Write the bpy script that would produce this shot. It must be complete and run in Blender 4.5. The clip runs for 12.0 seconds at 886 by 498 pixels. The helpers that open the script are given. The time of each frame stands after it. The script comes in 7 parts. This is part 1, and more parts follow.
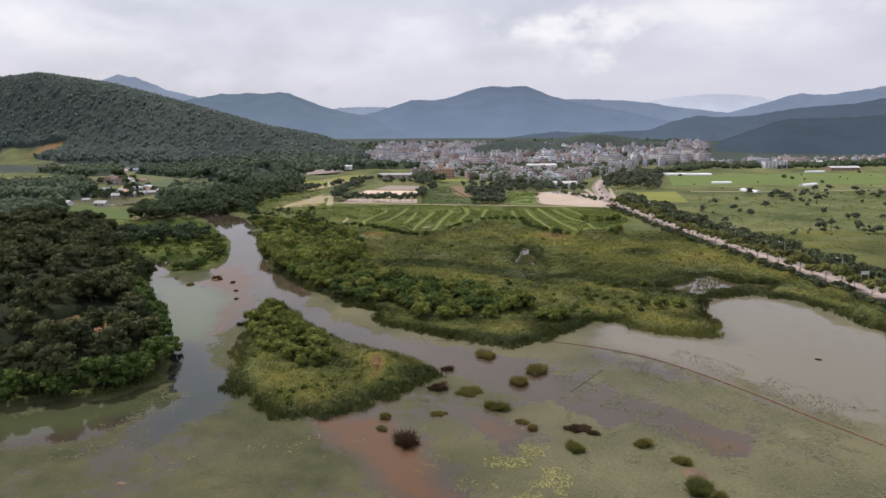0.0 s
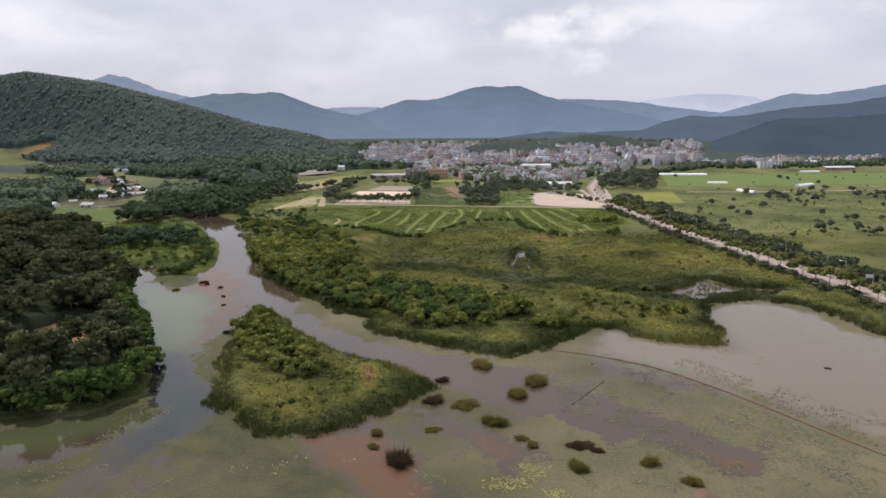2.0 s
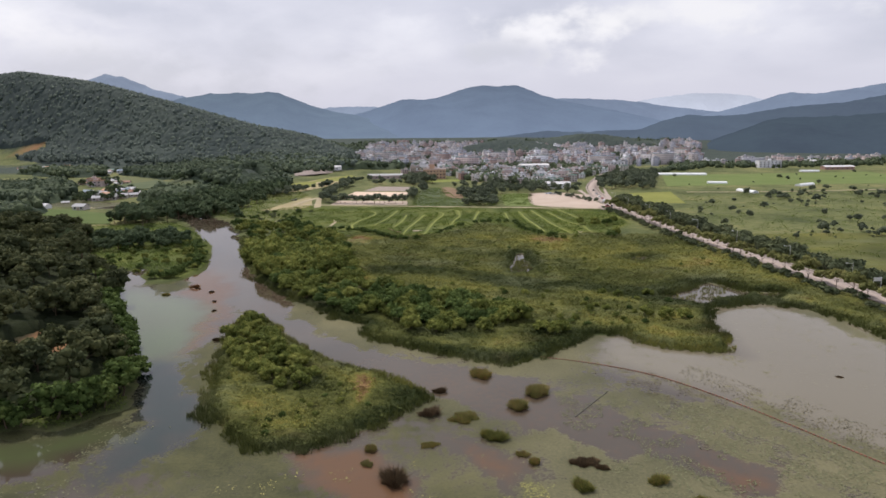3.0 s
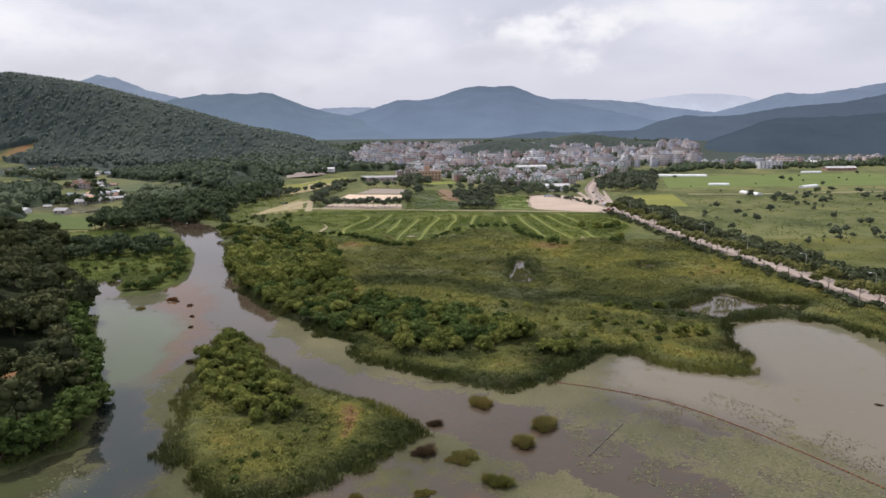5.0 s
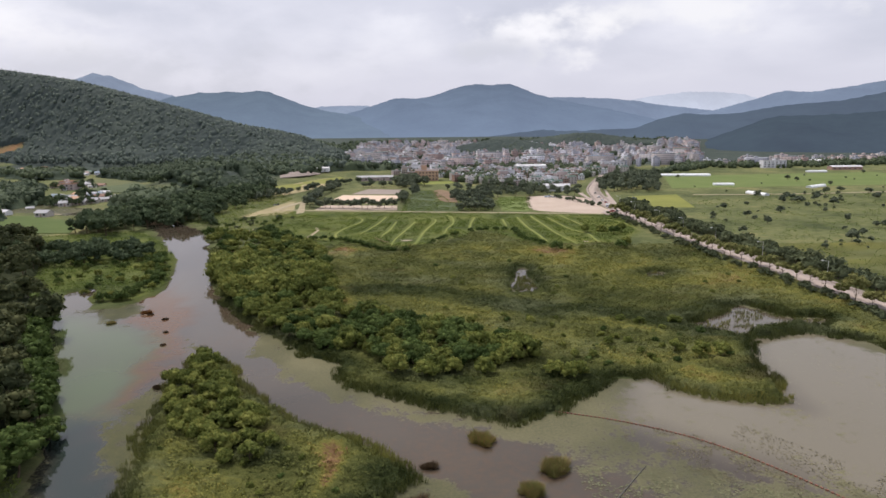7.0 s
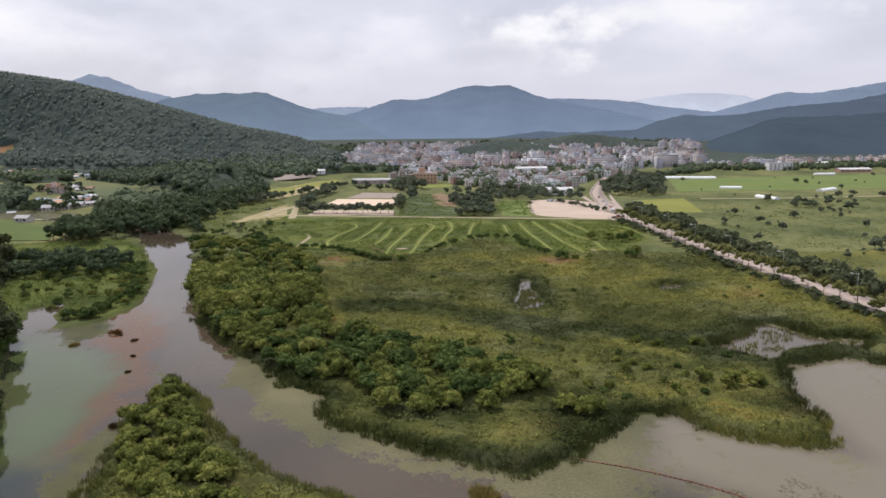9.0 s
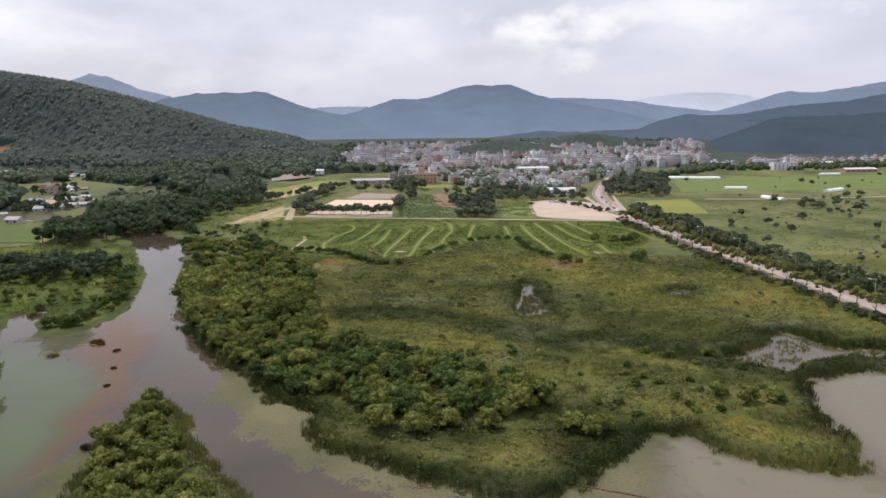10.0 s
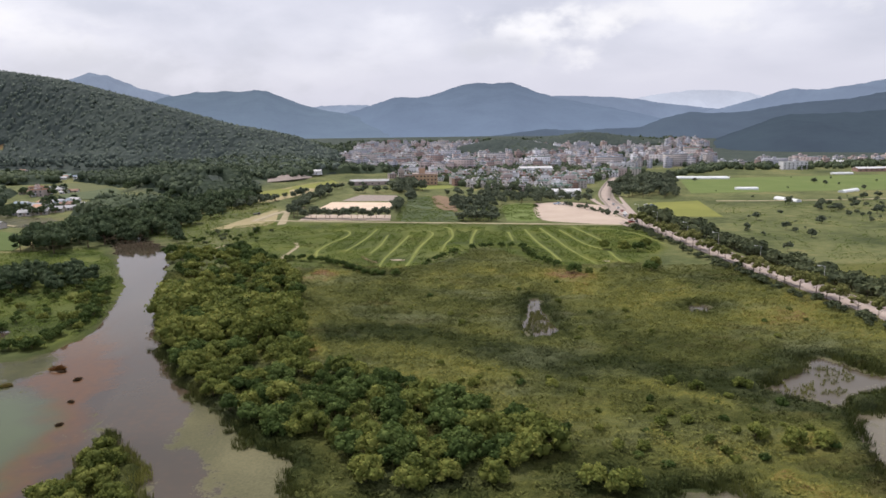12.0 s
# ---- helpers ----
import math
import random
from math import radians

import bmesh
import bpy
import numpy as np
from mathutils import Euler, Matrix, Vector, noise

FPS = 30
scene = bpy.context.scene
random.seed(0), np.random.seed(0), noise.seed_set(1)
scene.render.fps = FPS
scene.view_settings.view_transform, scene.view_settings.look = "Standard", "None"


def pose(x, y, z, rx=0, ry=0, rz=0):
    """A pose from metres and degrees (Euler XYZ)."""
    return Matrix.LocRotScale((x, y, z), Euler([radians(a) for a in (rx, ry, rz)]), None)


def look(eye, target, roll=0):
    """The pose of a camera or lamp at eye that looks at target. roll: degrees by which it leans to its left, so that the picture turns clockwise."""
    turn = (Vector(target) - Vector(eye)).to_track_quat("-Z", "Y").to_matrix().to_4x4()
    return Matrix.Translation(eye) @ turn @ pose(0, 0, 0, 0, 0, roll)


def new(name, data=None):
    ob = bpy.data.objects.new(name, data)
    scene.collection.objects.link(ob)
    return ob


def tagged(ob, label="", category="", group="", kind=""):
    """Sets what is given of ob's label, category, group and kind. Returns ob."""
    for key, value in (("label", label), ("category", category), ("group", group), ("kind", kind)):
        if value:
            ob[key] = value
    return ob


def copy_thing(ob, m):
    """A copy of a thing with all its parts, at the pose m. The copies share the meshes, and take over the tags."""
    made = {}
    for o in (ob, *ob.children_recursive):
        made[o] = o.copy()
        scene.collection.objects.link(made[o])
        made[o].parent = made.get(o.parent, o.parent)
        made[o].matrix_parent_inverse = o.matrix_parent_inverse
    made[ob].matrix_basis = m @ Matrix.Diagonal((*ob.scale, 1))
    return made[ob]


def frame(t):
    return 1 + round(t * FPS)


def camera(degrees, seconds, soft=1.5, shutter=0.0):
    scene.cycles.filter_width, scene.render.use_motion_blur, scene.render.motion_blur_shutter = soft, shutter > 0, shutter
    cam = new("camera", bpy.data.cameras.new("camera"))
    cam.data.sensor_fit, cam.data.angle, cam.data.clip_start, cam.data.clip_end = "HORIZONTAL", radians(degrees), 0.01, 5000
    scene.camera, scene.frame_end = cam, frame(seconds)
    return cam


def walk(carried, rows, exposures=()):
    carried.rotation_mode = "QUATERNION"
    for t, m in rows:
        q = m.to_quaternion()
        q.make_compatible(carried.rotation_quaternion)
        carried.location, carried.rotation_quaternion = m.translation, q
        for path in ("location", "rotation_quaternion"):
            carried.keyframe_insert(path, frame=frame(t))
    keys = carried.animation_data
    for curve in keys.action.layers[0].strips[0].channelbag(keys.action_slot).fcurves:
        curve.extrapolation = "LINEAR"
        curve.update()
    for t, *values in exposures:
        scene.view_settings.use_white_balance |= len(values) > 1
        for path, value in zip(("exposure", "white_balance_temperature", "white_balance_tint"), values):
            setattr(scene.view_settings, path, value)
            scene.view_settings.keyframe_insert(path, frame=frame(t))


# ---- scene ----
cam = camera(68.0, 12.0, soft=1.6)
# seconds, x, y, z, yaw, pitch, roll
ROWS = [
    (0.0, 0.51, 3.84, 66.63, 2.017, -10.764, -0.423),
    (0.5, 0.24, 4.67, 66.65, 1.793, -10.793, -0.395),
    (1.0, 0.09, 6.25, 66.72, 1.646, -10.808, -0.440),
    (1.5, 0.00, 8.91, 66.67, 1.556, -10.788, -0.426),
    (2.0, -0.02, 11.98, 66.65, 1.449, -10.775, -0.448),
    (2.5, -0.01, 15.53, 66.77, 1.332, -10.812, -0.534),
    (3.0, 0.04, 19.04, 66.76, 1.248, -10.813, -0.537),
    (5.0, -0.29, 37.27, 66.70, 0.859, -10.754, -0.593),
    (5.5, -0.25, 42.11, 66.81, 0.792, -10.805, -0.619),
    (6.0, -0.28, 46.97, 66.90, 0.730, -10.879, -0.615),
    (6.5, -0.07, 52.05, 66.67, 0.687, -10.871, -0.657),
    (7.0, -0.09, 56.84, 66.67, 0.666, -10.890, -0.635),
    (9.0, 0.22, 78.14, 66.60, 0.579, -10.773, -0.625),
    (9.5, 0.68, 83.54, 66.39, 0.648, -10.787, -0.613),
    (10.0, 0.86, 88.82, 66.36, 0.644, -10.808, -0.643),
    (10.5, 1.19, 93.94, 66.42, 0.674, -10.895, -0.627),
    (11.0, 1.17, 99.66, 66.25, 0.674, -10.940, -0.696),
    (11.5, 1.23, 105.05, 66.64, 0.711, -10.989, -0.726),
    (12.0, 1.44, 110.39, 67.23, 0.790, -10.955, -0.789),
]


def heading(yaw, pitch, roll):
    """The turn of a camera that looks along +y, turned left by yaw, up by pitch, leaning by roll."""
    return pose(0, 0, 0, 0, 0, yaw) @ pose(0, 0, 0, 90 + pitch) @ pose(0, 0, 0, 0, 0, roll)


walk(cam, [(t, Matrix.Translation((x, y, z)) @ heading(yaw, pitch, roll)) for t, x, y, z, yaw, pitch, roll in ROWS], [(0.0, 0.0), (3.0, 0.01), (7.0, 0.05), (12.0, 0.09)])

# ---------------------------------------------------------------- world and sun
SUN_UP, SUN_TURN = 56.0, -38.0  # degrees above the horizon; degrees to the right of straight ahead


def make_world():
    world = bpy.data.worlds.new("sky")
    world.use_nodes = True
    scene.world = world
    nt = world.node_tree
    nt.nodes.clear()
    N, L = nt.nodes.new, nt.links.new
    out, bg = N("ShaderNodeOutputWorld"), N("ShaderNodeBackground")
    sky = N("ShaderNodeTexSky")
    sky.sky_type, sky.sun_disc = "NISHITA", False
    sky.sun_elevation, sky.sun_rotation = radians(SUN_UP), radians(SUN_TURN)
    sky.dust_density, sky.air_density = 4.0, 1.2
    dim = N("ShaderNodeVectorMath")
    dim.operation = "SCALE"
    dim.inputs["Scale"].default_value = 0.09
    L(sky.outputs[0], dim.inputs[0])
    # clouds: a layer seen at a slant, so that they flatten towards the horizon
    co, sep = N("ShaderNodeTexCoord"), N("ShaderNodeSeparateXYZ")
    L(co.outputs["Generated"], sep.inputs[0])
    up = N("ShaderNodeMath")
    up.operation = "MAXIMUM"
    up.inputs[1].default_value = 0.0
    L(sep.outputs["Z"], up.inputs[0])
    lift = N("ShaderNodeMath")
    lift.operation = "ADD"
    lift.inputs[1].default_value = 0.30
    L(up.outputs[0], lift.inputs[0])
    comb = N("ShaderNodeCombineXYZ")
    for axis, src in ((0, "X"), (1, "Y")):
        div = N("ShaderNodeMath")
        div.operation = "DIVIDE"
        L(sep.outputs[src], div.inputs[0])
        L(lift.outputs[0], div.inputs[1])
        L(div.outputs[0], comb.inputs[axis])
    big, fine = N("ShaderNodeTexNoise"), N("ShaderNodeTexNoise")
    big.inputs["Scale"].default_value, big.inputs["Detail"].default_value = 1.9, 7.0
    big.inputs["Roughness"].default_value, big.inputs["Distortion"].default_value = 0.52, 0.15
    fine.inputs["Scale"].default_value, fine.inputs["Detail"].default_value = 0.7, 3.0
    move = N("ShaderNodeMapping")
    move.inputs["Location"].default_value = (CLOUD_SHIFT[0], CLOUD_SHIFT[1], 0)
    L(comb.outputs[0], move.inputs[0])
    L(move.outputs[0], big.inputs["Vector"])
    L(move.outputs[0], fine.inputs["Vector"])
    mixn = N("ShaderNodeMath")
    mixn.operation = "MULTIPLY_ADD"
    mixn.inputs[1].default_value = 0.6
    L(fine.outputs[0], mixn.inputs[0])
    half = N("ShaderNodeMath")
    half.operation = "MULTIPLY"
    half.inputs[1].default_value = 0.55
    L(big.outputs[0], half.inputs[0])
    L(half.outputs[0], mixn.inputs[2])
    ramp = N("ShaderNodeValToRGB")
    e = ramp.color_ramp.elements
    e[0].position, e[0].color = 0.46, (0.63, 0.645, 0.76, 1)
    e[1].position, e[1].color = 0.72, (0.97, 0.965, 1.05, 1)
    m = ramp.color_ramp.elements.new(0.56)
    m.color = (0.755, 0.76, 0.875, 1)
    L(mixn.outputs[0], ramp.inputs[0])
    # towards the horizon the clouds melt into pale haze
    melt = N("ShaderNodeMapRange")
    melt.inputs["From Min"].default_value, melt.inputs["From Max"].default_value = 0.03, 0.13
    L(sep.outputs["Z"], melt.inputs["Value"])
    haze = N("ShaderNodeMix")
    haze.data_type = "RGBA"
    haze.inputs[6].default_value = (0.735, 0.735, 0.855, 1)
    L(melt.outputs[0], haze.inputs[0])
    L(ramp.outputs[0], haze.inputs[7])
    both = N("ShaderNodeMix")
    both.data_type = "RGBA"
    both.inputs[0].default_value = 0.88
    L(dim.outputs[0], both.inputs[6])
    # banks of sunlit cumulus: white tops over soft grey undersides
    puff = N("ShaderNodeTexNoise")
    puff.inputs["Scale"].default_value, puff.inputs["Detail"].default_value, puff.inputs["Roughness"].default_value = 13.0, 6.0, 0.55
    flat = N("ShaderNodeMapping")
    flat.inputs["Scale"].default_value = (1, 1, 1.7)
    L(co.outputs["Generated"], flat.inputs[0])
    L(flat.outputs[0], puff.inputs["Vector"])
    seen = haze.outputs[2]
    for (cx, cy, cz), wide, tall, tint, most in CUMULUS:
        off = N("ShaderNodeVectorMath")
        off.operation = "SUBTRACT"
        off.inputs[1].default_value = (cx, cy, cz)
        L(co.outputs["Generated"], off.inputs[0])
        fit = N("ShaderNodeVectorMath")
        fit.operation = "MULTIPLY"
        fit.inputs[1].default_value = (1 / wide, 1 / wide, 1 / tall)
        L(off.outputs[0], fit.inputs[0])
        far = N("ShaderNodeVectorMath")
        far.operation = "LENGTH"
        L(fit.outputs[0], far.inputs[0])
        near = calc(nt, "ADD", calc(nt, "SUBTRACT", 1.0, far.outputs["Value"]), calc(nt, "MULTIPLY", calc(nt, "SUBTRACT", puff.outputs[0], 0.5), 3.2))
        edge = N("ShaderNodeMapRange")
        edge.interpolation_type = "SMOOTHSTEP"
        edge.inputs["From Min"].default_value, edge.inputs["From Max"].default_value, edge.inputs["To Max"].default_value = 0.0, 1.15, most
        L(near, edge.inputs["Value"])
        seen = blend(nt, edge.outputs[0], seen, tint)
    L(seen, both.inputs[7])
    L(both.outputs[2], bg.inputs[0])
    bg.inputs[1].default_value = 1.0
    L(bg.outputs[0], out.inputs[0])


sun = new("sun", bpy.data.lights.new("sun", "SUN"))
sun.data.energy, sun.data.angle, sun.data.color = 3.5, radians(2.5), (1.0, 0.915, 0.825)
_a, _e = radians(SUN_TURN), radians(SUN_UP)
SUN_DIR = Vector((math.sin(_a) * math.cos(_e), math.cos(_a) * math.cos(_e), math.sin(_e)))
sun.matrix_world = look(SUN_DIR * 100, (0, 0, 0))

# ---------------------------------------------------------------- materials


def shade(name, rough=0.9, spec=0.2):
    """An empty node material: returns it, its node tree and its principled shader."""
    mat = bpy.data.materials.new(name)
    mat.use_nodes = True
    b = mat.node_tree.nodes["Principled BSDF"]
    b.inputs["Roughness"].default_value = rough
    b.inputs["Specular IOR Level"].default_value = spec
    return mat, mat.node_tree, b


def ramp_node(nt, stops):
    r = nt.nodes.new("ShaderNodeValToRGB")
    e = r.color_ramp.elements
    while len(e) < len(stops):
        e.new(0.5)
    for el, (p, c) in zip(e, stops):
        el.position, el.color = p, (*c, 1)
    return r


def noise_node(nt, scale, detail=4.0, rough=0.55, coords=None, squash=None):
    n = nt.nodes.new("ShaderNodeTexNoise")
    n.inputs["Scale"].default_value, n.inputs["Detail"].default_value = scale, detail
    n.inputs["Roughness"].default_value = rough
    src = coords or nt.nodes.new("ShaderNodeNewGeometry").outputs["Position"]
    if squash:
        mp = nt.nodes.new("ShaderNodeMapping")
        mp.inputs["Scale"].default_value = squash
        nt.links.new(src, mp.inputs[0])
        src = mp.outputs[0]
    nt.links.new(src, n.inputs["Vector"])
    return n.outputs[0]


def calc(nt, op, a, b=None):
    n = nt.nodes.new("ShaderNodeMath")
    n.operation = op
    for k, v in ((0, a), (1, b)):
        if v is None:
            continue
        if isinstance(v, (int, float)):
            n.inputs[k].default_value = v
        else:
            nt.links.new(v, n.inputs[k])
    return n.outputs[0]


def blend(nt, fac, a, b):
    n = nt.nodes.new("ShaderNodeMix")
    n.data_type = "RGBA"
    for k, v in ((0, fac), (6, a), (7, b)):
        if isinstance(v, tuple):
            n.inputs[k].default_value = (*v, 1)
        elif isinstance(v, (int, float)):
            n.inputs[k].default_value = v
        else:
            nt.links.new(v, n.inputs[k])
    return n.outputs[2]


def bump(nt, b, height, strength=0.5, dist=0.1):
    n = nt.nodes.new("ShaderNodeBump")
    n.inputs["Strength"].default_value, n.inputs["Distance"].default_value = strength, dist
    nt.links.new(height, n.inputs["Height"])
    nt.links.new(n.outputs[0], b.inputs["Normal"])


def attr(nt, name):
    n = nt.nodes.new("ShaderNodeAttribute")
    n.attribute_name = name
    return n.outputs["Fac"]


CLOUD_SHIFT = (3.1, 1.4)
# direction, half width and height, colour, cover
CUMULUS = [((0.02, 0.985, 0.165), 0.26, 0.030, (0.69, 0.70, 0.82), 0.7), ((0.130, 0.983, 0.124), 0.11, 0.044, (1.10, 1.08, 1.12), 0.8), ((0.078, 0.985, 0.100), 0.085, 0.026, (0.66, 0.67, 0.77), 0.85),
           ((-0.53, 0.84, 0.118), 0.15, 0.044, (1.06, 1.04, 1.08), 0.6), ((-0.42, 0.89, 0.152), 0.15, 0.024, (0.62, 0.64, 0.76), 0.8), ((-0.44, 0.89, 0.060), 0.34, 0.070, (0.64, 0.65, 0.75), 0.75), ((0.33, 0.935, 0.145), 0.24, 0.03, (1.0, 0.985, 1.02), 0.75)]
make_world()


def rough_mat(name, stops, scale=0.5, scale2=6.0, rough=0.9, spec=0.2, relief=0.3, dist=0.05, island=0.0, per_object=0.0):
    """Colour from two scales of noise, shifted by each piece's or each object's own chance."""
    mat, nt, b = shade(name, rough, spec)
    big, fine = noise_node(nt, scale), noise_node(nt, scale2)
    v = calc(nt, "ADD", calc(nt, "MULTIPLY", big, 0.6), calc(nt, "MULTIPLY", fine, 0.4))
    geo = nt.nodes.new("ShaderNodeNewGeometry")
    info = nt.nodes.new("ShaderNodeObjectInfo")
    if island:
        v = calc(nt, "ADD", v, calc(nt, "MULTIPLY", calc(nt, "SUBTRACT", geo.outputs["Random Per Island"], 0.5), island))
    if per_object:
        v = calc(nt, "ADD", v, calc(nt, "MULTIPLY", calc(nt, "SUBTRACT", info.outputs["Random"], 0.5), per_object))
    r = ramp_node(nt, stops)
    nt.links.new(v, r.inputs[0])
    nt.links.new(r.outputs[0], b.inputs["Base Color"])
    if relief:
        bump(nt, b, fine, relief, dist)
    return mat


def leaf_mat(name, dark, mid, light, see=0.25, per_object=0.35):
    """Foliage: leaves of uneven green that let a little light through."""
    mat, nt, b = shade(name, 0.75, 0.08)
    geo, info = nt.nodes.new("ShaderNodeNewGeometry"), nt.nodes.new("ShaderNodeObjectInfo")
    patch = noise_node(nt, 0.45, 3.0)
    v = calc(nt, "ADD", calc(nt, "MULTIPLY", geo.outputs["Random Per Island"], 0.42), calc(nt, "MULTIPLY", patch, 0.58))
    v = calc(nt, "ADD", v, calc(nt, "MULTIPLY", calc(nt, "SUBTRACT", info.outputs["Random"], 0.5), per_object))
    r = ramp_node(nt, [(0.18, dark), (0.5, mid), (0.85, light)])
    nt.links.new(v, r.inputs[0])
    nt.links.new(r.outputs[0], b.inputs["Base Color"])
    tr, mx = nt.nodes.new("ShaderNodeBsdfTranslucent"), nt.nodes.new("ShaderNodeMixShader")
    nt.links.new(r.outputs[0], tr.inputs[0])
    mx.inputs[0].default_value = see
    nt.links.new(b.outputs[0], mx.inputs[1])
    nt.links.new(tr.outputs[0], mx.inputs[2])
    nt.links.new(mx.outputs[0], nt.nodes["Material Output"].inputs[0])
    return mat


LUSH_STOPS = [(0.0, (0.026, 0.044, 0.010)), (0.27, (0.056, 0.082, 0.017)), (0.50, (0.092, 0.120, 0.025)), (0.72, (0.140, 0.154, 0.034)), (1.0, (0.180, 0.165, 0.050))]
REED_STOPS = [(0.0, (0.022, 0.030, 0.010)), (0.27, (0.054, 0.062, 0.019)), (0.50, (0.092, 0.098, 0.031)), (0.72, (0.138, 0.138, 0.037)), (0.86, (0.180, 0.150, 0.044)), (1.0, (0.175, 0.105, 0.058))]


def withered(nt, green):
    """Brown withered drifts and pale grey-green drifts over the marsh growth."""
    drift = noise_node(nt, 0.05, 6.0, 0.62, squash=(0.6, 1.3, 1.0))
    pale = noise_node(nt, 0.032, 6.0, 0.66, squash=(0.7, 1.5, 1.0))
    out = green
    for src, lo, hi, most, colour in ((drift, 0.57, 0.72, 0.42, (0.105, 0.074, 0.036)), (pale, 0.50, 0.68, 0.5, (0.140, 0.154, 0.086))):
        m = nt.nodes.new("ShaderNodeMapRange")
        m.inputs["From Min"].default_value, m.inputs["From Max"].default_value, m.inputs["To Max"].default_value = lo, hi, most
        nt.links.new(src, m.inputs["Value"])
        out = blend(nt, m.outputs[0], out, colour)
    return out


def ground_mat():
    """Meadow and marsh: mottled grass, with straw, wet dark growth and bare earth where the plan has them."""
    mat, nt, b = shade("meadow", 0.95, 0.1)
    big, mid, fine = noise_node(nt, 0.018), noise_node(nt, 0.16), noise_node(nt, 1.4, 6.0, 0.65)
    v = calc(nt, "ADD", calc(nt, "MULTIPLY", big, 0.55), calc(nt, "ADD", calc(nt, "MULTIPLY", mid, 0.3), calc(nt, "MULTIPLY", fine, 0.25)))
    r = ramp_node(nt, [(0.42, (0.046, 0.059, 0.023)), (0.51, (0.084, 0.099, 0.040)), (0.60, (0.128, 0.138, 0.058)), (0.72, (0.215, 0.192, 0.086))])
    nt.links.new(v, r.inputs[0])
    tone = calc(nt, "ADD", attr(nt, "tone"), calc(nt, "MULTIPLY", calc(nt, "SUBTRACT", fine, 0.5), 0.55))
    reed = ramp_node(nt, REED_STOPS)
    nt.links.new(tone, reed.inputs[0])
    base = blend(nt, attr(nt, "marsh"), r.outputs[0], withered(nt, reed.outputs[0]))
    lush = ramp_node(nt, LUSH_STOPS)
    nt.links.new(tone, lush.inputs[0])
    base = blend(nt, attr(nt, "lush"), base, lush.outputs[0])
    # far woods: distance haze put into a blue-grey base colour
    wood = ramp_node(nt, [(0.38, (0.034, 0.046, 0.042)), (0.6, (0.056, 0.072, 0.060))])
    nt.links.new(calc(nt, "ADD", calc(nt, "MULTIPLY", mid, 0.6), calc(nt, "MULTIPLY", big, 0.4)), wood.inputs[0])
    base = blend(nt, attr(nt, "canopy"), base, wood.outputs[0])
    wet = blend(nt, attr(nt, "wet"), base, (0.030, 0.042, 0.013))
    # darker brown ground inside the west wood
    wet = blend(nt, attr(nt, "wood_floor"), wet, (0.040, 0.036, 0.020))
    wet = blend(nt, attr(nt, "bare"), wet, (0.24, 0.13, 0.068))
    soil = blend(nt, attr(nt, "bed"), wet, (0.11, 0.085, 0.06))
    nt.links.new(soil, b.inputs["Base Color"])
    bump(nt, b, fine, 0.8, 0.4)
    return mat


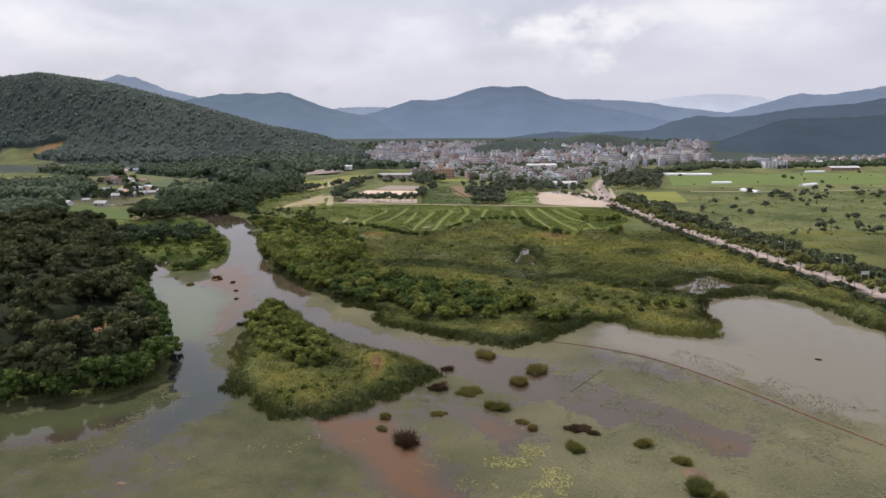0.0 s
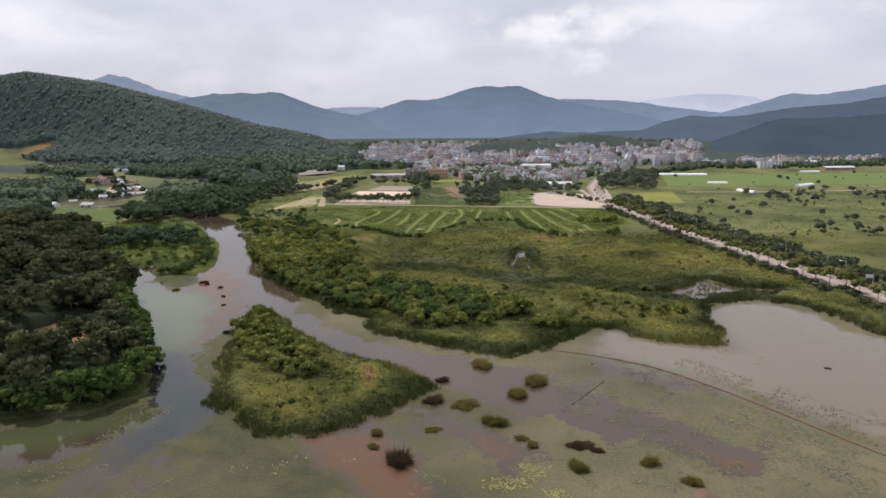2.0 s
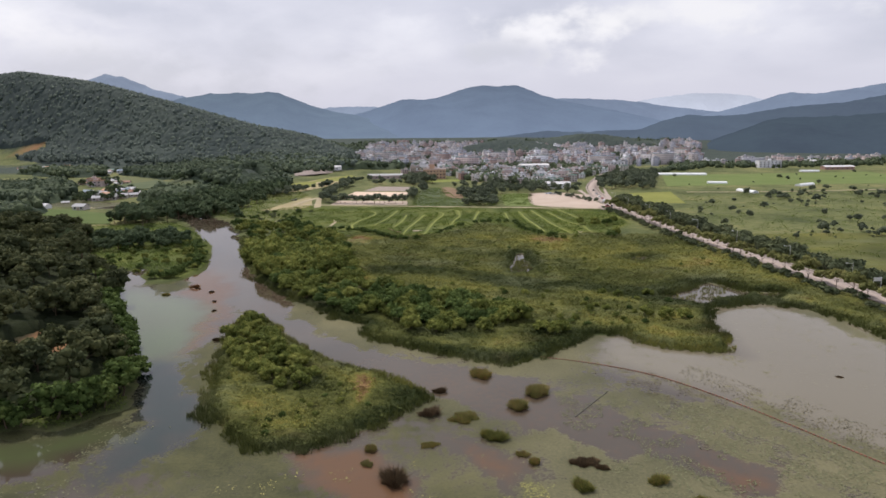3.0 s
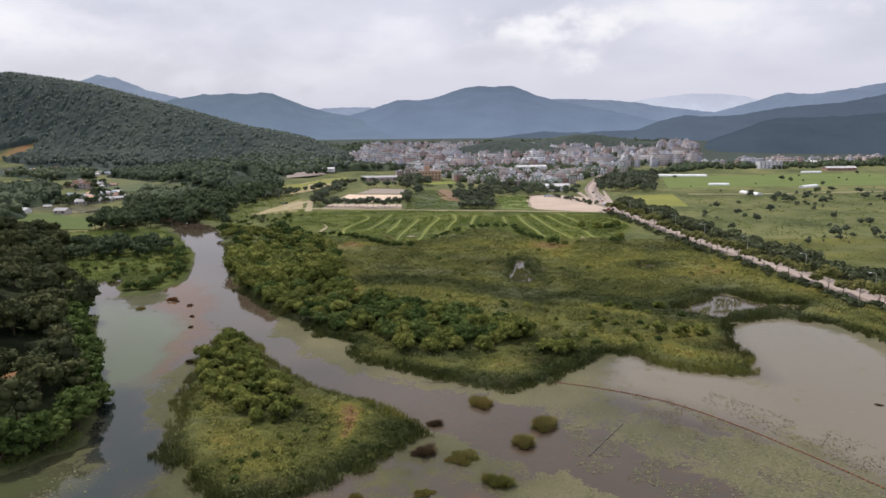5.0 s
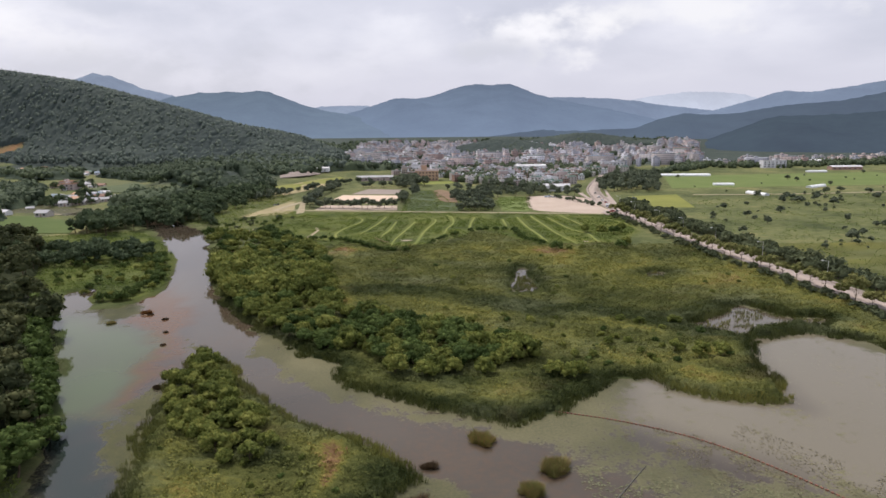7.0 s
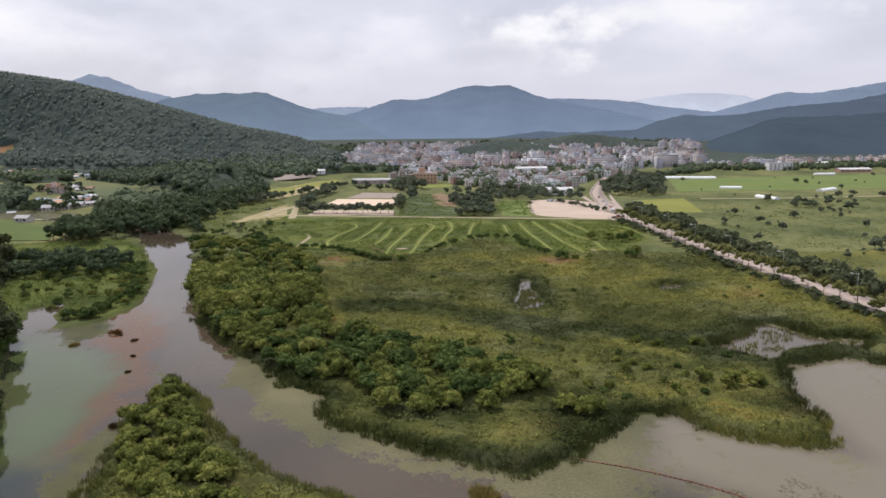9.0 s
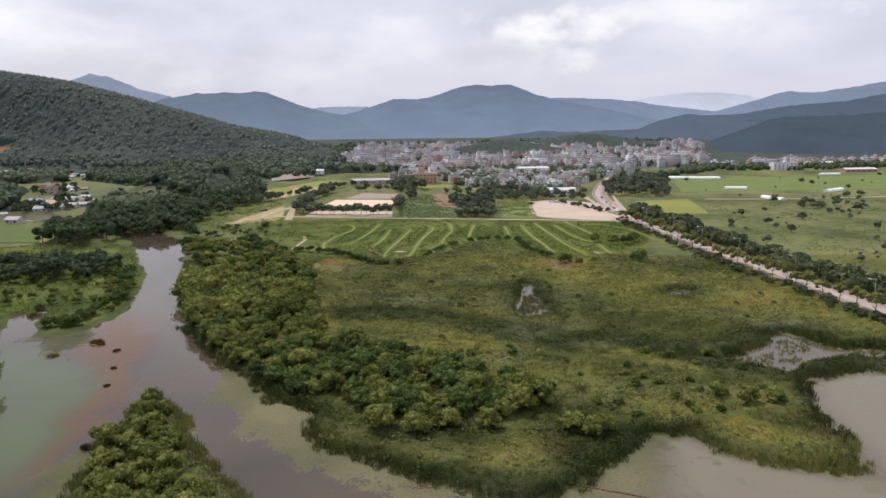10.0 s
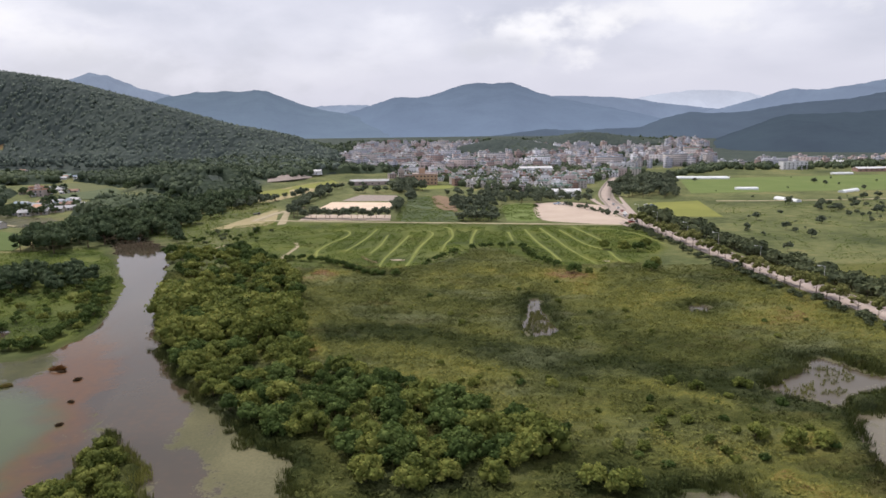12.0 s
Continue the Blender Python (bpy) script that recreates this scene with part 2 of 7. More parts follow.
def water_mat():
    """Still lake water, with floating duckweed and shallow mud where the plan has them."""
    mat, nt, b = shade("lake_water", 0.06, 0.5)
    b.inputs["IOR"].default_value = 1.33
    edge = noise_node(nt, 0.5, 8.0, 0.68)
    speck = noise_node(nt, 1.5, 6.0, 0.72)
    wide = noise_node(nt, 0.035, 4.0, 0.55)
    weed = calc(nt, "ADD", attr(nt, "weed"), calc(nt, "MULTIPLY", calc(nt, "SUBTRACT", edge, 0.5), 1.15))
    weed = calc(nt, "ADD", weed, calc(nt, "MULTIPLY", calc(nt, "SUBTRACT", speck, 0.5), 1.25))
    blot = noise_node(nt, 0.16, 5.0, 0.62)
    weed = calc(nt, "ADD", weed, calc(nt, "MULTIPLY", calc(nt, "SUBTRACT", blot, 0.5), 0.9))
    lim = nt.nodes.new("ShaderNodeMapRange")
    lim.inputs["From Min"].default_value, lim.inputs["From Max"].default_value = 0.44, 0.58
    nt.links.new(weed, lim.inputs["Value"])
    cover = lim.outputs[0]
    green = ramp_node(nt, [(0.36, (0.018, 0.022, 0.011)), (0.45, (0.045, 0.049, 0.022)), (0.56, (0.078, 0.079, 0.035)), (0.68, (0.130, 0.119, 0.050))])
    nt.links.new(calc(nt, "ADD", calc(nt, "MULTIPLY", wide, 0.3), calc(nt, "ADD", calc(nt, "MULTIPLY", blot, 0.35), calc(nt, "MULTIPLY", speck, 0.35))), green.inputs[0])
    pale = ramp_node(nt, [(0.36, (0.062, 0.065, 0.037)), (0.48, (0.106, 0.104, 0.060)), (0.60, (0.156, 0.146, 0.084))])
    nt.links.new(calc(nt, "ADD", calc(nt, "MULTIPLY", wide, 0.5), calc(nt, "MULTIPLY", speck, 0.5)), pale.inputs[0])
    mat_green = blend(nt, attr(nt, "pale"), green.outputs[0], pale.outputs[0])
    deep = blend(nt, wide, (0.026, 0.023, 0.018), (0.074, 0.055, 0.040))
    # inside DARK_WATER the open water takes a darker, bluer base colour
    deep = blend(nt, attr(nt, "clear"), deep, (0.020, 0.029, 0.026))
    mudn = calc(nt, "ADD", attr(nt, "mud"), calc(nt, "MULTIPLY", calc(nt, "SUBTRACT", edge, 0.5), 0.8))
    ml = nt.nodes.new("ShaderNodeMapRange")
    ml.inputs["From Min"].default_value, ml.inputs["From Max"].default_value = 0.3, 0.85
    nt.links.new(mudn, ml.inputs["Value"])
    silt = blend(nt, calc(nt, "MULTIPLY", ml.outputs[0], 0.95), deep, (0.108, 0.056, 0.030))
    film_sheen = blend(nt, attr(nt, "film_sheen"), silt, (0.162, 0.144, 0.103))
    film_sheen = blend(nt, attr(nt, "algae"), film_sheen, (0.062, 0.086, 0.034))
    col = blend(nt, calc(nt, "MULTIPLY", cover, 0.93), film_sheen, mat_green)
    nt.links.new(col, b.inputs["Base Color"])
    nt.links.new(calc(nt, "ADD", calc(nt, "MULTIPLY", cover, 0.5), 0.05), b.inputs["Roughness"])
    nt.links.new(calc(nt, "SUBTRACT", calc(nt, "SUBTRACT", 0.5, calc(nt, "MULTIPLY", cover, 0.4)), calc(nt, "MULTIPLY", calc(nt, "SUBTRACT", 1.0, cover), calc(nt, "MULTIPLY", ml.outputs[0], 0.3))), b.inputs["Specular IOR Level"])
    rip = noise_node(nt, 1.1, 3.0, 0.6)
    bump(nt, b, rip, 0.05, 0.05)
    return mat


def backdrop_mat(name, wood, haze_tint, haze_glow):
    """Wooded mountains kilometres away, with the haze put into emission and base colour."""
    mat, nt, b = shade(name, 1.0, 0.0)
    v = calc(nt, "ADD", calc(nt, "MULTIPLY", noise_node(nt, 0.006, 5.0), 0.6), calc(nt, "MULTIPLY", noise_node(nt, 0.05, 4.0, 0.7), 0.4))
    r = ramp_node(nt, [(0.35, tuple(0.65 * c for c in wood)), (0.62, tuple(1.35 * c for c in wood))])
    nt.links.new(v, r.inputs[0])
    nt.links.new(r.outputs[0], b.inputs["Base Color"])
    b.inputs["Emission Color"].default_value = (*haze_tint, 1)
    # the emitted haze is stronger at the foot and thins with height
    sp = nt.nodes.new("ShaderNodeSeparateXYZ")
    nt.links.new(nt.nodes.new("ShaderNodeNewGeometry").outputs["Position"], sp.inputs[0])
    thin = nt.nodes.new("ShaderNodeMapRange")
    for key, val in (("From Min", 20.0), ("From Max", 260.0), ("To Min", haze_glow * 1.25), ("To Max", haze_glow * 0.85)):
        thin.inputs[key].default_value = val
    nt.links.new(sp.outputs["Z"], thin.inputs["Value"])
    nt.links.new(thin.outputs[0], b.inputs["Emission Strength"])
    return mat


def plain(name, colour, rough=0.7, metal=0.0, scale=1.5, spread=0.25):
    lo, hi = tuple(c * (1 - spread) for c in colour), tuple(min(1, c * (1 + spread)) for c in colour)
    m = rough_mat(name, [(0.35, lo), (0.65, hi)], scale * 0.2, scale * 3, rough, 0.3, 0.15, 0.02, per_object=0.1)
    m.node_tree.nodes["Principled BSDF"].inputs["Metallic"].default_value = metal
    return m


def reed_mat(name, stops):
    """Reeds and tall grass: dark green to olive to straw by each tuft's own tone."""
    mat, nt, b = shade(name, 0.8, 0.08)
    geo = nt.nodes.new("ShaderNodeNewGeometry")
    v = calc(nt, "ADD", attr(nt, "tone"), calc(nt, "MULTIPLY", calc(nt, "SUBTRACT", geo.outputs["Random Per Island"], 0.5), 0.16))
    r = ramp_node(nt, [(p, tuple(1.6 * c for c in rgb)) for p, rgb in stops])
    nt.links.new(v, r.inputs[0])
    leaf = withered(nt, r.outputs[0])
    nt.links.new(leaf, b.inputs["Base Color"])
    tr, mx = nt.nodes.new("ShaderNodeBsdfTranslucent"), nt.nodes.new("ShaderNodeMixShader")
    nt.links.new(leaf, tr.inputs[0])
    mx.inputs[0].default_value = 0.22
    nt.links.new(b.outputs[0], mx.inputs[1])
    nt.links.new(tr.outputs[0], mx.inputs[2])
    nt.links.new(mx.outputs[0], nt.nodes["Material Output"].inputs[0])
    return mat


def canopy_mat(name, dark, mid, light, fine_size=0.9, relief=0.9, depth=0.5):
    """Treetops or reed tops seen from afar: tone by the plan, broken by fine leafy noise."""
    mat, nt, b = shade(name, 0.9, 0.1)
    fine = noise_node(nt, fine_size, 6.0, 0.7)
    v = calc(nt, "ADD", attr(nt, "tone"), calc(nt, "MULTIPLY", calc(nt, "SUBTRACT", fine, 0.5), 0.7))
    r = ramp_node(nt, [(0.1, dark), (0.5, mid), (0.9, light)])
    nt.links.new(v, r.inputs[0])
    nt.links.new(r.outputs[0], b.inputs["Base Color"])
    bump(nt, b, fine, relief, depth)
    return mat


def reed_top_mat():
    mat, nt, b = shade("reed_tops", 0.9, 0.05)
    fine, mid = noise_node(nt, 1.9, 6.0, 0.70, squash=(0.5, 1.0, 1.0)), noise_node(nt, 0.42, 4.0, 0.6, squash=(0.45, 1.2, 1.0))
    v = calc(nt, "ADD", attr(nt, "tone"), calc(nt, "ADD", calc(nt, "MULTIPLY", calc(nt, "SUBTRACT", fine, 0.5), 0.95), calc(nt, "MULTIPLY", calc(nt, "SUBTRACT", mid, 0.5), 0.85)))
    r = ramp_node(nt, REED_STOPS)
    nt.links.new(v, r.inputs[0])
    nt.links.new(withered(nt, r.outputs[0]), b.inputs["Base Color"])
    bump(nt, b, fine, 1.0, 0.6)
    return mat


M_REEDTOP = reed_top_mat()
# undergrowth green with the shade under the pines put into its colour
M_UNDER_SHADE = canopy_mat("wood_undergrowth", (0.012, 0.017, 0.008), (0.022, 0.029, 0.012), (0.040, 0.048, 0.020))
# both far canopies carry distance haze as blue in their greens
M_CANOPY = canopy_mat("hazy_hill_canopy", (0.033, 0.046, 0.045), (0.045, 0.060, 0.055), (0.059, 0.076, 0.065), 0.35, 0.6, 0.8)
M_GROVETOP = canopy_mat("hazy_grove_canopy", (0.024, 0.036, 0.025), (0.044, 0.062, 0.040), (0.078, 0.100, 0.058), 0.5, 0.7, 0.8)
M_GROUND, M_WATER, M_REED = ground_mat(), water_mat(), reed_mat("reed_leaves", REED_STOPS)
M_LUSH = reed_mat("lush_grass", LUSH_STOPS)
M_BARK = plain("bark", (0.11, 0.08, 0.055), 0.95, 0, 4.0)
M_WILLOW = leaf_mat("willow_leaves", (0.060, 0.080, 0.019), (0.138, 0.162, 0.039), (0.248, 0.254, 0.067))
M_DARKLEAF = leaf_mat("broad_leaves", (0.032, 0.054, 0.015), (0.070, 0.107, 0.029), (0.132, 0.172, 0.050))
M_PINE = leaf_mat("pine_needles", (0.036, 0.046, 0.022), (0.062, 0.073, 0.031), (0.102, 0.106, 0.044), 0.15)
# haze put into the greens below, all but M_STREET: paler and bluer
M_FIELDTREE = leaf_mat("field_tree_leaves", (0.074, 0.092, 0.066), (0.114, 0.138, 0.092), (0.158, 0.178, 0.114))
M_HEDGE = leaf_mat("hedge_leaves", (0.056, 0.072, 0.044), (0.096, 0.116, 0.064), (0.140, 0.156, 0.082))
M_RIVER = leaf_mat("river_tree_leaves", (0.046, 0.068, 0.038), (0.080, 0.112, 0.058), (0.132, 0.164, 0.086))
M_STREET = leaf_mat("street_tree_leaves", (0.085, 0.098, 0.034), (0.165, 0.172, 0.060), (0.25, 0.24, 0.095))
M_FOREST = leaf_mat("hazy_forest_leaves", (0.074, 0.096, 0.088), (0.102, 0.128, 0.108), (0.138, 0.166, 0.128), 0.1, 0.0)
M_GROVE = leaf_mat("hazy_grove_leaves", (0.044, 0.062, 0.040), (0.072, 0.096, 0.058), (0.112, 0.138, 0.076), 0.15)
M_ROAD = rough_mat("pale_road", [(0.35, (0.29, 0.24, 0.215)), (0.65, (0.37, 0.31, 0.275))], 0.1, 3.0, 0.9)
M_KERB = plain("kerb_concrete", (0.24, 0.20, 0.18), 0.9)
M_SAND = rough_mat("packed_sand", [(0.35, (0.50, 0.39, 0.30)), (0.65, (0.63, 0.50, 0.40))], 0.05, 1.5, 0.95, relief=0.2)
M_GRAVEL = rough_mat("gravel", [(0.35, (0.36, 0.29, 0.24)), (0.65, (0.46, 0.38, 0.32))], 0.04, 1.5, 0.95)
M_PATH = rough_mat("mown_path", [(0.35, (0.125, 0.155, 0.036)), (0.65, (0.20, 0.215, 0.058))], 0.08, 1.2, 0.95)
M_TRACK = rough_mat("earth_track", [(0.35, (0.27, 0.23, 0.15)), (0.65, (0.38, 0.33, 0.23))], 0.08, 1.2, 0.95)
M_CROP = rough_mat("rice_crop", [(0.35, (0.098, 0.136, 0.036)), (0.65, (0.134, 0.170, 0.052))], 0.03, 1.0, 0.95, per_object=0.25)
M_DARKCROP = rough_mat("dark_crop", [(0.35, (0.056, 0.076, 0.038)), (0.65, (0.090, 0.112, 0.054))], 0.08, 1.2, 0.95)
M_RIPE = rough_mat("ripening_crop", [(0.35, (0.14, 0.155, 0.036)), (0.65, (0.20, 0.205, 0.05))], 0.03, 1.0, 0.95)
M_EARTH = rough_mat("bare_earth", [(0.35, (0.15, 0.10, 0.065)), (0.65, (0.22, 0.155, 0.10))], 0.1, 1.0, 0.95)
M_PADDY = rough_mat("green_paddy", [(0.35, (0.058, 0.090, 0.022)), (0.65, (0.084, 0.116, 0.032))], 0.05, 1.0, 0.95)
M_FIELD = rough_mat("pale_field", [(0.35, (0.080, 0.094, 0.038)), (0.65, (0.120, 0.128, 0.056))], 0.06, 0.8, 0.95)
M_STRAW = rough_mat("dry_field", [(0.35, (0.22, 0.19, 0.10)), (0.65, (0.33, 0.28, 0.16))], 0.05, 0.8, 0.95)

# ---------------------------------------------------------------- plan and terrain


def lattice(ix, iy, seed):
    h = np.sin(ix * 127.1 + iy * 311.7 + seed * 74.7) * 43758.5453
    return h - np.floor(h)


def patchy(x, y, size, seed=0, octaves=3):
    """Smooth chance over the plan, 0 to 1, with features of that size in metres."""
    x, y = np.asarray(x, float) / size, np.asarray(y, float) / size
    total, amp, norm = 0.0, 1.0, 0.0
    for o in range(octaves):
        ix, iy = np.floor(x), np.floor(y)
        fx, fy = x - ix, y - iy
        fx, fy = fx * fx * (3 - 2 * fx), fy * fy * (3 - 2 * fy)
        a, b = lattice(ix, iy, seed + o), lattice(ix + 1, iy, seed + o)
        c, d = lattice(ix, iy + 1, seed + o), lattice(ix + 1, iy + 1, seed + o)
        total = total + amp * (a + (b - a) * fx + (c - a) * fy + (a - b - c + d) * fx * fy)
        norm, amp, x, y = norm + amp, amp * 0.5, x * 2.03, y * 2.03
    return total / norm


def line_gap(x, y, pts):
    """Distance in plan to a line of points, and how far along it (0 to 1)."""
    x, y = np.asarray(x, float), np.asarray(y, float)
    best, along, n = np.full(x.shape, 1e9), np.zeros(x.shape), len(pts) - 1
    for k in range(n):
        (ax, ay), (bx, by) = pts[k], pts[k + 1]
        dx, dy = bx - ax, by - ay
        u = np.clip(((x - ax) * dx + (y - ay) * dy) / (dx * dx + dy * dy), 0, 1)
        d = np.hypot(x - ax - u * dx, y - ay - u * dy)
        along = np.where(d < best, (k + u) / n, along)
        best = np.minimum(best, d)
    return best, along


def inside(x, y, pts):
    x, y = np.asarray(x, float), np.asarray(y, float)
    odd = np.zeros(x.shape, bool)
    for (ax, ay), (bx, by) in zip(pts, pts[1:] + pts[:1]):
        cross = (ay > y) != (by > y)
        odd ^= cross & (x < (bx - ax) * (y - ay) / (by - ay + 1e-12) + ax)
    return odd


def depth_in(x, y, pts):
    """Signed distance in plan: plus inside the outline, minus outside."""
    d, _ = line_gap(x, y, pts + pts[:1])
    return np.where(inside(x, y, pts), d, -d)


MARSH = [(-159, 469), (-147, 446), (-132, 410), (-111, 347), (-94, 310), (-78.5, 283.4), (-50.7, 250.3), (-40, 237.5), (-32.2, 232.7), (-27.5, 215.6), (-3.6, 202.8), (13.5, 194.8),
         (23.8, 200.9), (36.3, 213.1), (42.6, 221.3), (53.9, 222.4), (56.8, 213.3), (68, 206.3), (80.4, 204.3), (83.6, 210.5), (84.5, 231), (93.5, 252), (113, 257.5), (128, 249), (134.8, 208.8),
         (144.4, 151.3), (150, 60), (190, -400), (4800, -400), (4800, 5000), (-4800, 5000), (-4800, 760), (-370, 616), (-268, 571), (-203, 526)]
BANK = [(-4800, -400), (-420, -400), (-330, 60), (-175.5, 130), (-114.6, 149.6), (-88.8, 155.5), (-78.6, 165.5), (-86.1, 183.4), (-101.1, 211), (-121.6, 245.4), (-141.8, 281.2), (-157, 312), (-155, 318), (-149, 324), (-144, 312),
        (-135, 290), (-124.1, 290.3), (-119, 309), (-120, 324), (-130, 358), (-143, 390), (-163, 424), (-175, 447), (-191, 476), (-226, 525), (-278, 548), (-380, 589), (-4800, 730)]
ISLAND = [(-74.6, 244.1), (-73.2, 223.2), (-69.6, 206.3), (-66.3, 181.5), (-58.9, 161.5), (-43.3, 144.5), (-31.2, 145.5), (-19.9, 154.5), (-14.7, 161.5), (-7.4, 170.6), (-16.2, 181.6), (-35, 195.6), (-49.6, 212.4), (-63.1, 231.3)]
ROAD = [(185, 20), (175.1, 140.9), (162.1, 233.8), (152.3, 294.9), (144, 351), (133, 439), (126, 530), (125, 579), (129, 629), (140, 700), (168, 798), (210, 925)]
RIVER = [(-269, 558), (-203, 512), (-168, 473), (-142, 404), (-121, 338), (-96.9, 289.9), (-69.4, 255), (-47.4, 221.4), (-27.9, 198.6), (-4, 185.7), (12, 173.7), (30, 156.5), (48.1, 142.3), (70.6, 126.9), (100.5, 110.3)]
WEST_ARM = [(-105, 281.9), (-97, 250), (-86, 206.2), (-73, 173.5), (-70, 152), (-90, 136), (-136.6, 128), (-195.3, 112.4)]
DITCH = [(-41, 312), (-16, 310), (10.6, 297), (27.6, 286.4), (39.7, 280.6), (60.1, 273), (76.5, 265.2), (87.7, 255.3), (100.2, 257.5), (112.8, 260.7)]
POOL = [(80, 266), (88, 273), (96, 279), (99, 286), (106, 287), (110, 280), (116, 273), (126, 271.5), (121, 266), (110, 266.5), (103, 264), (92, 257.5), (86, 259)]
SMALL_POOL = [(84, 339), (92, 345), (97, 341), (90, 333)]
SLIT = [(31, 354), (33, 354), (32.5, 334), (35, 322), (34, 311), (27, 310), (25, 316), (28.5, 331)]


def shore_warp(x, y):
    return (patchy(x, y, 9, 3) - 0.5) * 5.0 + (patchy(x, y, 2.6, 5, 2) - 0.5) * 2.0


def land_depth(x, y):
    d = np.maximum(np.maximum(depth_in(x, y, MARSH), depth_in(x, y, BANK)), depth_in(x, y, ISLAND))
    d = np.minimum(d, -depth_in(x, y, POOL) - 1.5)
    d = np.minimum(d, -depth_in(x, y, SLIT) - 0.9)
    d = np.minimum(d, -depth_in(x, y, SMALL_POOL) - 0.6)
    return d + shore_warp(x, y)


RIDGE_X = [-4000, -2200, -1500, -1042, -914, -836, -743, -641, -534, -446, -385, -328, -260, -217, -150]
RIDGE_H = [100, 120, 150, 166, 171, 160, 146, 123, 98, 75, 58, 49, 35, 18, 0]


def height(x, y):
    """Ground height over the plan."""
    x, y = np.asarray(x, float), np.asarray(y, float)
    z = np.clip(land_depth(x, y) * 0.4, -1.2, 0.6)
    # the reed bed is uneven, the farmed plain is flat
    z = z + np.where(z > 0.3, (patchy(x, y, 6, 11) - 0.5) * 0.35 * np.clip((390 - y) / 20, 0, 1), 0)
    gap, _ = line_gap(x, y, ROAD)
    z = np.maximum(z, np.minimum(1.6, 1.6 - (gap - 9) * 0.22))
    # wooded bank on the west shore
    west = np.clip(depth_in(x, y, [(-86.5, 166.5), (-103.2, 206.1), (-132.7, 261.9), (-178, 326), (-306, 323), (-316.7, 142.1), (-126.1, 156.5)]) / 40, 0, 1)
    z = z + 7.0 * west * west * (3 - 2 * west)
    # the long wooded hill to the north-west
    r = np.interp(x, RIDGE_X, RIDGE_H)
    crest = 1100 + np.clip(-x - 130, 0, 3000) * 0.42
    w = np.where(y < crest, 112, 420)
    hill = r * np.exp(-(((y - crest) / w) ** 2)) * (1 + 0.3 * (patchy(x, y, 170, 21) - 0.5) * np.clip(np.abs(y - crest) / w, 0, 1))
    knoll = 25 * np.exp(-(((x - 110) / 95) ** 2 + ((y - 1400) / 110) ** 2)) + 26 * np.exp(-(((x - 330) / 130) ** 2 + ((y - 1700) / 100) ** 2))
    # the valley floor climbs gently behind the town
    up = np.clip((y - 1450) / 900, 0, 1)
    # wooded foothill by the river bend
    foot = 15 * np.exp(-(((x + 262) / 62) ** 2 + ((y - 800) / 66) ** 2)) + 9 * np.exp(-(((x + 190) / 60) ** 2 + ((y - 960) / 50) ** 2))
    return z + hill + knoll + foot + 17 * up * up * (3 - 2 * up) * np.clip((2620 - y) / 250, 0, 1)


def spread(lo, hi, step, far_lo, far_hi, grow=1.13):
    mid = list(np.arange(lo, hi + step / 2, step))
    up, s, v = [], step, hi
    while v < far_hi:
        s = min(s * grow, 26 if v < 1900 else 120)
        v += s
        up.append(v)
    dn, s, v = [], step, lo
    while v > far_lo:
        s = min(s * grow, 26 if v > -1250 else 120)
        v -= s
        dn.append(v)
    return np.array(dn[::-1] + mid + up)


def sheet(name, xs, ys, zfun, mat, attrs=None):
    """One sheet of ground over a plan grid."""
    X, Y = np.meshgrid(xs, ys)
    Z = zfun(X, Y)
    n, m = len(xs), len(ys)
    co = np.stack([X, Y, Z], -1).reshape(-1, 3)
    i = np.arange((m - 1) * n).reshape(m - 1, n)[:, :-1].ravel()
    faces = np.stack([i, i + 1, i + n + 1, i + n], -1)
    me = raw_mesh(name, co, faces)
    for key, fun in (attrs or {}).items():
        a = me.attributes.new(key, "FLOAT", "POINT")
        a.data.foreach_set("value", fun(X, Y).ravel().astype(np.float32))
    me.materials.append(mat)
    me.shade_smooth()
    return tagged(new(name, me), kind="structure")


def raw_mesh(name, co, faces):
    """A mesh from arrays; faces all of one size."""
    co, faces = np.asarray(co, np.float32), np.asarray(faces, np.int32)
    me = bpy.data.meshes.new(name)
    me.vertices.add(len(co))
    me.vertices.foreach_set("co", co.ravel())
    k = faces.shape[1]
    me.loops.add(faces.size)
    me.loops.foreach_set("vertex_index", faces.ravel())
    me.polygons.add(len(faces))
    me.polygons.foreach_set("loop_start", np.arange(0, faces.size, k, dtype=np.int32))
    me.update(calc_edges=True)
    return me


def soft_in(x, y, pts, edge):
    return np.clip(depth_in(x, y, pts) / edge + 0.5, 0, 1)


def soft_line(x, y, pts, wide, edge):
    d, _ = line_gap(x, y, pts)
    return np.clip((wide - d) / edge + 0.5, 0, 1)


def wetness(x, y):
    return np.maximum(soft_line(x, y, DITCH, 6, 6) * 0.9, np.clip(1 - np.abs(land_depth(x, y) - 2) / 4, 0, 1) * 0.6)


WOOD_FLOOR = [(-91.4, 167.5), (-107.1, 209), (-127.4, 246.3), (-149.4, 283), (-178, 319), (-204, 378), (-301, 442), (-381, 402), (-392.2, 255.9), (-287.5, 180.7), (-174.8, 153.6), (-116.3, 159.5)]
HILL_FIELD = [(-840, 1150), (-909, 1272), (-820, 1243), (-748, 1234), (-745, 1206), (-790, 1191), (-706, 1140), (-744, 1112)]
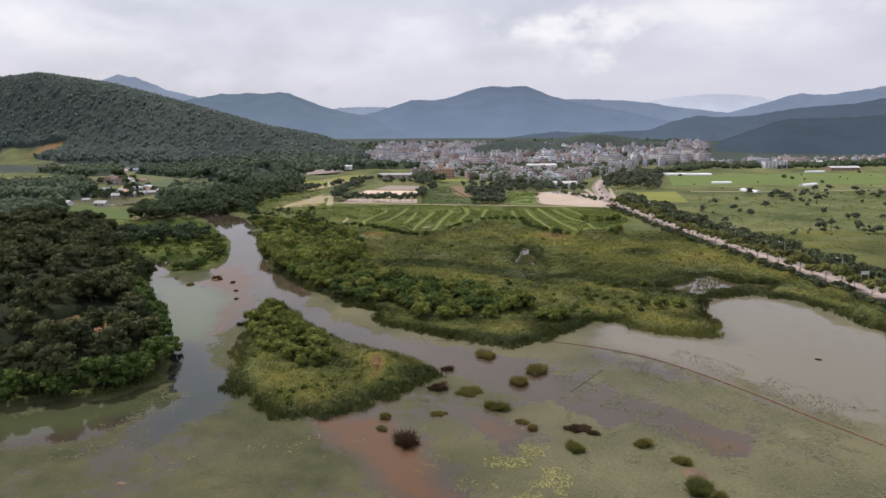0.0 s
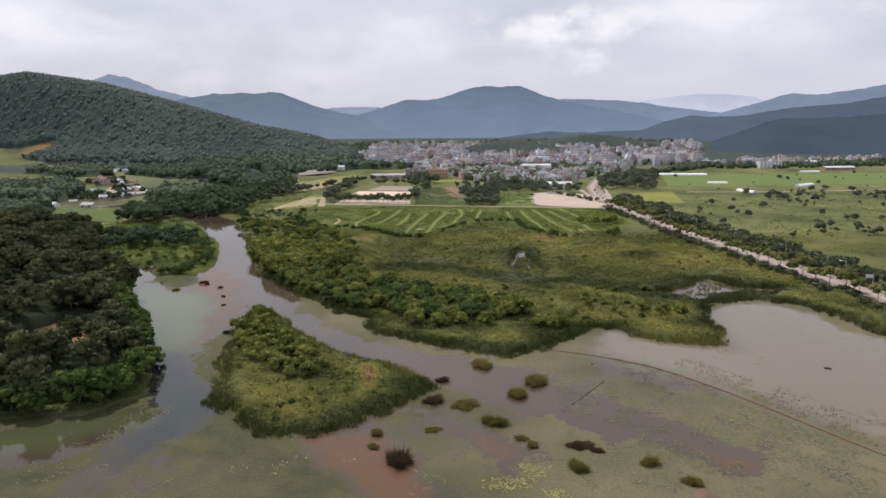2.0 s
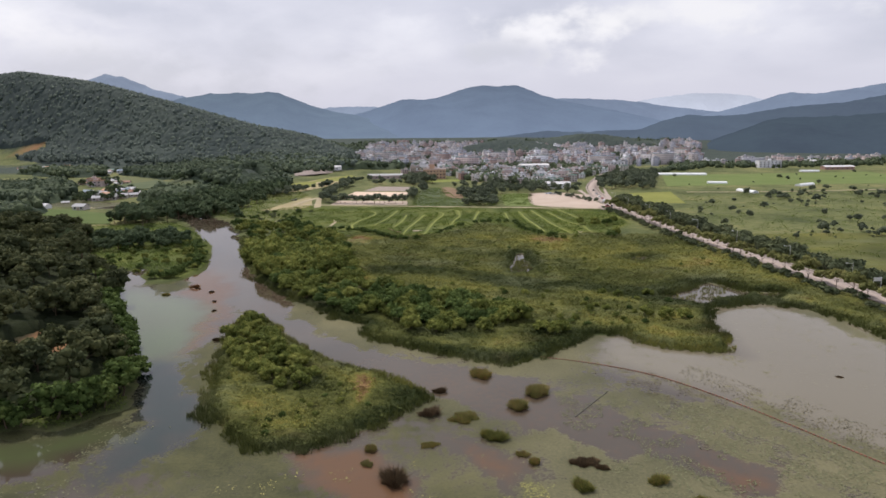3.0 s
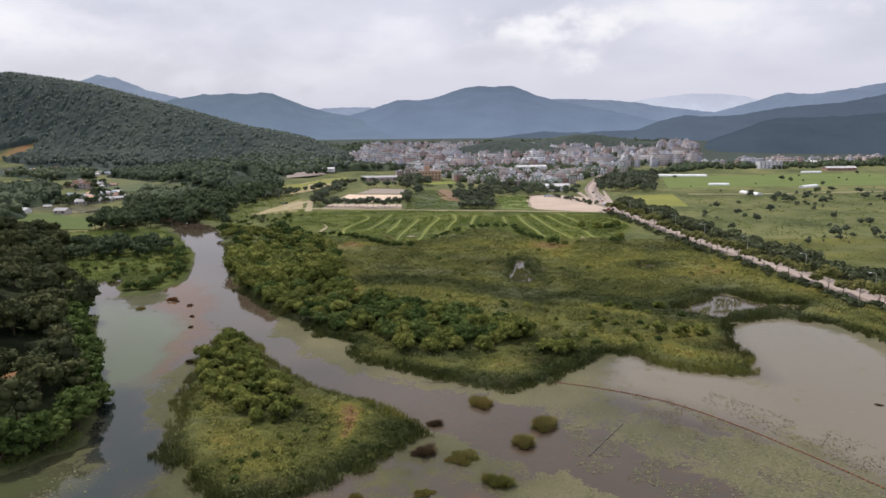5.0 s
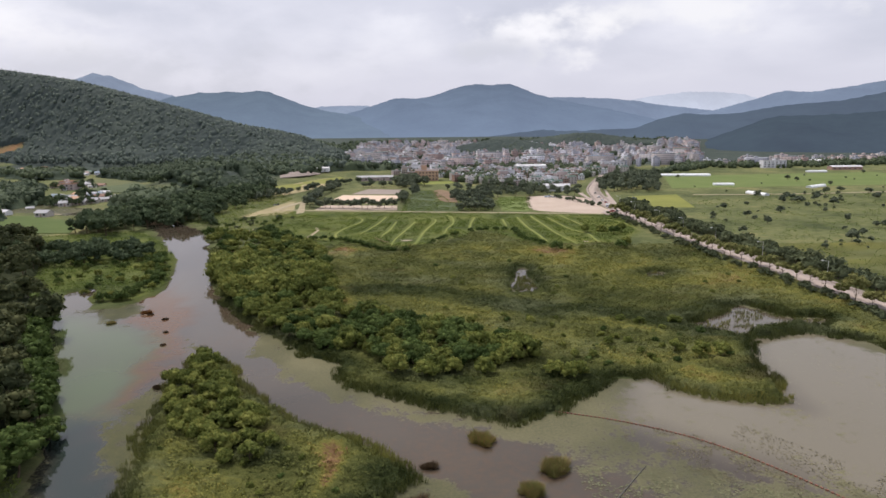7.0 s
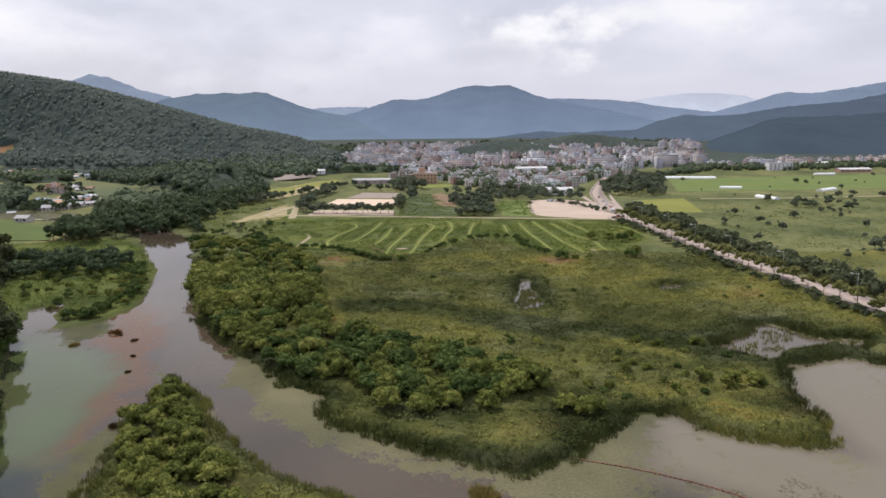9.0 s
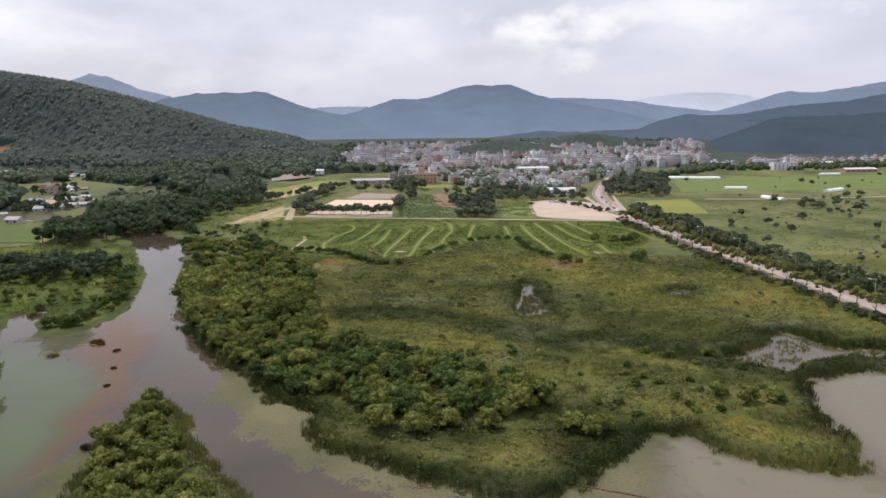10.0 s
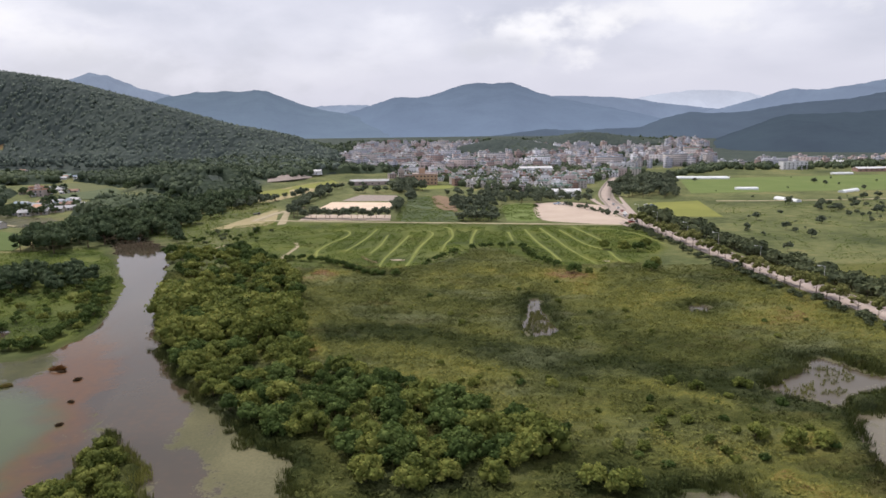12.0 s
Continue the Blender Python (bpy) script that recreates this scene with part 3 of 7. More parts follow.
CLEARING = [(-124, 195), (-113, 199), (-112, 207), (-122.6, 214.8), (-130.4, 212.8)], [(-219.4, 289.3), (-200.6, 291.6), (-203, 303), (-225, 304)], [(-850, 1252), (-800, 1238), (-752, 1232), (-750, 1218), (-800, 1226), (-850, 1236)]


def marshy(x, y):
    return ((inside(x, y, MARSH) & (y < 408 + 50 * np.exp(-(((x - 18) / 20) ** 2)))) | inside(x, y, ISLAND) | inside(x, y, BANK_MEADOW) | inside(x, y, GARDEN)).astype(float)


def ground_tone(x, y):
    """How green or strawy the marsh growth is over the plan."""
    d = land_depth(x, y)
    t = 0.07 + 0.74 * patchy(x, y, 55, 61) + 0.46 * (patchy(x, y, 13, 63) - 0.5) + 0.05 * np.clip((y - 300) / 80, 0, 1) + 0.26 * (patchy(x * 0.4, y, 22, 65) - 0.5)
    for spot, wide, more in STANDS:
        t = t + more * soft_in(x, y, spot, wide)
    t = t - 0.5 * soft_line(x, y, DITCH, 8.0, 8)
    t = np.where(inside(x, y, ISLAND), t - 0.10, t - 0.15 * np.clip((275 - y) / 50, 0, 1)) - 0.40 * np.clip(1 - (d - 1) / 8, 0, 1) + 0.40 * soft_in(x, y, TONGUE, 6) + 0.4 * soft_in(x, y, SHORE_GRASS, 6) + 0.30 * soft_in(x, y, ISLAND_SEDGE, 6)
    t = np.where(inside(x, y, BANK_MEADOW), np.clip(0.35 + 0.8 * (patchy(x, y, 14, 67) - 0.5), 0.08, 0.8), t)
    t = np.where(inside(x, y, GARDEN), 0.42 + 0.8 * (patchy(x, y * 1.6, 18, 69) - 0.5), t)
    return np.clip(t, 0.02, 1)


# stands of plants that differ from the rest: outline, softness, greener (-) or yellower (+)
TONGUE = [(54, 222), (57, 211), (70, 203), (86, 206), (86, 216), (74, 221), (62, 226)]
ISLAND_SEDGE = [(-88, 240), (-82, 200), (-82, 170), (-56, 166), (-54, 196), (-26, 176), (-2, 176), (-30, 210), (-60, 240)]
SHORE_GRASS = [(118, 264), (130, 264), (148, 215), (152, 150), (144, 150), (134, 212), (124, 250)]
BANK_MEADOW = [(-240, 330), (-150, 296), (-118, 298), (-118, 350), (-158, 425), (-196, 470), (-280, 440)]
GARDEN = [(-128, 556), (-20, 545), (124, 524), (114, 450), (84, 402), (45, 408), (20, 462), (-10, 430), (-22, 404), (-60, 412), (-120, 450)]
STANDS = [([(30.7, 233), (41, 239), (45, 225), (33, 204), (24, 211)], 7, -0.34), ([(-25, 164), (-21.5, 172), (-23, 184), (-26, 183), (-25, 172)], 2.5, 0.5), ([(-19, 180), (-10, 171), (-14, 168), (-20, 172)], 3, -0.10), ([(-14, 372), (6, 362), (14, 380), (-6, 398), (-14, 392)], 8, 0.30), ([(-62, 398), (-48, 388), (-40, 398), (-56, 408)], 6, 0.45),
          ([(-52, 330), (-40, 305), (-36, 290), (-44, 292), (-58, 322)], 6, 0.35), ([(-40, 222), (-24, 215), (-14, 208), (6, 204), (18, 206), (18, 214), (-12, 214), (-30, 226)], 6, 0.26), ([(30, 215), (44, 224), (58, 226), (56, 234), (34, 228)], 6, 0.2),
          ([(-64, 384), (-60, 406), (-50, 396), (-50, 380)], 5, 0.55), ([(36, 277), (46, 279), (70, 258), (66, 252), (44, 270)], 5, 0.4), ([(122, 350), (130, 358), (132, 351), (124, 342)], 4, 0.15), ([(60, 246), (92, 240), (84, 226), (60, 232)], 8, 0.16),
          ([(-62, 192), (-46, 174), (-30, 158), (-22, 168), (-45, 196)], 6, -0.12), ([(0, 392), (18, 388), (24, 402), (6, 408)], 6, 0.25), ([(40, 385), (62, 380), (66, 396), (44, 400)], 6, 0.22),
          ([(40, 300), (90, 300), (120, 330), (110, 370), (60, 380), (30, 340)], 30, 0.08), ([(-70, 200), (-62, 176), (-44, 152), (-30, 152), (-22, 160), (-36, 176), (-58, 196)], 8, 0.06)]


def bare(x, y):
    return np.max([soft_in(x, y, c, 3) for c in CLEARING], axis=0)


ground = sheet("ground", spread(-170, 160, 2.7, -4700, 4700), spread(110, 440, 2.7, -380, 4900), height, M_GROUND,
               {"wet": wetness, "wood_floor": lambda x, y: soft_in(x, y, WOOD_FLOOR, 6), "canopy": lambda x, y: ~inside(x, y, HILL_FIELD) * np.maximum(np.clip((height(x, y) - 4) / 3, 0, 1) * (y > 600), np.clip((y - 1000 - 0.1 * x) / 60, 0, 1)), "marsh": marshy,
                "tone": lambda x, y: ground_tone(x, y), "lush": lambda x, y: np.maximum(0.6 * soft_in(x, y, BANK_MEADOW, 8), 0.55 * soft_in(x, y, GARDEN, 10)), "bare": bare, "bed": lambda x, y: np.clip(-land_depth(x, y) / 2, 0, 1)})
tagged(ground, "mottled green marsh and farmland reaching to the hills", "ground")


# water: weed cover, reddish mud shallows, pale scum, and reflected sky painted on the pools
OPEN_LAKE = [(45.7, 224.3), (38, 197), (65.3, 173.8), (85.4, 141.2), (105.7, 110.3), (240, 60), (260.8, 308), (98.3, 265.5), (85.3, 238), (81.4, 202.3), (55.9, 217.3)]
MUD = [[(-34, 143), (-17, 147), (-11, 135), (-5, 121), (1, 108), (-7, 105), (-15, 116), (-24, 128)], [(-4, 151), (6, 145), (14, 139), (8, 135), (2, 140)],
       [(-121, 296), (-118, 330), (-104, 312), (-92, 284), (-84, 255), (-80, 232), (-78, 208), (-85, 196), (-90, 222), (-95, 250), (-112, 274)], [(44, 140), (58, 136), (62, 129), (51, 129)]]


def sway(x, y):
    """The plan, shifted a few metres here and there, so that drifting edges wander."""
    return x + (patchy(x, y, 11, 91) - 0.5) * 13 + (patchy(x, y, 3.5, 95) - 0.5) * 4, y + (patchy(x, y, 11, 93) - 0.5) * 11 + (patchy(x, y, 3.5, 97) - 0.5) * 4


# close mats of pale duckweed along the banks, and clouds of algae under the surface
WEED_BEDS = [[(-67, 265), (-60, 267), (-50, 257), (-33, 239), (-29, 231), (-26, 216), (-27, 210), (-30, 208), (-38.5, 215), (-48, 225.5), (-58, 242)], [(-22, 207), (-4, 198), (6, 194), (4, 191), (-8, 196), (-20, 203)], [(122, 262), (130, 248), (137, 208), (147, 150), (140, 150), (131, 205), (120, 246)],
             [(-77.8, 189.0), (-75.6, 215.2), (-71.2, 211.6), (-69.7, 198.7), (-66.3, 173.7), (-69.6, 175.8)], [(-7, 172), (4, 163), (14, 148), (24, 139), (36, 134), (30, 128), (16, 140), (4, 152), (-6, 162)]]
CHANNEL = [(-160, 308), (-156, 322), (-147, 330), (-140, 312), (-134, 292), (-142, 284), (-150, 290)]
DARK_PADS = [(58, 158), (76, 158), (84, 134), (72, 120), (60, 134)]
ALGAE = [[(-136, 262), (-140, 282), (-114, 269), (-95, 256), (-89, 236), (-84, 200), (-92, 193), (-108, 214), (-124, 244)], [(-160, 126), (-118, 143), (-92, 150), (-80, 158), (-76, 150), (-90, 140), (-120, 128), (-160, 112)]]
DARK_WATER = [(-92, 195), (-84, 199), (-66, 174), (-60, 157), (-63, 143), (-66, 132), (-74, 147), (-74, 164)]


def weed(x, y):
    n = patchy(x, y, 22, 31)
    x, y = sway(x, y)
    v = 0.72 + (n - 0.5) * 0.8 - 0.35 * np.clip(patchy(x, y, 16, 33) - 0.55, 0, 1) * 3 * (x < 0)
    v = np.minimum(v, 1 - 0.95 * soft_line(x, y, RIVER[:-2] + [(56, 135.5)], np.interp(y, [100, 150, 175, 198, 214, 300, 480], [7, 8, 11, 12, 9, 13, 22]), 5))
    v = np.minimum(v, 1 - 0.8 * soft_line(x, y, WEST_ARM[4:], 8, 9) * (0.55 + 0.7 * patchy(x, y, 12, 35)))
    for pool in (POOL, SLIT, SMALL_POOL):
        v = v * (1 - soft_in(x, y, pool, 4))
    v = np.minimum(v, 1 - 1.0 * soft_in(x, y, DARK_WATER, 6)) * (1 - soft_in(x, y, CHANNEL, 8))
    lake = soft_in(x, y, OPEN_LAKE, 12)
    v = v * (1 - lake) + lake * (0.14 + 0.3 * patchy(x, y, 30, 37))
    for m in MUD:
        v = v * (1 - 0.72 * soft_in(x, y, m, 8) * (0.6 + 0.8 * patchy(x, y, 5, 99)))
    v = np.maximum(v, np.max([soft_in(x, y, p, 6) for p in WEED_BEDS], axis=0) * (0.62 + 0.5 * patchy(x, y, 7, 107)))
    v = v * (1 - 0.35 * soft_in(x, y, DARK_PADS, 8)) + 0.22 * np.clip((x - 8) / 12, 0, 1) * np.clip((160 - y) / 15, 0, 1) * (1 - soft_line(x, y, RIVER[:-2] + [(56, 135.5)], 6, 6))
    v = v * (1 - 0.9 * np.max([soft_in(x, y, p, 10) for p in ALGAE], axis=0))
    streaks = patchy(x * 0.55 + y * 0.8, (y - x * 0.7) * 0.18, 9, 41)
    v = v - np.where((x > 5) & (y < 190), np.clip(streaks - 0.5, 0, 1) * 1.0, 0)
    return np.clip(v, 0, 1.25)


def mud(x, y):
    x, y = sway(x, y)
    flow = soft_line(x, y, RIVER[:-2] + [(56, 135.5)], 16, 14) * (0.20 + 0.25 * patchy(x, y, 30, 101))
    flow = flow * (1 - soft_in(x, y, DARK_WATER, 8))
    return np.maximum(flow, np.max([soft_in(x, y, m, 9) * w for m, w in zip(MUD, (0.88, 0.85, 0.8, 0.85))], axis=0))


def film_sheen(x, y):
    a = soft_in(x, y, OPEN_LAKE, 14) * 0.85
    # in the pools a pale base colour stands in for reflected sky
    a = np.maximum(a, 0.34 * np.max([soft_in(x, y, p, 10) for p in (POOL, SLIT, SMALL_POOL)], axis=0))
    return np.clip(np.maximum(a, 0.14 * patchy(x, y, 35, 51)) - 0.3 * soft_line(x, y, WEST_ARM, 12, 8) - soft_in(x, y, DARK_WATER, 8), 0, 1)


water = sheet("water", spread(-130, 125, 1.5, -700, 260), spread(98, 260, 1.5, -380, 700), lambda x, y: np.zeros_like(x), M_WATER,
              {"weed": weed, "clear": lambda x, y: soft_in(*sway(x, y), DARK_WATER, 8), "mud": mud, "film_sheen": film_sheen, "algae": lambda x, y: np.max([soft_in(*sway(x, y), p, 12) for p in ALGAE], axis=0) * (0.6 + 0.5 * patchy(x, y, 24, 103)), "pale": lambda x, y: np.clip((x + 45) / 70 + 1.2 * (patchy(x, y, 26, 77) - 0.5) + np.clip((y - 180) / 60, 0, 1) * 0.8, 0, 1)})
tagged(water, "murky lake and river water with drifting green duckweed", "water")


# ---------------------------------------------------------------- flat things laid on the plain
def at_ground(x, y):
    return float(height(np.array([x]), np.array([y]))[0])


def smooth_line(pts, step=4.0):
    """Points along a soft curve through pts."""
    p = [np.array(q, float) for q in pts]
    p = [2 * p[0] - p[1]] + p + [2 * p[-1] - p[-2]]
    out = []
    for k in range(1, len(p) - 2):
        n = max(2, int(np.linalg.norm(p[k + 1] - p[k]) / step))
        for u in np.arange(n) / n:
            out.append(0.5 * (2 * p[k] + (p[k + 1] - p[k - 1]) * u + (2 * p[k - 1] - 5 * p[k] + 4 * p[k + 1] - p[k + 2]) * u * u
                              + (3 * p[k] - p[k - 1] - 3 * p[k + 1] + p[k + 2]) * u ** 3))
    out.append(p[-2])
    return np.array(out)


def sides(c):
    t = np.gradient(c, axis=0)
    t /= np.linalg.norm(t, axis=1)[:, None]
    return np.stack([t[:, 1], -t[:, 0]], -1)


def strip(name, pts, wide, mat, lift=0.06, thick=0.12, offset=0.0, step=4.0, z=None):
    """A slab of even width along a curve, draped on the ground. wide may be one number or a width for each end."""
    c = smooth_line(pts, step)
    s = sides(c)
    c = c + s * offset
    w = np.linspace(*(wide if isinstance(wide, tuple) else (wide, wide)), len(c))[:, None] / 2
    a, b = c - s * w, c + s * w
    za = np.full(len(c), z) if z is not None else np.maximum(height(a[:, 0], a[:, 1]), height(b[:, 0], b[:, 1]))
    za = za + lift
    rows = [np.c_[a, za - thick], np.c_[a, za], np.c_[b, za], np.c_[b, za - thick]]
    co = np.stack(rows, 1).reshape(-1, 3)
    n = len(c)
    f = []
    for k in range(n - 1):
        for j in range(3):
            i = 4 * k + j
            f.append((i, i + 1, i + 5, i + 4))
    me = raw_mesh(name, co, f)
    me.materials.append(mat)
    return new(name, me)


def patch(name, pts, mat, lift=0.05, thick=0.1, sharp=True):
    """A flat slab with a soft outline laid on the plain."""
    c = np.array(pts, float) if sharp else smooth_line(pts + pts[:1], 5.0)[:-1]
    z = height(c[:, 0], c[:, 1]) + lift
    bm = bmesh.new()
    top = [bm.verts.new((x, y, h)) for (x, y), h in zip(c, z)]
    low = [bm.verts.new((x, y, h - thick)) for (x, y), h in zip(c, z)]
    bm.faces.new(top)
    for k in range(len(c)):
        bm.faces.new((top[k - 1], low[k - 1], low[k], top[k]))
    bmesh.ops.recalc_face_normals(bm, faces=bm.faces)
    bmesh.ops.triangulate(bm, faces=[f for f in bm.faces if len(f.verts) > 4])
    me = bpy.data.meshes.new(name)
    bm.to_mesh(me)
    bm.free()
    me.materials.append(mat)
    return tagged(new(name, me), kind="structure")


# ---------------------------------------------------------------- road, lots, fields and paths
ROAD_Z = 1.6
road = tagged(strip("road", ROAD, 8.4, M_ROAD, 0.0, 0.3, z=ROAD_Z + 0.1), "pale worn two-lane road on a low bank", "road", kind="structure")
for off in (-4.45, 4.45):
    tagged(strip("kerb", ROAD, 0.35, M_KERB, 0.0, 0.35, off, z=ROAD_Z + 0.25), "pale concrete kerb along the road", "kerb", kind="structure")
for off in (-5.7, 5.7):
    tagged(strip("pavement", ROAD, 1.6, M_KERB, 0.0, 0.3, off, z=ROAD_Z + 0.22), "pale concrete pavement beside the road", "pavement", kind="structure")

tagged(patch("sand_strip", [(-106, 566), (-41, 560), (-43, 588), (-105, 595)], M_GRAVEL, 0.12), "pale earth strip under the row of trees", "sports court")
tagged(patch("sand_court", [(-106, 606), (-46, 606), (-47, 664), (-101, 672)], M_SAND, 0.12), "bare pale sand sports court", "sports court")
tagged(patch("hard_court", [(-94, 680), (-44, 674), (-49, 718), (-84, 726)], M_KERB, 0.12), "grey hard sports court behind the sand", "sports court")
tagged(patch("bare_plot", [(-9, 622), (6, 604), (-3, 704), (-16, 706)], M_EARTH, sharp=False), "bare brown earth plot", "field")
tagged(patch("concrete_ramp", [(-116, 546), (-128, 616), (-124, 618), (-111, 550)], M_TRACK), "pale concrete ramp by the track", "track")
tagged(patch("forecourt", [(119, 668), (150, 690), (142, 640), (131, 566), (124, 520), (112, 522), (108, 560), (117, 600)], M_ROAD, 0.4, 0.8), "pale paved forecourt beside the road", "pavement")
tagged(patch("gravel_lot", [(68, 645), (63, 597), (64, 555), (87, 539), (117, 532), (117, 563), (117, 628), (94, 652)], M_GRAVEL, sharp=False), "large bare gravel parking lot", "parking lot")
tagged(patch("ripening_field", [(148, 565), (188, 560), (205, 652), (158, 640)], M_RIPE), "yellow-green field of ripening crop", "field")
tagged(patch("rice_field", [(219, 707), (522, 726), (531, 884), (257, 851)], M_CROP), "bright green rice field on the plain", "field")
tagged(patch("rice_field", [(-330, 470), (-240, 462), (-252, 497), (-272, 560), (-276, 578), (-300, 565), (-330, 545)], M_PADDY, 0.35, 0.6), "bright green rice field beside the river trees", "field")
tagged(patch("dry_field", [(-155, 529), (-139, 619), (-132, 610), (-121, 551), (-139, 535)], M_STRAW, sharp=False), "dry straw-coloured field", "field")
tagged(patch("dry_field", [(-186, 699), (-153, 864), (-126, 840), (-150, 696), (-173, 673)], M_STRAW, sharp=False), "dry straw-coloured field", "field")
tagged(patch("vegetable_field", [(-448, 844), (-399, 859), (-310, 722), (-362, 724)], M_DARKCROP, 0.62, 0.9, sharp=False), "pale green vegetable field by the village", "field")
tagged(patch("meadow", [(-478, 905), (-392, 880), (-312, 724), (-402, 762)], M_FIELD, 0.5, 0.9), "pale green field by the village", "field")
tagged(patch("paved_yard", [(-198, 822), (-166, 905), (-186, 955), (-228, 940)], M_KERB, 0.4, 0.8), "grey paved yard at the hill's foot", "yard")
tagged(patch("straw_field", [(-190, 742), (-138, 884), (-122, 842), (-160, 716)], M_RIPE, 0.3, 0.5), "yellow field of ripening crop", "field")
tagged(patch("crop_field", [(-34, 622), (-12, 618), (-18, 706), (-38, 700)], M_DARKCROP, 0.09), "dark green crop beside the court", "field")
tagged(patch("lawn", [(-43, 774), (-2, 778), (0, 811), (-40, 808)], M_PATH, sharp=False), "pale green lawn before the brick hall", "lawn")
tagged(patch("vegetable_plot", [(-34, 555), (8, 552), (2, 608), (-35, 617)], M_DARKCROP), "dark green vegetable plot", "field")
tagged(patch("meadow", [(39, 553), (62, 555), (70, 641), (44, 637)], M_CROP, sharp=False), "pale green meadow beside the gravel lot", "field")

for pts, wide in (([(-132, 568), (-85, 559), (12, 544), (125, 528)], 4.0), ([(219, 649), (277, 646), (372, 654), (582, 690)], 4.5), ([(-314, 559), (-292, 562), (-250, 595)], 3.5),
                  ([(-137, 563), (-131, 605), (-119, 638)], 6.0)):
    tagged(strip("track", pts, wide, M_TRACK, 0.08), "pale earth farm track", "track", kind="structure")

MAZE = [[(-75, 519), (-65, 519), (-61, 508), (-62, 493), (-67, 476), (-70, 455), (-68, 440), (-62, 430), (-56, 429)], [(-46, 524), (-48, 497), (-51, 473), (-55, 452)], [(-37, 500), (-38, 468), (-41, 444)], [(-24, 499), (-28, 464), (-32, 432), (-33, 409)],
        [(-24, 513), (-14, 514), (-10, 501), (-16, 460), (-19, 422), (-22, 406)], [(-7, 531), (0, 524), (2, 493), (-2, 470), (-4, 449)], [(17, 517), (14, 493), (12, 469)], [(36, 508), (36, 491), (36, 475)], [(47, 516), (49, 474), (52, 446), (54, 421)],
        [(57, 521), (61, 477), (64, 445), (70, 409)], [(68, 513), (74, 465), (82, 444), (82, 428), (84, 398)], [(78, 525), (83, 492), (87, 464)], [(98, 513), (111, 495), (117, 462)]]
for k, pts in enumerate(MAZE):
    tagged(strip("mown_path", pts, (1.9, 1.2) if k % 2 else (1.4, 2.0), M_PATH), "yellow-green mown grass path through garden beds", "path", kind="structure")
tagged(strip("walkway", [(-85, 430), (-84, 453), (-84, 467), (-88, 479)], 2.0, M_TRACK), "pale paved walkway bend", "path", kind="structure")
tagged(strip("walkway", [(-132, 443), (-130, 460), (-126, 472)], 1.8, M_TRACK), "pale paved walkway by the river", "path", kind="structure")
tagged(strip("walkway", [(-50, 407), (-39, 404), (-34, 402), (-24, 400), (-21, 407)], 1.7, M_TRACK), "pale paved walkway", "path", kind="structure")
tagged(strip("walkway", [(49, 401), (68, 399), (82, 396), (85, 402)], 1.7, M_TRACK), "pale paved walkway", "path", kind="structure")
tagged(strip("boardwalk", [(-44, 436), (-41, 429), (-35, 420)], 1.6, M_EARTH, 0.35, 0.2), "brown timber boardwalk in the garden", "boardwalk", kind="structure")
for x, y, w in ((-25.5, 427, 7), (75.5, 419, 3)):
    tagged(patch("paved_square", [(x - w / 2, y - 1.2), (x + w / 2, y - 1.2), (x + w / 2, y + 1.2), (x - w / 2, y + 1.2)], M_GRAVEL, 0.1, 0.14), "pale paved square in the garden", "pavement")


# ---------------------------------------------------------------- mountains behind the town
def mountain(name, marks, dist, depth, mat, seed, label, base=-20.0):
    """A ridge in relief. marks: bearing and rise of its skyline in degrees; dist: its distance; depth: of its near slope."""
    b = np.array([m[0] for m in marks], float)
    rise = np.array([m[1] for m in marks], float)
    bx = np.linspace(b[0], b[-1], 220)
    r = np.interp(bx, b, rise)
    r = np.convolve(np.pad(r, 2, "edge"), np.ones(5) / 5, "valid")
    rows = 26
    top = 66.8 + dist / np.cos(np.radians(bx)) * np.tan(np.radians(r))
    co = []
    for j in range(rows + 6):
        v = j / rows  # 0 at the near foot, 1 at the crest, then over the back
        y = dist - depth * (1 - v)
        x = np.tan(np.radians(bx)) * y
        yy = np.full_like(x, y)
        spur = patchy(x + 0.35 * yy, yy * 0.55, depth * 0.3, seed, 4)
        up = math.sin(min(v, 1) * math.pi / 2) ** 1.5 if v <= 1 else 1 - (v - 1) * 1.6
        wob = (spur - 0.5) * 0.62 * math.sin(min(v, 1) * math.pi)
        z = base + (top - base) * np.clip(up + wob, -0.05, 1.0)
        z = z + (patchy(x, yy, 30, seed + 3, 2) - 0.5) * 7 * min(1, v * 2)
        co.append(np.c_[x, yy, z])
    n = len(bx)
    i = np.arange((rows + 5) * n).reshape(rows + 5, n)[:, :-1].ravel()
    me = raw_mesh(name, np.concatenate(co), np.stack([i, i + 1, i + n + 1, i + n], -1))
    me.materials.append(mat)
    me.shade_smooth()
    return tagged(new(name, me), label, "mountain", kind="structure")


# haze tint that the ridges give off as emission
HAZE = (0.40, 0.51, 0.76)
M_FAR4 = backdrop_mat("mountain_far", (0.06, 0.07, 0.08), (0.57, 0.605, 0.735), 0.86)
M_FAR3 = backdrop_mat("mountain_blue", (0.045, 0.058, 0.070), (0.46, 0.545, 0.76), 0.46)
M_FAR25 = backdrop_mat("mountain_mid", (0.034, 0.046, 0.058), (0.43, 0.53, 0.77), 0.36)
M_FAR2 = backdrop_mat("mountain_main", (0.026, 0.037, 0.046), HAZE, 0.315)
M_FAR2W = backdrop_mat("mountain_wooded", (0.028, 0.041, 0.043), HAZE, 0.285)
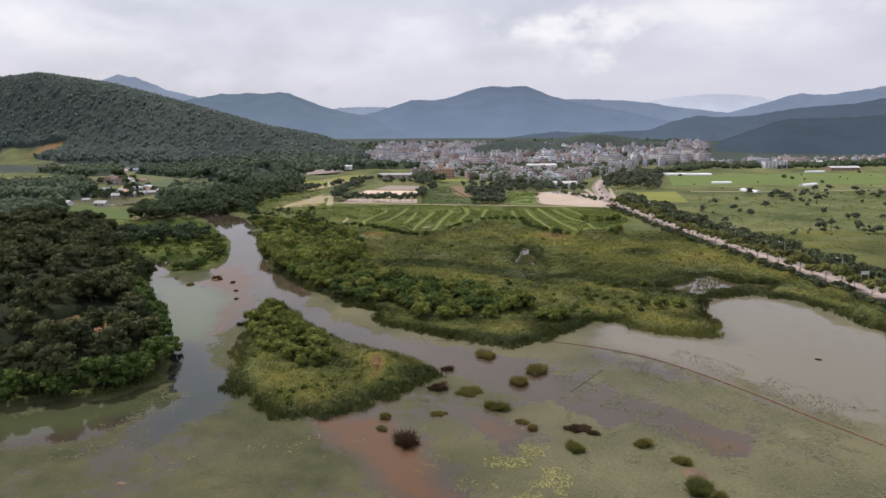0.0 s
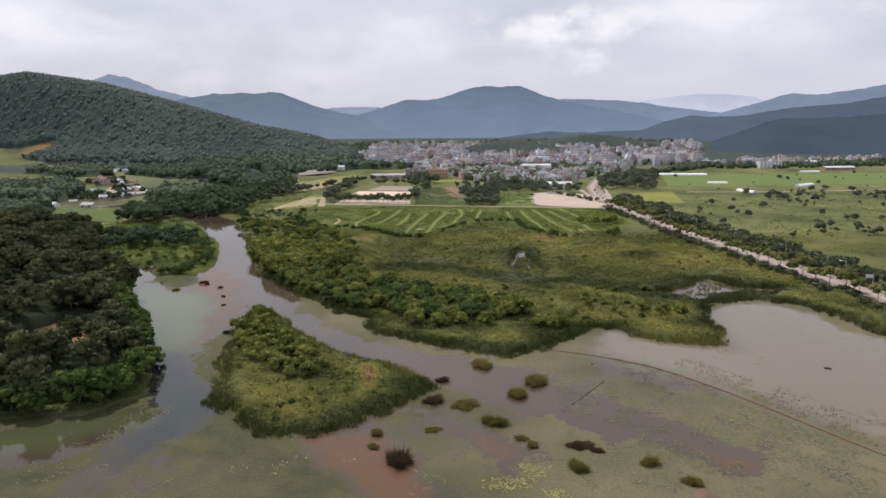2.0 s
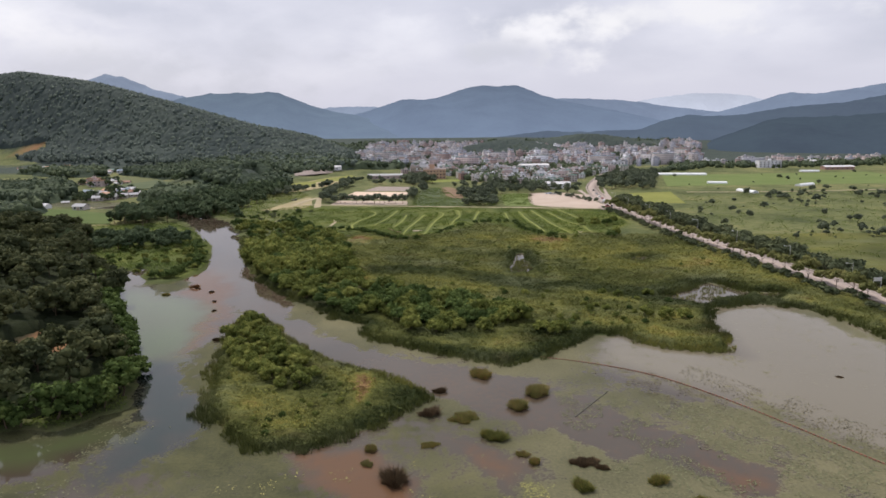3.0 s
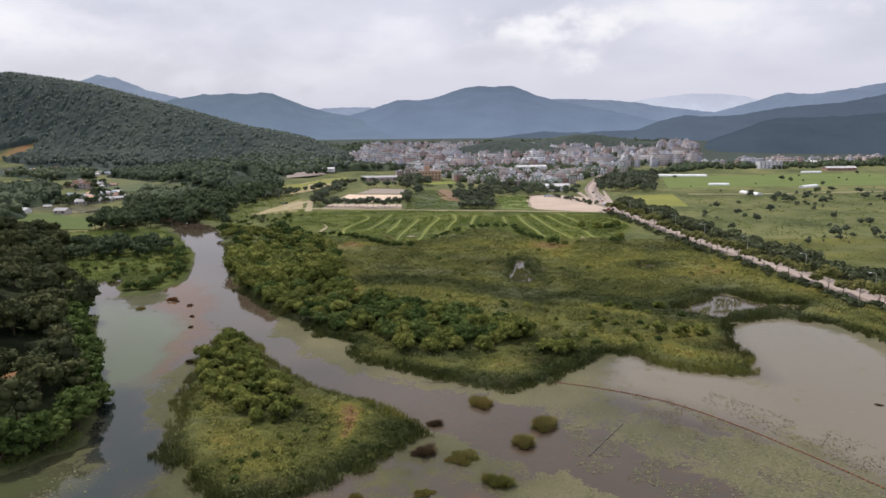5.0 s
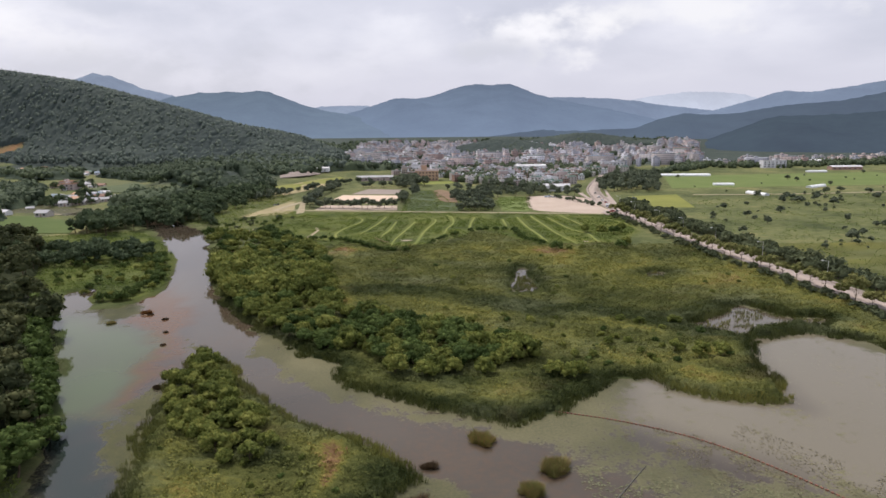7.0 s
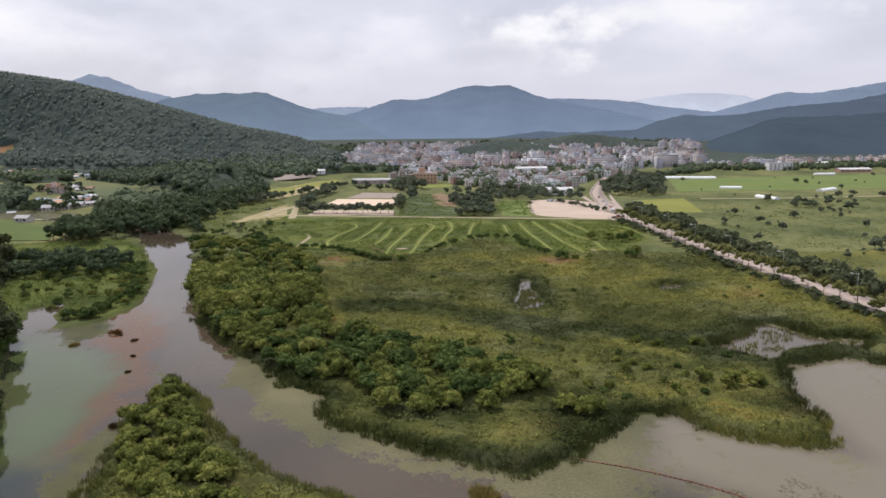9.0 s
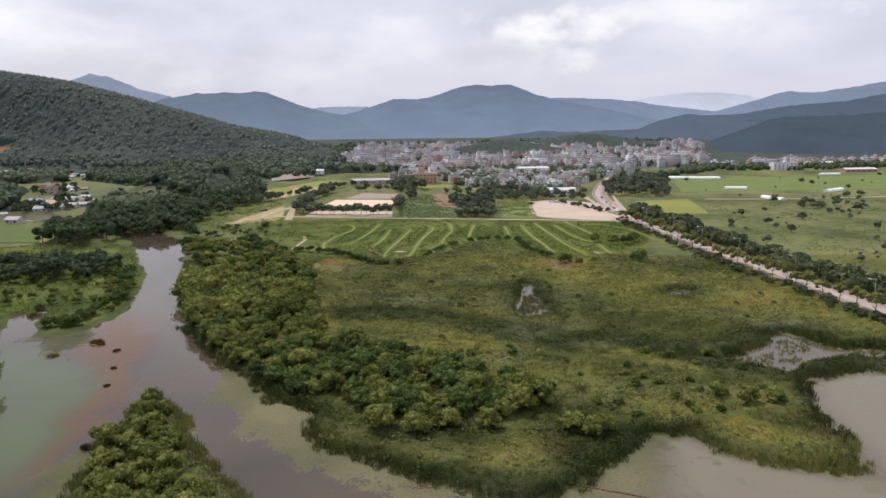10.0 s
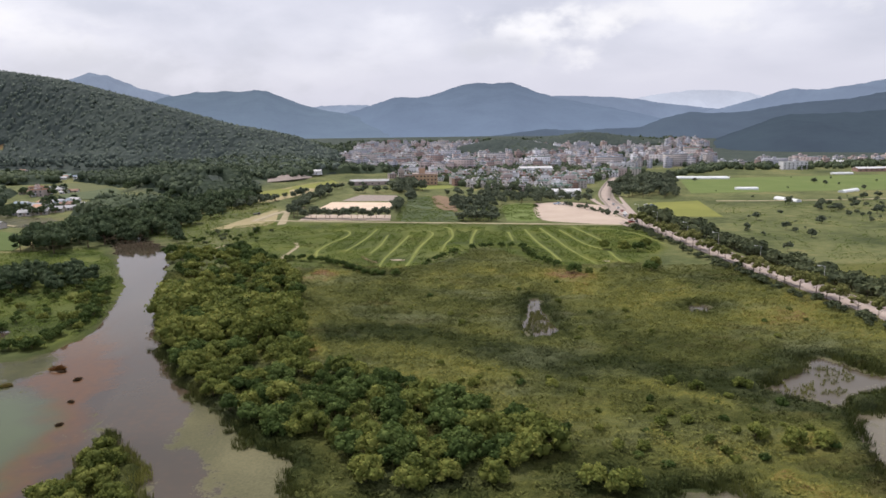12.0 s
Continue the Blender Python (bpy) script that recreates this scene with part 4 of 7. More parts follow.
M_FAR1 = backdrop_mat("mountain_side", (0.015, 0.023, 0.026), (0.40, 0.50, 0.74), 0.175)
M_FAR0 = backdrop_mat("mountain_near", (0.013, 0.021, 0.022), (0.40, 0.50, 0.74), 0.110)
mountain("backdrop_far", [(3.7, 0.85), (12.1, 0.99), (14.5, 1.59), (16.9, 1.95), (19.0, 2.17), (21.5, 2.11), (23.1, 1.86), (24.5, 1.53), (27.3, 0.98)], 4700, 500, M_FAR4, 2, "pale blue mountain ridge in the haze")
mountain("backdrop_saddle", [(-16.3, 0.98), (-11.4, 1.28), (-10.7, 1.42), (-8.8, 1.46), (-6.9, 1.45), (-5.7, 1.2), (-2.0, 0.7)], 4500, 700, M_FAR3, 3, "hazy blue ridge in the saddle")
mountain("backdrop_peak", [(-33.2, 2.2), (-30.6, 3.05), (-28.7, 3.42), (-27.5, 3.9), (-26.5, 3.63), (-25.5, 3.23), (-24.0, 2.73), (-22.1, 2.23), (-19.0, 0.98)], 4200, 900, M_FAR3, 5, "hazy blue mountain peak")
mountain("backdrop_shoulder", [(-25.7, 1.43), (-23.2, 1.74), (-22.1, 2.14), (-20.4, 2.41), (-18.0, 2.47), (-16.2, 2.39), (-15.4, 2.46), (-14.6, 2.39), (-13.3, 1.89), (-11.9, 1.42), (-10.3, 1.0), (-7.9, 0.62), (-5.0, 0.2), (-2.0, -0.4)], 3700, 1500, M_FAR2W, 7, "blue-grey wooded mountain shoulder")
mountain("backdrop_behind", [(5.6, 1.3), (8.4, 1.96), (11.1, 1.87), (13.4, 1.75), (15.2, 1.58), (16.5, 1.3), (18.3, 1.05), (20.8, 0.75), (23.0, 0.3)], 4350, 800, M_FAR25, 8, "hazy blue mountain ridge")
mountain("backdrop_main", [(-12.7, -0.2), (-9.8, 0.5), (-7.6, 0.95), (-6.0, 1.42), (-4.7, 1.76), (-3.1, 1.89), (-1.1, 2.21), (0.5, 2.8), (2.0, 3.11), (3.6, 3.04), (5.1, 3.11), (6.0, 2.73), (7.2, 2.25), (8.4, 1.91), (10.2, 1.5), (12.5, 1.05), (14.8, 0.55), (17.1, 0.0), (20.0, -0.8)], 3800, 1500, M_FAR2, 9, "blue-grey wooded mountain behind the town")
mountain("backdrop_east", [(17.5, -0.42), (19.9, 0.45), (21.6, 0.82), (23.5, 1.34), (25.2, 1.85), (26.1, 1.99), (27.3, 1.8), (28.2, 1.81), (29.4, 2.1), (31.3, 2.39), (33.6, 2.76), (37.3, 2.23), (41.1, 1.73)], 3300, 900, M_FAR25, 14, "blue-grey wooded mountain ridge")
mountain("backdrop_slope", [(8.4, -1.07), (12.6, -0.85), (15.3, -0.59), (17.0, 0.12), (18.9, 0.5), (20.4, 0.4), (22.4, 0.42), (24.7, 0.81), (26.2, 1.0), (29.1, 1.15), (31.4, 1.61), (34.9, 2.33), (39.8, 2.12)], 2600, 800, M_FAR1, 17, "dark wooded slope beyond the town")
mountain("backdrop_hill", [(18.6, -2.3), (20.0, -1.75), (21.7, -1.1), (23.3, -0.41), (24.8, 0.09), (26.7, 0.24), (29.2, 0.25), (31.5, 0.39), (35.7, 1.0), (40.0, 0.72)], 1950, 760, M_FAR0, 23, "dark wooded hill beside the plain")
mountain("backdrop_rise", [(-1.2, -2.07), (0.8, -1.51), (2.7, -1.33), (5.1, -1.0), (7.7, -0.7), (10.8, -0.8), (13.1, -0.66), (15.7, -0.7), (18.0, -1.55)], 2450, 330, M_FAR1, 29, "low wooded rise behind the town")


# ---------------------------------------------------------------- building blocks of plants
def part(name, me, mat, parent, label="", at=None):
    """Links a mesh as one part under a thing."""
    if mat is not None and not me.materials:
        me.materials.append(mat)
    ob = new(name, me)
    ob.parent = parent
    if at is not None:
        ob.matrix_basis = at
    if label:
        tagged(ob, label)
    return ob


def unit(v):
    return v / np.maximum(np.linalg.norm(v, axis=-1, keepdims=True), 1e-6)


def leaf_cards(r, centres, normals, size, jitter=0.7, long=1.5):
    """Diamond leaves at the centres, facing roughly along the normals."""
    n = len(centres)
    nn = unit(normals + r.normal(0, jitter, (n, 3)))
    a = unit(np.cross(nn, r.normal(0, 1, (n, 3))))
    b = np.cross(nn, a)
    s = size * r.uniform(0.65, 1.35, (n, 1))
    a, b = a * s * long * 0.5, b * s * 0.5
    co = np.stack([centres - a, centres - b + nn * s * 0.1, centres + a, centres + b + nn * s * 0.1], 1).reshape(-1, 3)
    f = np.arange(4 * n).reshape(n, 4)
    return co, f


ICO_V, ICO_F = None, None


def ico():
    global ICO_V, ICO_F
    if ICO_V is None:
        bm = bmesh.new()
        bmesh.ops.create_icosphere(bm, subdivisions=1, radius=1)
        ICO_V = np.array([v.co for v in bm.verts])
        ICO_F = np.array([[v.index for v in f.verts] for f in bm.faces])
        bm.free()
    return ICO_V, ICO_F


def crown_mesh(name, seed, clumps, leaves, radius, tall, low, clump, leaf, droop=0.0, cone=False):
    """A crown of leaf clumps round dark inner twigs. radius, tall: its half width and height; low: where it starts."""
    r = np.random.default_rng(seed)
    d = unit(r.normal(0, 1, (clumps, 3)))
    d[:, 2] = np.where(d[:, 2] < -0.35, -d[:, 2], d[:, 2])
    reach = r.uniform(0.55, 1.0, (clumps, 1))
    c = d * reach * np.array([radius, radius, tall * 0.5])
    if cone:
        shrink = np.clip(1.15 - (c[:, 2:] + tall * 0.5) / tall, 0.12, 1)
        c[:, :2] *= shrink * 1.25
    c[:, 2] += low + tall * 0.5
    size = clump * r.uniform(0.6, 1.3, clumps)
    co, faces, base = [], [], 0
    per = leaves // clumps
    for k in range(clumps):
        u = unit(r.normal(0, 1, (per, 3)))
        u[:, 2] = np.where(u[:, 2] < -0.5, -u[:, 2], u[:, 2])
        p = c[k] + u * size[k] * np.array([1, 1, 0.8]) * r.uniform(0.75, 1.05, (per, 1))
        v, f = leaf_cards(r, p, u + np.array([0, 0, 0.35 - droop]), leaf)
        co.append(v)
        faces.append(f + base)
        base += len(v)
    quads = np.concatenate(faces)
    iv, jf = ico()
    tris, tb = [], base
    for k in range(0, clumps):
        v = iv * (size[k] * 0.78) * r.uniform(0.8, 1.15, (len(iv), 1)) * np.array([1, 1, 0.8]) + c[k]
        co.append(v)
        tris.append(jf + tb)
        tb += len(v)
    tris = np.concatenate(tris)
    me = bpy.data.meshes.new(name)
    co = np.concatenate(co).astype(np.float32)
    me.vertices.add(len(co))
    me.vertices.foreach_set("co", co.ravel())
    me.loops.add(quads.size + tris.size)
    me.loops.foreach_set("vertex_index", np.r_[quads.ravel(), tris.ravel()].astype(np.int32))
    me.polygons.add(len(quads) + len(tris))
    me.polygons.foreach_set("loop_start", np.r_[np.arange(len(quads)) * 4, quads.size + np.arange(len(tris)) * 3].astype(np.int32))
    me.update(calc_edges=True)
    return me


def trunk_mesh(name, seed, tall, thick, limbs, reach):
    """A tapered, slightly bent trunk with limbs."""
    r = np.random.default_rng(seed)
    bm = bmesh.new()

    def tube(p, q, r0, r1, sides_n=6, cuts=4):
        axis = (q - p).normalized()
        side = axis.orthogonal().normalized()
        other = axis.cross(side)
        bend = Vector(r.normal(0, 0.06, 3)) * (q - p).length
        rings = []
        for k in range(cuts + 1):
            u = k / cuts
            o = p.lerp(q, u) + bend * math.sin(u * math.pi)
            w = r0 + (r1 - r0) * u
            rings.append([bm.verts.new(o + (side * math.cos(a) + other * math.sin(a)) * w) for a in (2 * math.pi * s / sides_n for s in range(sides_n))])
        for lo, hi in zip(rings, rings[1:]):
            for s in range(sides_n):
                bm.faces.new((lo[s - 1], lo[s], hi[s], hi[s - 1]))
        bm.faces.new(rings[-1])

    tube(Vector((0, 0, -0.3)), Vector((r.normal(0, 0.03) * tall, r.normal(0, 0.03) * tall, tall)), thick, thick * 0.35)
    for k in range(limbs):
        a, h = r.uniform(0, 2 * math.pi), r.uniform(0.35, 0.85) * tall
        tube(Vector((0, 0, h)), Vector((math.cos(a) * reach, math.sin(a) * reach, h + reach * r.uniform(0.4, 0.9))), thick * 0.45, thick * 0.12, 5, 3)
    me = bpy.data.meshes.new(name)
    bm.to_mesh(me)
    bm.free()
    return me


def plant(name, seed, mat, label, category, group, clumps, leaves, radius, tall, low, clump, leaf, trunk, limbs=4, droop=0.0, cone=False):
    """A tree or shrub, 1 to 1 in metres: trunk and crown under one empty."""
    root = new(name)
    tagged(root, label, category, group)
    part("trunk", trunk_mesh(name + "_trunk", seed, trunk[0], trunk[1], limbs, radius * 0.55), M_BARK, root)
    part("crown", crown_mesh(name + "_crown", seed + 1, clumps, leaves, radius, tall, low, clump, leaf, droop, cone), mat, root)
    return root


def scatter(pts, count, gap, seed, keep=None, box=None):
    """Places inside an outline, no two nearer than gap."""
    r = np.random.default_rng(seed)
    xs, ys = [p[0] for p in pts], [p[1] for p in pts]
    out, tries = [], 0
    while len(out) < count and tries < 60:
        q = np.c_[r.uniform(min(xs), max(xs), 400), r.uniform(min(ys), max(ys), 400)]
        q = q[inside(q[:, 0], q[:, 1], pts)]
        for p in q:
            if len(out) >= count:
                break
            if all((p[0] - o[0]) ** 2 + (p[1] - o[1]) ** 2 > gap * gap for o in out):
                out.append((float(p[0]), float(p[1])))
        tries += 1
    return out


def along(pts, gap, offset, seed, wander=0.6):
    """Places along a curve, to one side of it."""
    r = np.random.default_rng(seed)
    c = smooth_line(pts, 1.0)
    s = sides(c)
    run = np.r_[0, np.cumsum(np.linalg.norm(np.diff(c, axis=0), axis=1))]
    out = []
    d = gap / 2
    while d < run[-1]:
        k = int(np.searchsorted(run, d))
        p = c[min(k, len(c) - 1)] + s[min(k, len(c) - 1)] * offset + r.normal(0, wander, 2)
        out.append((float(p[0]), float(p[1])))
        d += gap * r.uniform(0.85, 1.15)
    return out


class Kind:
    """Several builds of one plant; stand() puts the next one up."""

    def __init__(self, builds):
        self.builds, self.used, self.r = builds, [False] * len(builds), random.Random(len(builds) * 13 + 5)

    def stand(self, x, y, scale=1.0, z=None, sink=0.05, label=""):
        k = self.r.randrange(len(self.builds))
        s = scale * self.r.uniform(0.88, 1.12)
        m = Matrix.Translation((x, y, (at_ground(x, y) if z is None else z) - sink)) @ pose(0, 0, 0, 0, 0, self.r.uniform(0, 360)) @ Matrix.Diagonal((s * self.r.uniform(0.92, 1.1), s, s * self.r.uniform(0.9, 1.12), 1))
        src = self.builds[k]
        if not self.used[k]:
            self.used[k] = True
            src.matrix_basis = m
            ob = src
        else:
            keep = src.matrix_basis.copy()
            src.matrix_basis = Matrix.Identity(4)
            ob = copy_thing(src, m)
            src.matrix_basis = keep
        if label:
            tagged(ob, label)
        return ob

    def finish(self):
        for k, b in enumerate(self.builds):
            if not self.used[k]:
                for o in (*b.children_recursive, b):
                    bpy.data.objects.remove(o)


willow = Kind([plant("willow_shrub", 100 + 10 * k, M_WILLOW, "rounded olive-green willow shrub on the marsh bank", "shrub", "willow shrubs", 20, 760, 2.6, 4.0, 0.3, 1.25, 0.40, (2.6, 0.14), 4) for k in range(5)])
bushy = Kind([plant("broadleaf_shrub", 200 + 10 * k, M_DARKLEAF, "dense dark green broadleaf shrub on the marsh", "shrub", "broadleaf shrubs", 20, 760, 2.6, 3.6, 0.3, 1.1, 0.38, (2.2, 0.14), 4) for k in range(4)])
pine = Kind([plant("pine_tree", 300 + 10 * k, M_PINE, "tall dark pine tree in the lakeside wood", "tree", "lakeside pines", 24, 600, 4.3, 9.4, 2.4, 1.8, 0.66, (9.0, 0.26), 3) for k in range(5)])
broad = Kind([plant("broadleaf_tree", 400 + 10 * k, M_DARKLEAF, "dark green broadleaf tree beside the water", "tree", "broadleaf trees", 26, 620, 3.4, 7.0, 0.5, 1.35, 0.6, (5.5, 0.22), 6) for k in range(4)])
street = Kind([plant("street_tree", 500 + 10 * k, M_STREET, "small round street tree beside the road", "tree", "street trees", 18, 420, 2.1, 3.2, 2.0, 0.9, 0.36, (3.6, 0.11), 5) for k in range(3)])
distant = Kind([plant("field_tree", 600 + 10 * k, M_FIELDTREE, "dark green tree standing on the plain", "tree", "field trees", 10, 170, 2.6, 4.8, 0.4, 1.35, 0.9, (3.4, 0.16), 2) for k in range(4)])
hedge = Kind([plant("hedge_shrub", 700 + 10 * k, M_HEDGE, "dark green shrub in the roadside hedge", "shrub", "hedge shrubs", 9, 150, 2.6, 3.6, 0.2, 1.3, 0.78, (2.0, 0.12), 2) for k in range(4)])
town_tree = Kind([plant("town_tree", 650 + 10 * k, M_FIELDTREE, "leafy green tree before the town", "tree", "town edge trees", 10, 170, 2.6, 4.8, 0.4, 1.35, 0.9, (3.4, 0.16), 2) for k in range(4)])
river_tree = Kind([plant("river_tree", 800 + 10 * k, M_RIVER, "leafy dark tree on the river bank", "tree", "river trees", 16, 330, 3.3, 8.2, -1.0, 1.4, 0.72, (4.6, 0.2), 3) for k in range(4)])

# ---------------------------------------------------------------- shrubs and trees
SHRUBS = [(-104, 340), (-106, 359), (-83, 358), (-55, 333), (-38, 281.2), (-16.1, 273.6), (-2.3, 261.9), (12.6, 251.2), (20.6, 245.3), (22.4, 233.3), (12.1, 226), (5.1, 229.9), (-2.2, 218.8), (-13.3, 218.7), (-21.1, 233.8), (-33, 239.6), (-49.7, 251.3), (-73.6, 280.5)]
UPPER = [(-125, 397), (-122, 415), (-95, 408), (-68, 383), (-53, 349), (-67, 351), (-90, 369)]
for x, y in scatter(SHRUBS, 215, 3.1, 1):
    # willows towards the river, darker broadleaf growth in the middle
    mid = math.exp(-(((x + 29) / 26) ** 2 + ((y - 263) / 24) ** 2))
    mid = max(mid, math.exp(-(((x - 2) / 20) ** 2 + ((y - 243) / 14) ** 2)) * 0.6)
    k = bushy if random.random() < 0.16 + 0.8 * mid else willow
    k.stand(x, y, random.uniform(0.8, 1.25) * (1.5 if y > 300 else 1.05))
for x, y in scatter(UPPER, 40, 4.2, 2):
    (bushy if random.random() < 0.55 else willow).stand(x, y, random.uniform(0.9, 1.3))
UPPER_EDGE = [(-140, 424), (-147, 447), (-118, 452), (-90, 425), (-66, 392), (-60, 368), (-79, 385), (-113, 415)]
RIVER_END = [(-190, 478), (-174, 494), (-166, 585), (-199, 693), (-214, 636), (-230, 552)]
ISLE = [(-72.8, 239.1), (-72.4, 216.2), (-64, 193.4), (-46.5, 175.5), (-36.5, 173.5), (-37.3, 182.6), (-47.9, 201.5), (-59.4, 220.3)]
for x, y in scatter(ISLE, 54, 2.7, 3):
    willow.stand(x, y, random.uniform(0.6, 1.0))
for x, y, s in ((32.3, 219.1, 1.0), (27.3, 222.1, 0.9), (9, 223, 0.9), (55, 393, 1.3), (90, 397, 1.2), (94, 404, 1.0), (-107, 442, 1.9), (-115, 448, 1.2), (90, 444, 1.0), (97, 442, 1.1), (81, 449, 0.9), (103, 450, 1.0),
                (69, 395, 0.7), (61, 391, 0.7), (73.4, 265.1, 0.7), (64.6, 238.8, 0.8), (70.7, 234.8, 0.9), (76.9, 234.9, 0.8)):
    (bushy if s > 1.05 else willow).stand(x, y, s)
for x, y in along([(10, 451), (24, 457), (38, 451), (43, 422), (51, 407)], 5, 0, 4):
    bushy.stand(x, y, 0.7)
for x, y in along([(-99, 425), (-73, 428), (-52, 415), (-36, 395), (-22, 391)], 5, 0, 5):
    bushy.stand(x, y, 0.75)
for x, y in along([(-13, 409), (-5, 429), (6, 447)], 6, 0, 6):
    bushy.stand(x, y, 0.6)

# lakeside wood on the west shore
WOOD = [(-82, 163), (-89, 185), (-103, 210), (-123, 246), (-144, 283), (-174, 315), (-202, 373), (-240, 427), (-301, 438), (-320.4, 257), (-286.8, 199.9), (-174.8, 148), (-114, 153.5)]
for x, y in scatter(WOOD, 330, 5.4, 7):
    if max(bare(np.full(4, x), y + np.arange(4) * 4.0)) > 0.05:
        continue
    pine.stand(x, y, random.uniform(0.8, 1.2))
for x, y in along([(-145, 149), (-114, 153.5), (-92, 160), (-83, 165), (-88, 182), (-103, 209), (-124, 243), (-143, 279)], 4.6, 0, 8, 1.2):
    broad.stand(x, y, random.uniform(0.8, 1.3))

# west river spit and the wooded river bend
for x, y in along([(-137.1, 298.7), (-127.8, 297), (-125, 316), (-126, 337), (-137, 362), (-147, 389)], 5, -2, 9, 1.2):
    bushy.stand(x, y, random.uniform(0.6, 1.0))
for x, y in scatter([(-137, 299), (-126, 300), (-121, 325), (-134, 362), (-150, 395), (-157, 390), (-140, 345), (-132, 318)], 40, 3.2, 27):
    (bushy if random.random() < 0.7 else willow).stand(x, y, random.uniform(0.4, 0.75))
for x, y in scatter([(-232, 353), (-158, 367), (-153, 386), (-175, 402), (-231, 390)], 46, 4.8, 10):
    river_tree.stand(x, y, random.uniform(0.8, 1.25))
for x, y in scatter([(-236, 458), (-212, 452), (-194, 481), (-217, 519), (-236, 534), (-210, 567), (-177, 615), (-165, 670), (-196, 703), (-222, 611), (-250, 545)], 95, 6.4, 11):
    river_tree.stand(x, y, random.uniform(1.2, 1.8))
for x, y in along([(-159, 484), (-171, 505), (-193, 522), (-216, 532)], 6, 0, 13, 2):
    river_tree.stand(x, y, random.uniform(1.0, 1.5))

for x, y in scatter([(-175, 330), (-146, 312), (-136, 345), (-160, 392), (-185, 372)], 34, 4.2, 45):
    (bushy if random.random() < 0.6 else willow).stand(x, y, random.uniform(0.3, 0.8))
for x, y in scatter([(-64, 190), (-58, 166), (-42, 150), (-24, 158), (-18, 168), (-34, 186)], 34, 3.4, 46):
    (willow if random.random() < 0.7 else bushy).stand(x, y, random.uniform(0.18, 0.36))
for x, y in scatter(UPPER_EDGE, 44, 4.6, 30):
    (bushy if random.random() < 0.5 else willow).stand(x, y, random.uniform(0.8, 1.35))
for x, y in scatter(RIVER_END, 58, 5.2, 31):
    river_tree.stand(x, y, random.uniform(1.0, 1.7))
for x, y in scatter([(-158, 478), (-128, 452), (-108, 462), (-112, 530), (-150, 520)], 26, 4.5, 44):
    (bushy if random.random() < 0.5 else hedge).stand(x, y, random.uniform(0.35, 0.8))
# low shrubs scattered over the marsh
for x, y in scatter([(-10, 290), (30, 282), (80, 258), (84, 236), (60, 228), (30, 226), (16, 250)], 44, 3.6, 28):
    (willow if random.random() < 0.6 else bushy).stand(x, y, random.uniform(0.28, 0.55))
for x, y in scatter([(-45, 380), (120, 380), (128, 300), (60, 290), (-30, 320)], 40, 8, 29):
    (willow if random.random() < 0.6 else bushy).stand(x, y, random.uniform(0.22, 0.42))

# street trees and the hedges on the road's banks
for x, y in along(ROAD[1:7], 7.6, -7.8, 14, 0.6):
    street.stand(x, y, random.uniform(1.1, 1.65))
for x, y in along(ROAD[1:7], 3.9, -12.0, 15, 1.2):
    hedge.stand(x, y, random.uniform(0.45, 0.85))
for x, y in along(ROAD[1:8], 4.6, 13.5, 16, 1.2):
    hedge.stand(x, y, random.uniform(1.1, 1.6))
for x, y in along(ROAD[2:8], 5.5, 18.0, 17, 1.6):
    hedge.stand(x, y, random.uniform(1.1, 1.7))

# field trees on the plain, and rows by the court and the lots
spots = scatter([(174, 387), (362, 436), (464, 670), (219, 629), (165, 527)], 64, 5.5, 18) + scatter([(224, 649), (558, 688), (578, 865), (262, 837)], 26, 16, 19)
spots += scatter([(249, 552), (276, 525), (375, 678), (295, 644)], 26, 6, 318) + scatter([(190, 392), (262, 386), (268, 420), (196, 410)], 18, 4, 319)
for x, y in spots:
    distant.stand(x, y, random.choice((0.3, 0.45, 0.6, 0.8, 1.0)))
for x, y in along([(-107, 576), (-42, 570)], 5.2, 0, 20, 0.4) + along([(-113, 574), (-122, 656), (-115, 739)], 7, 0, 21, 2):
    distant.stand(x, y, random.uniform(1.15, 1.5))
for x, y in scatter([(0, 678), (13, 556), (37, 556), (29, 629), (39, 675), (22, 690)], 70, 4.2, 22):
    distant.stand(x, y, random.uniform(0.65, 0.95))
for x, y in scatter([(84, 685), (115, 664), (127, 698), (168, 788), (246, 845), (209, 726), (167, 702), (146, 738)], 34, 8, 23) + scatter([(-59, 817), (-38, 761), (-31, 775), (-45, 828)], 8, 6, 24):
    distant.stand(x, y, random.uniform(1.1, 1.8))
for x, y in scatter([(142, 676), (194, 671), (246, 840), (196, 850)], 70, 8, 33):
    town_tree.stand(x, y, random.uniform(1.2, 1.9))
for x, y in scatter([(26, 640), (82, 648), (100, 702), (58, 745), (20, 760), (34, 715)], 40, 7.5, 34) + along([(-4, 712), (44, 708)], 6, 0, 35, 1.5) + along([(2, 630), (38, 628)], 5, 0, 36, 1) + along([(2, 556), (34, 553)], 4.5, 0, 37, 1):
    town_tree.stand(x, y, random.uniform(0.9, 1.5))
for x, y in  along([(-34, 668), (-36, 720), (-60, 745), (-92, 742)], 6, 0, 39, 2) + along([(-40, 600), (-42, 660)], 5.5, 0, 40, 1):
    town_tree.stand(x, y, random.uniform(0.9, 1.4))
for x, y in along([(90, 634), (105, 596), (114, 560)], 6, 0, 38, 1):
    town_tree.stand(x, y, random.uniform(0.5, 0.8))
for x, y in scatter([(-66, 790), (-50, 745), (-20, 760), (-42, 800)], 16, 6.5, 41):
    town_tree.stand(x, y, random.uniform(1.4, 2.0))
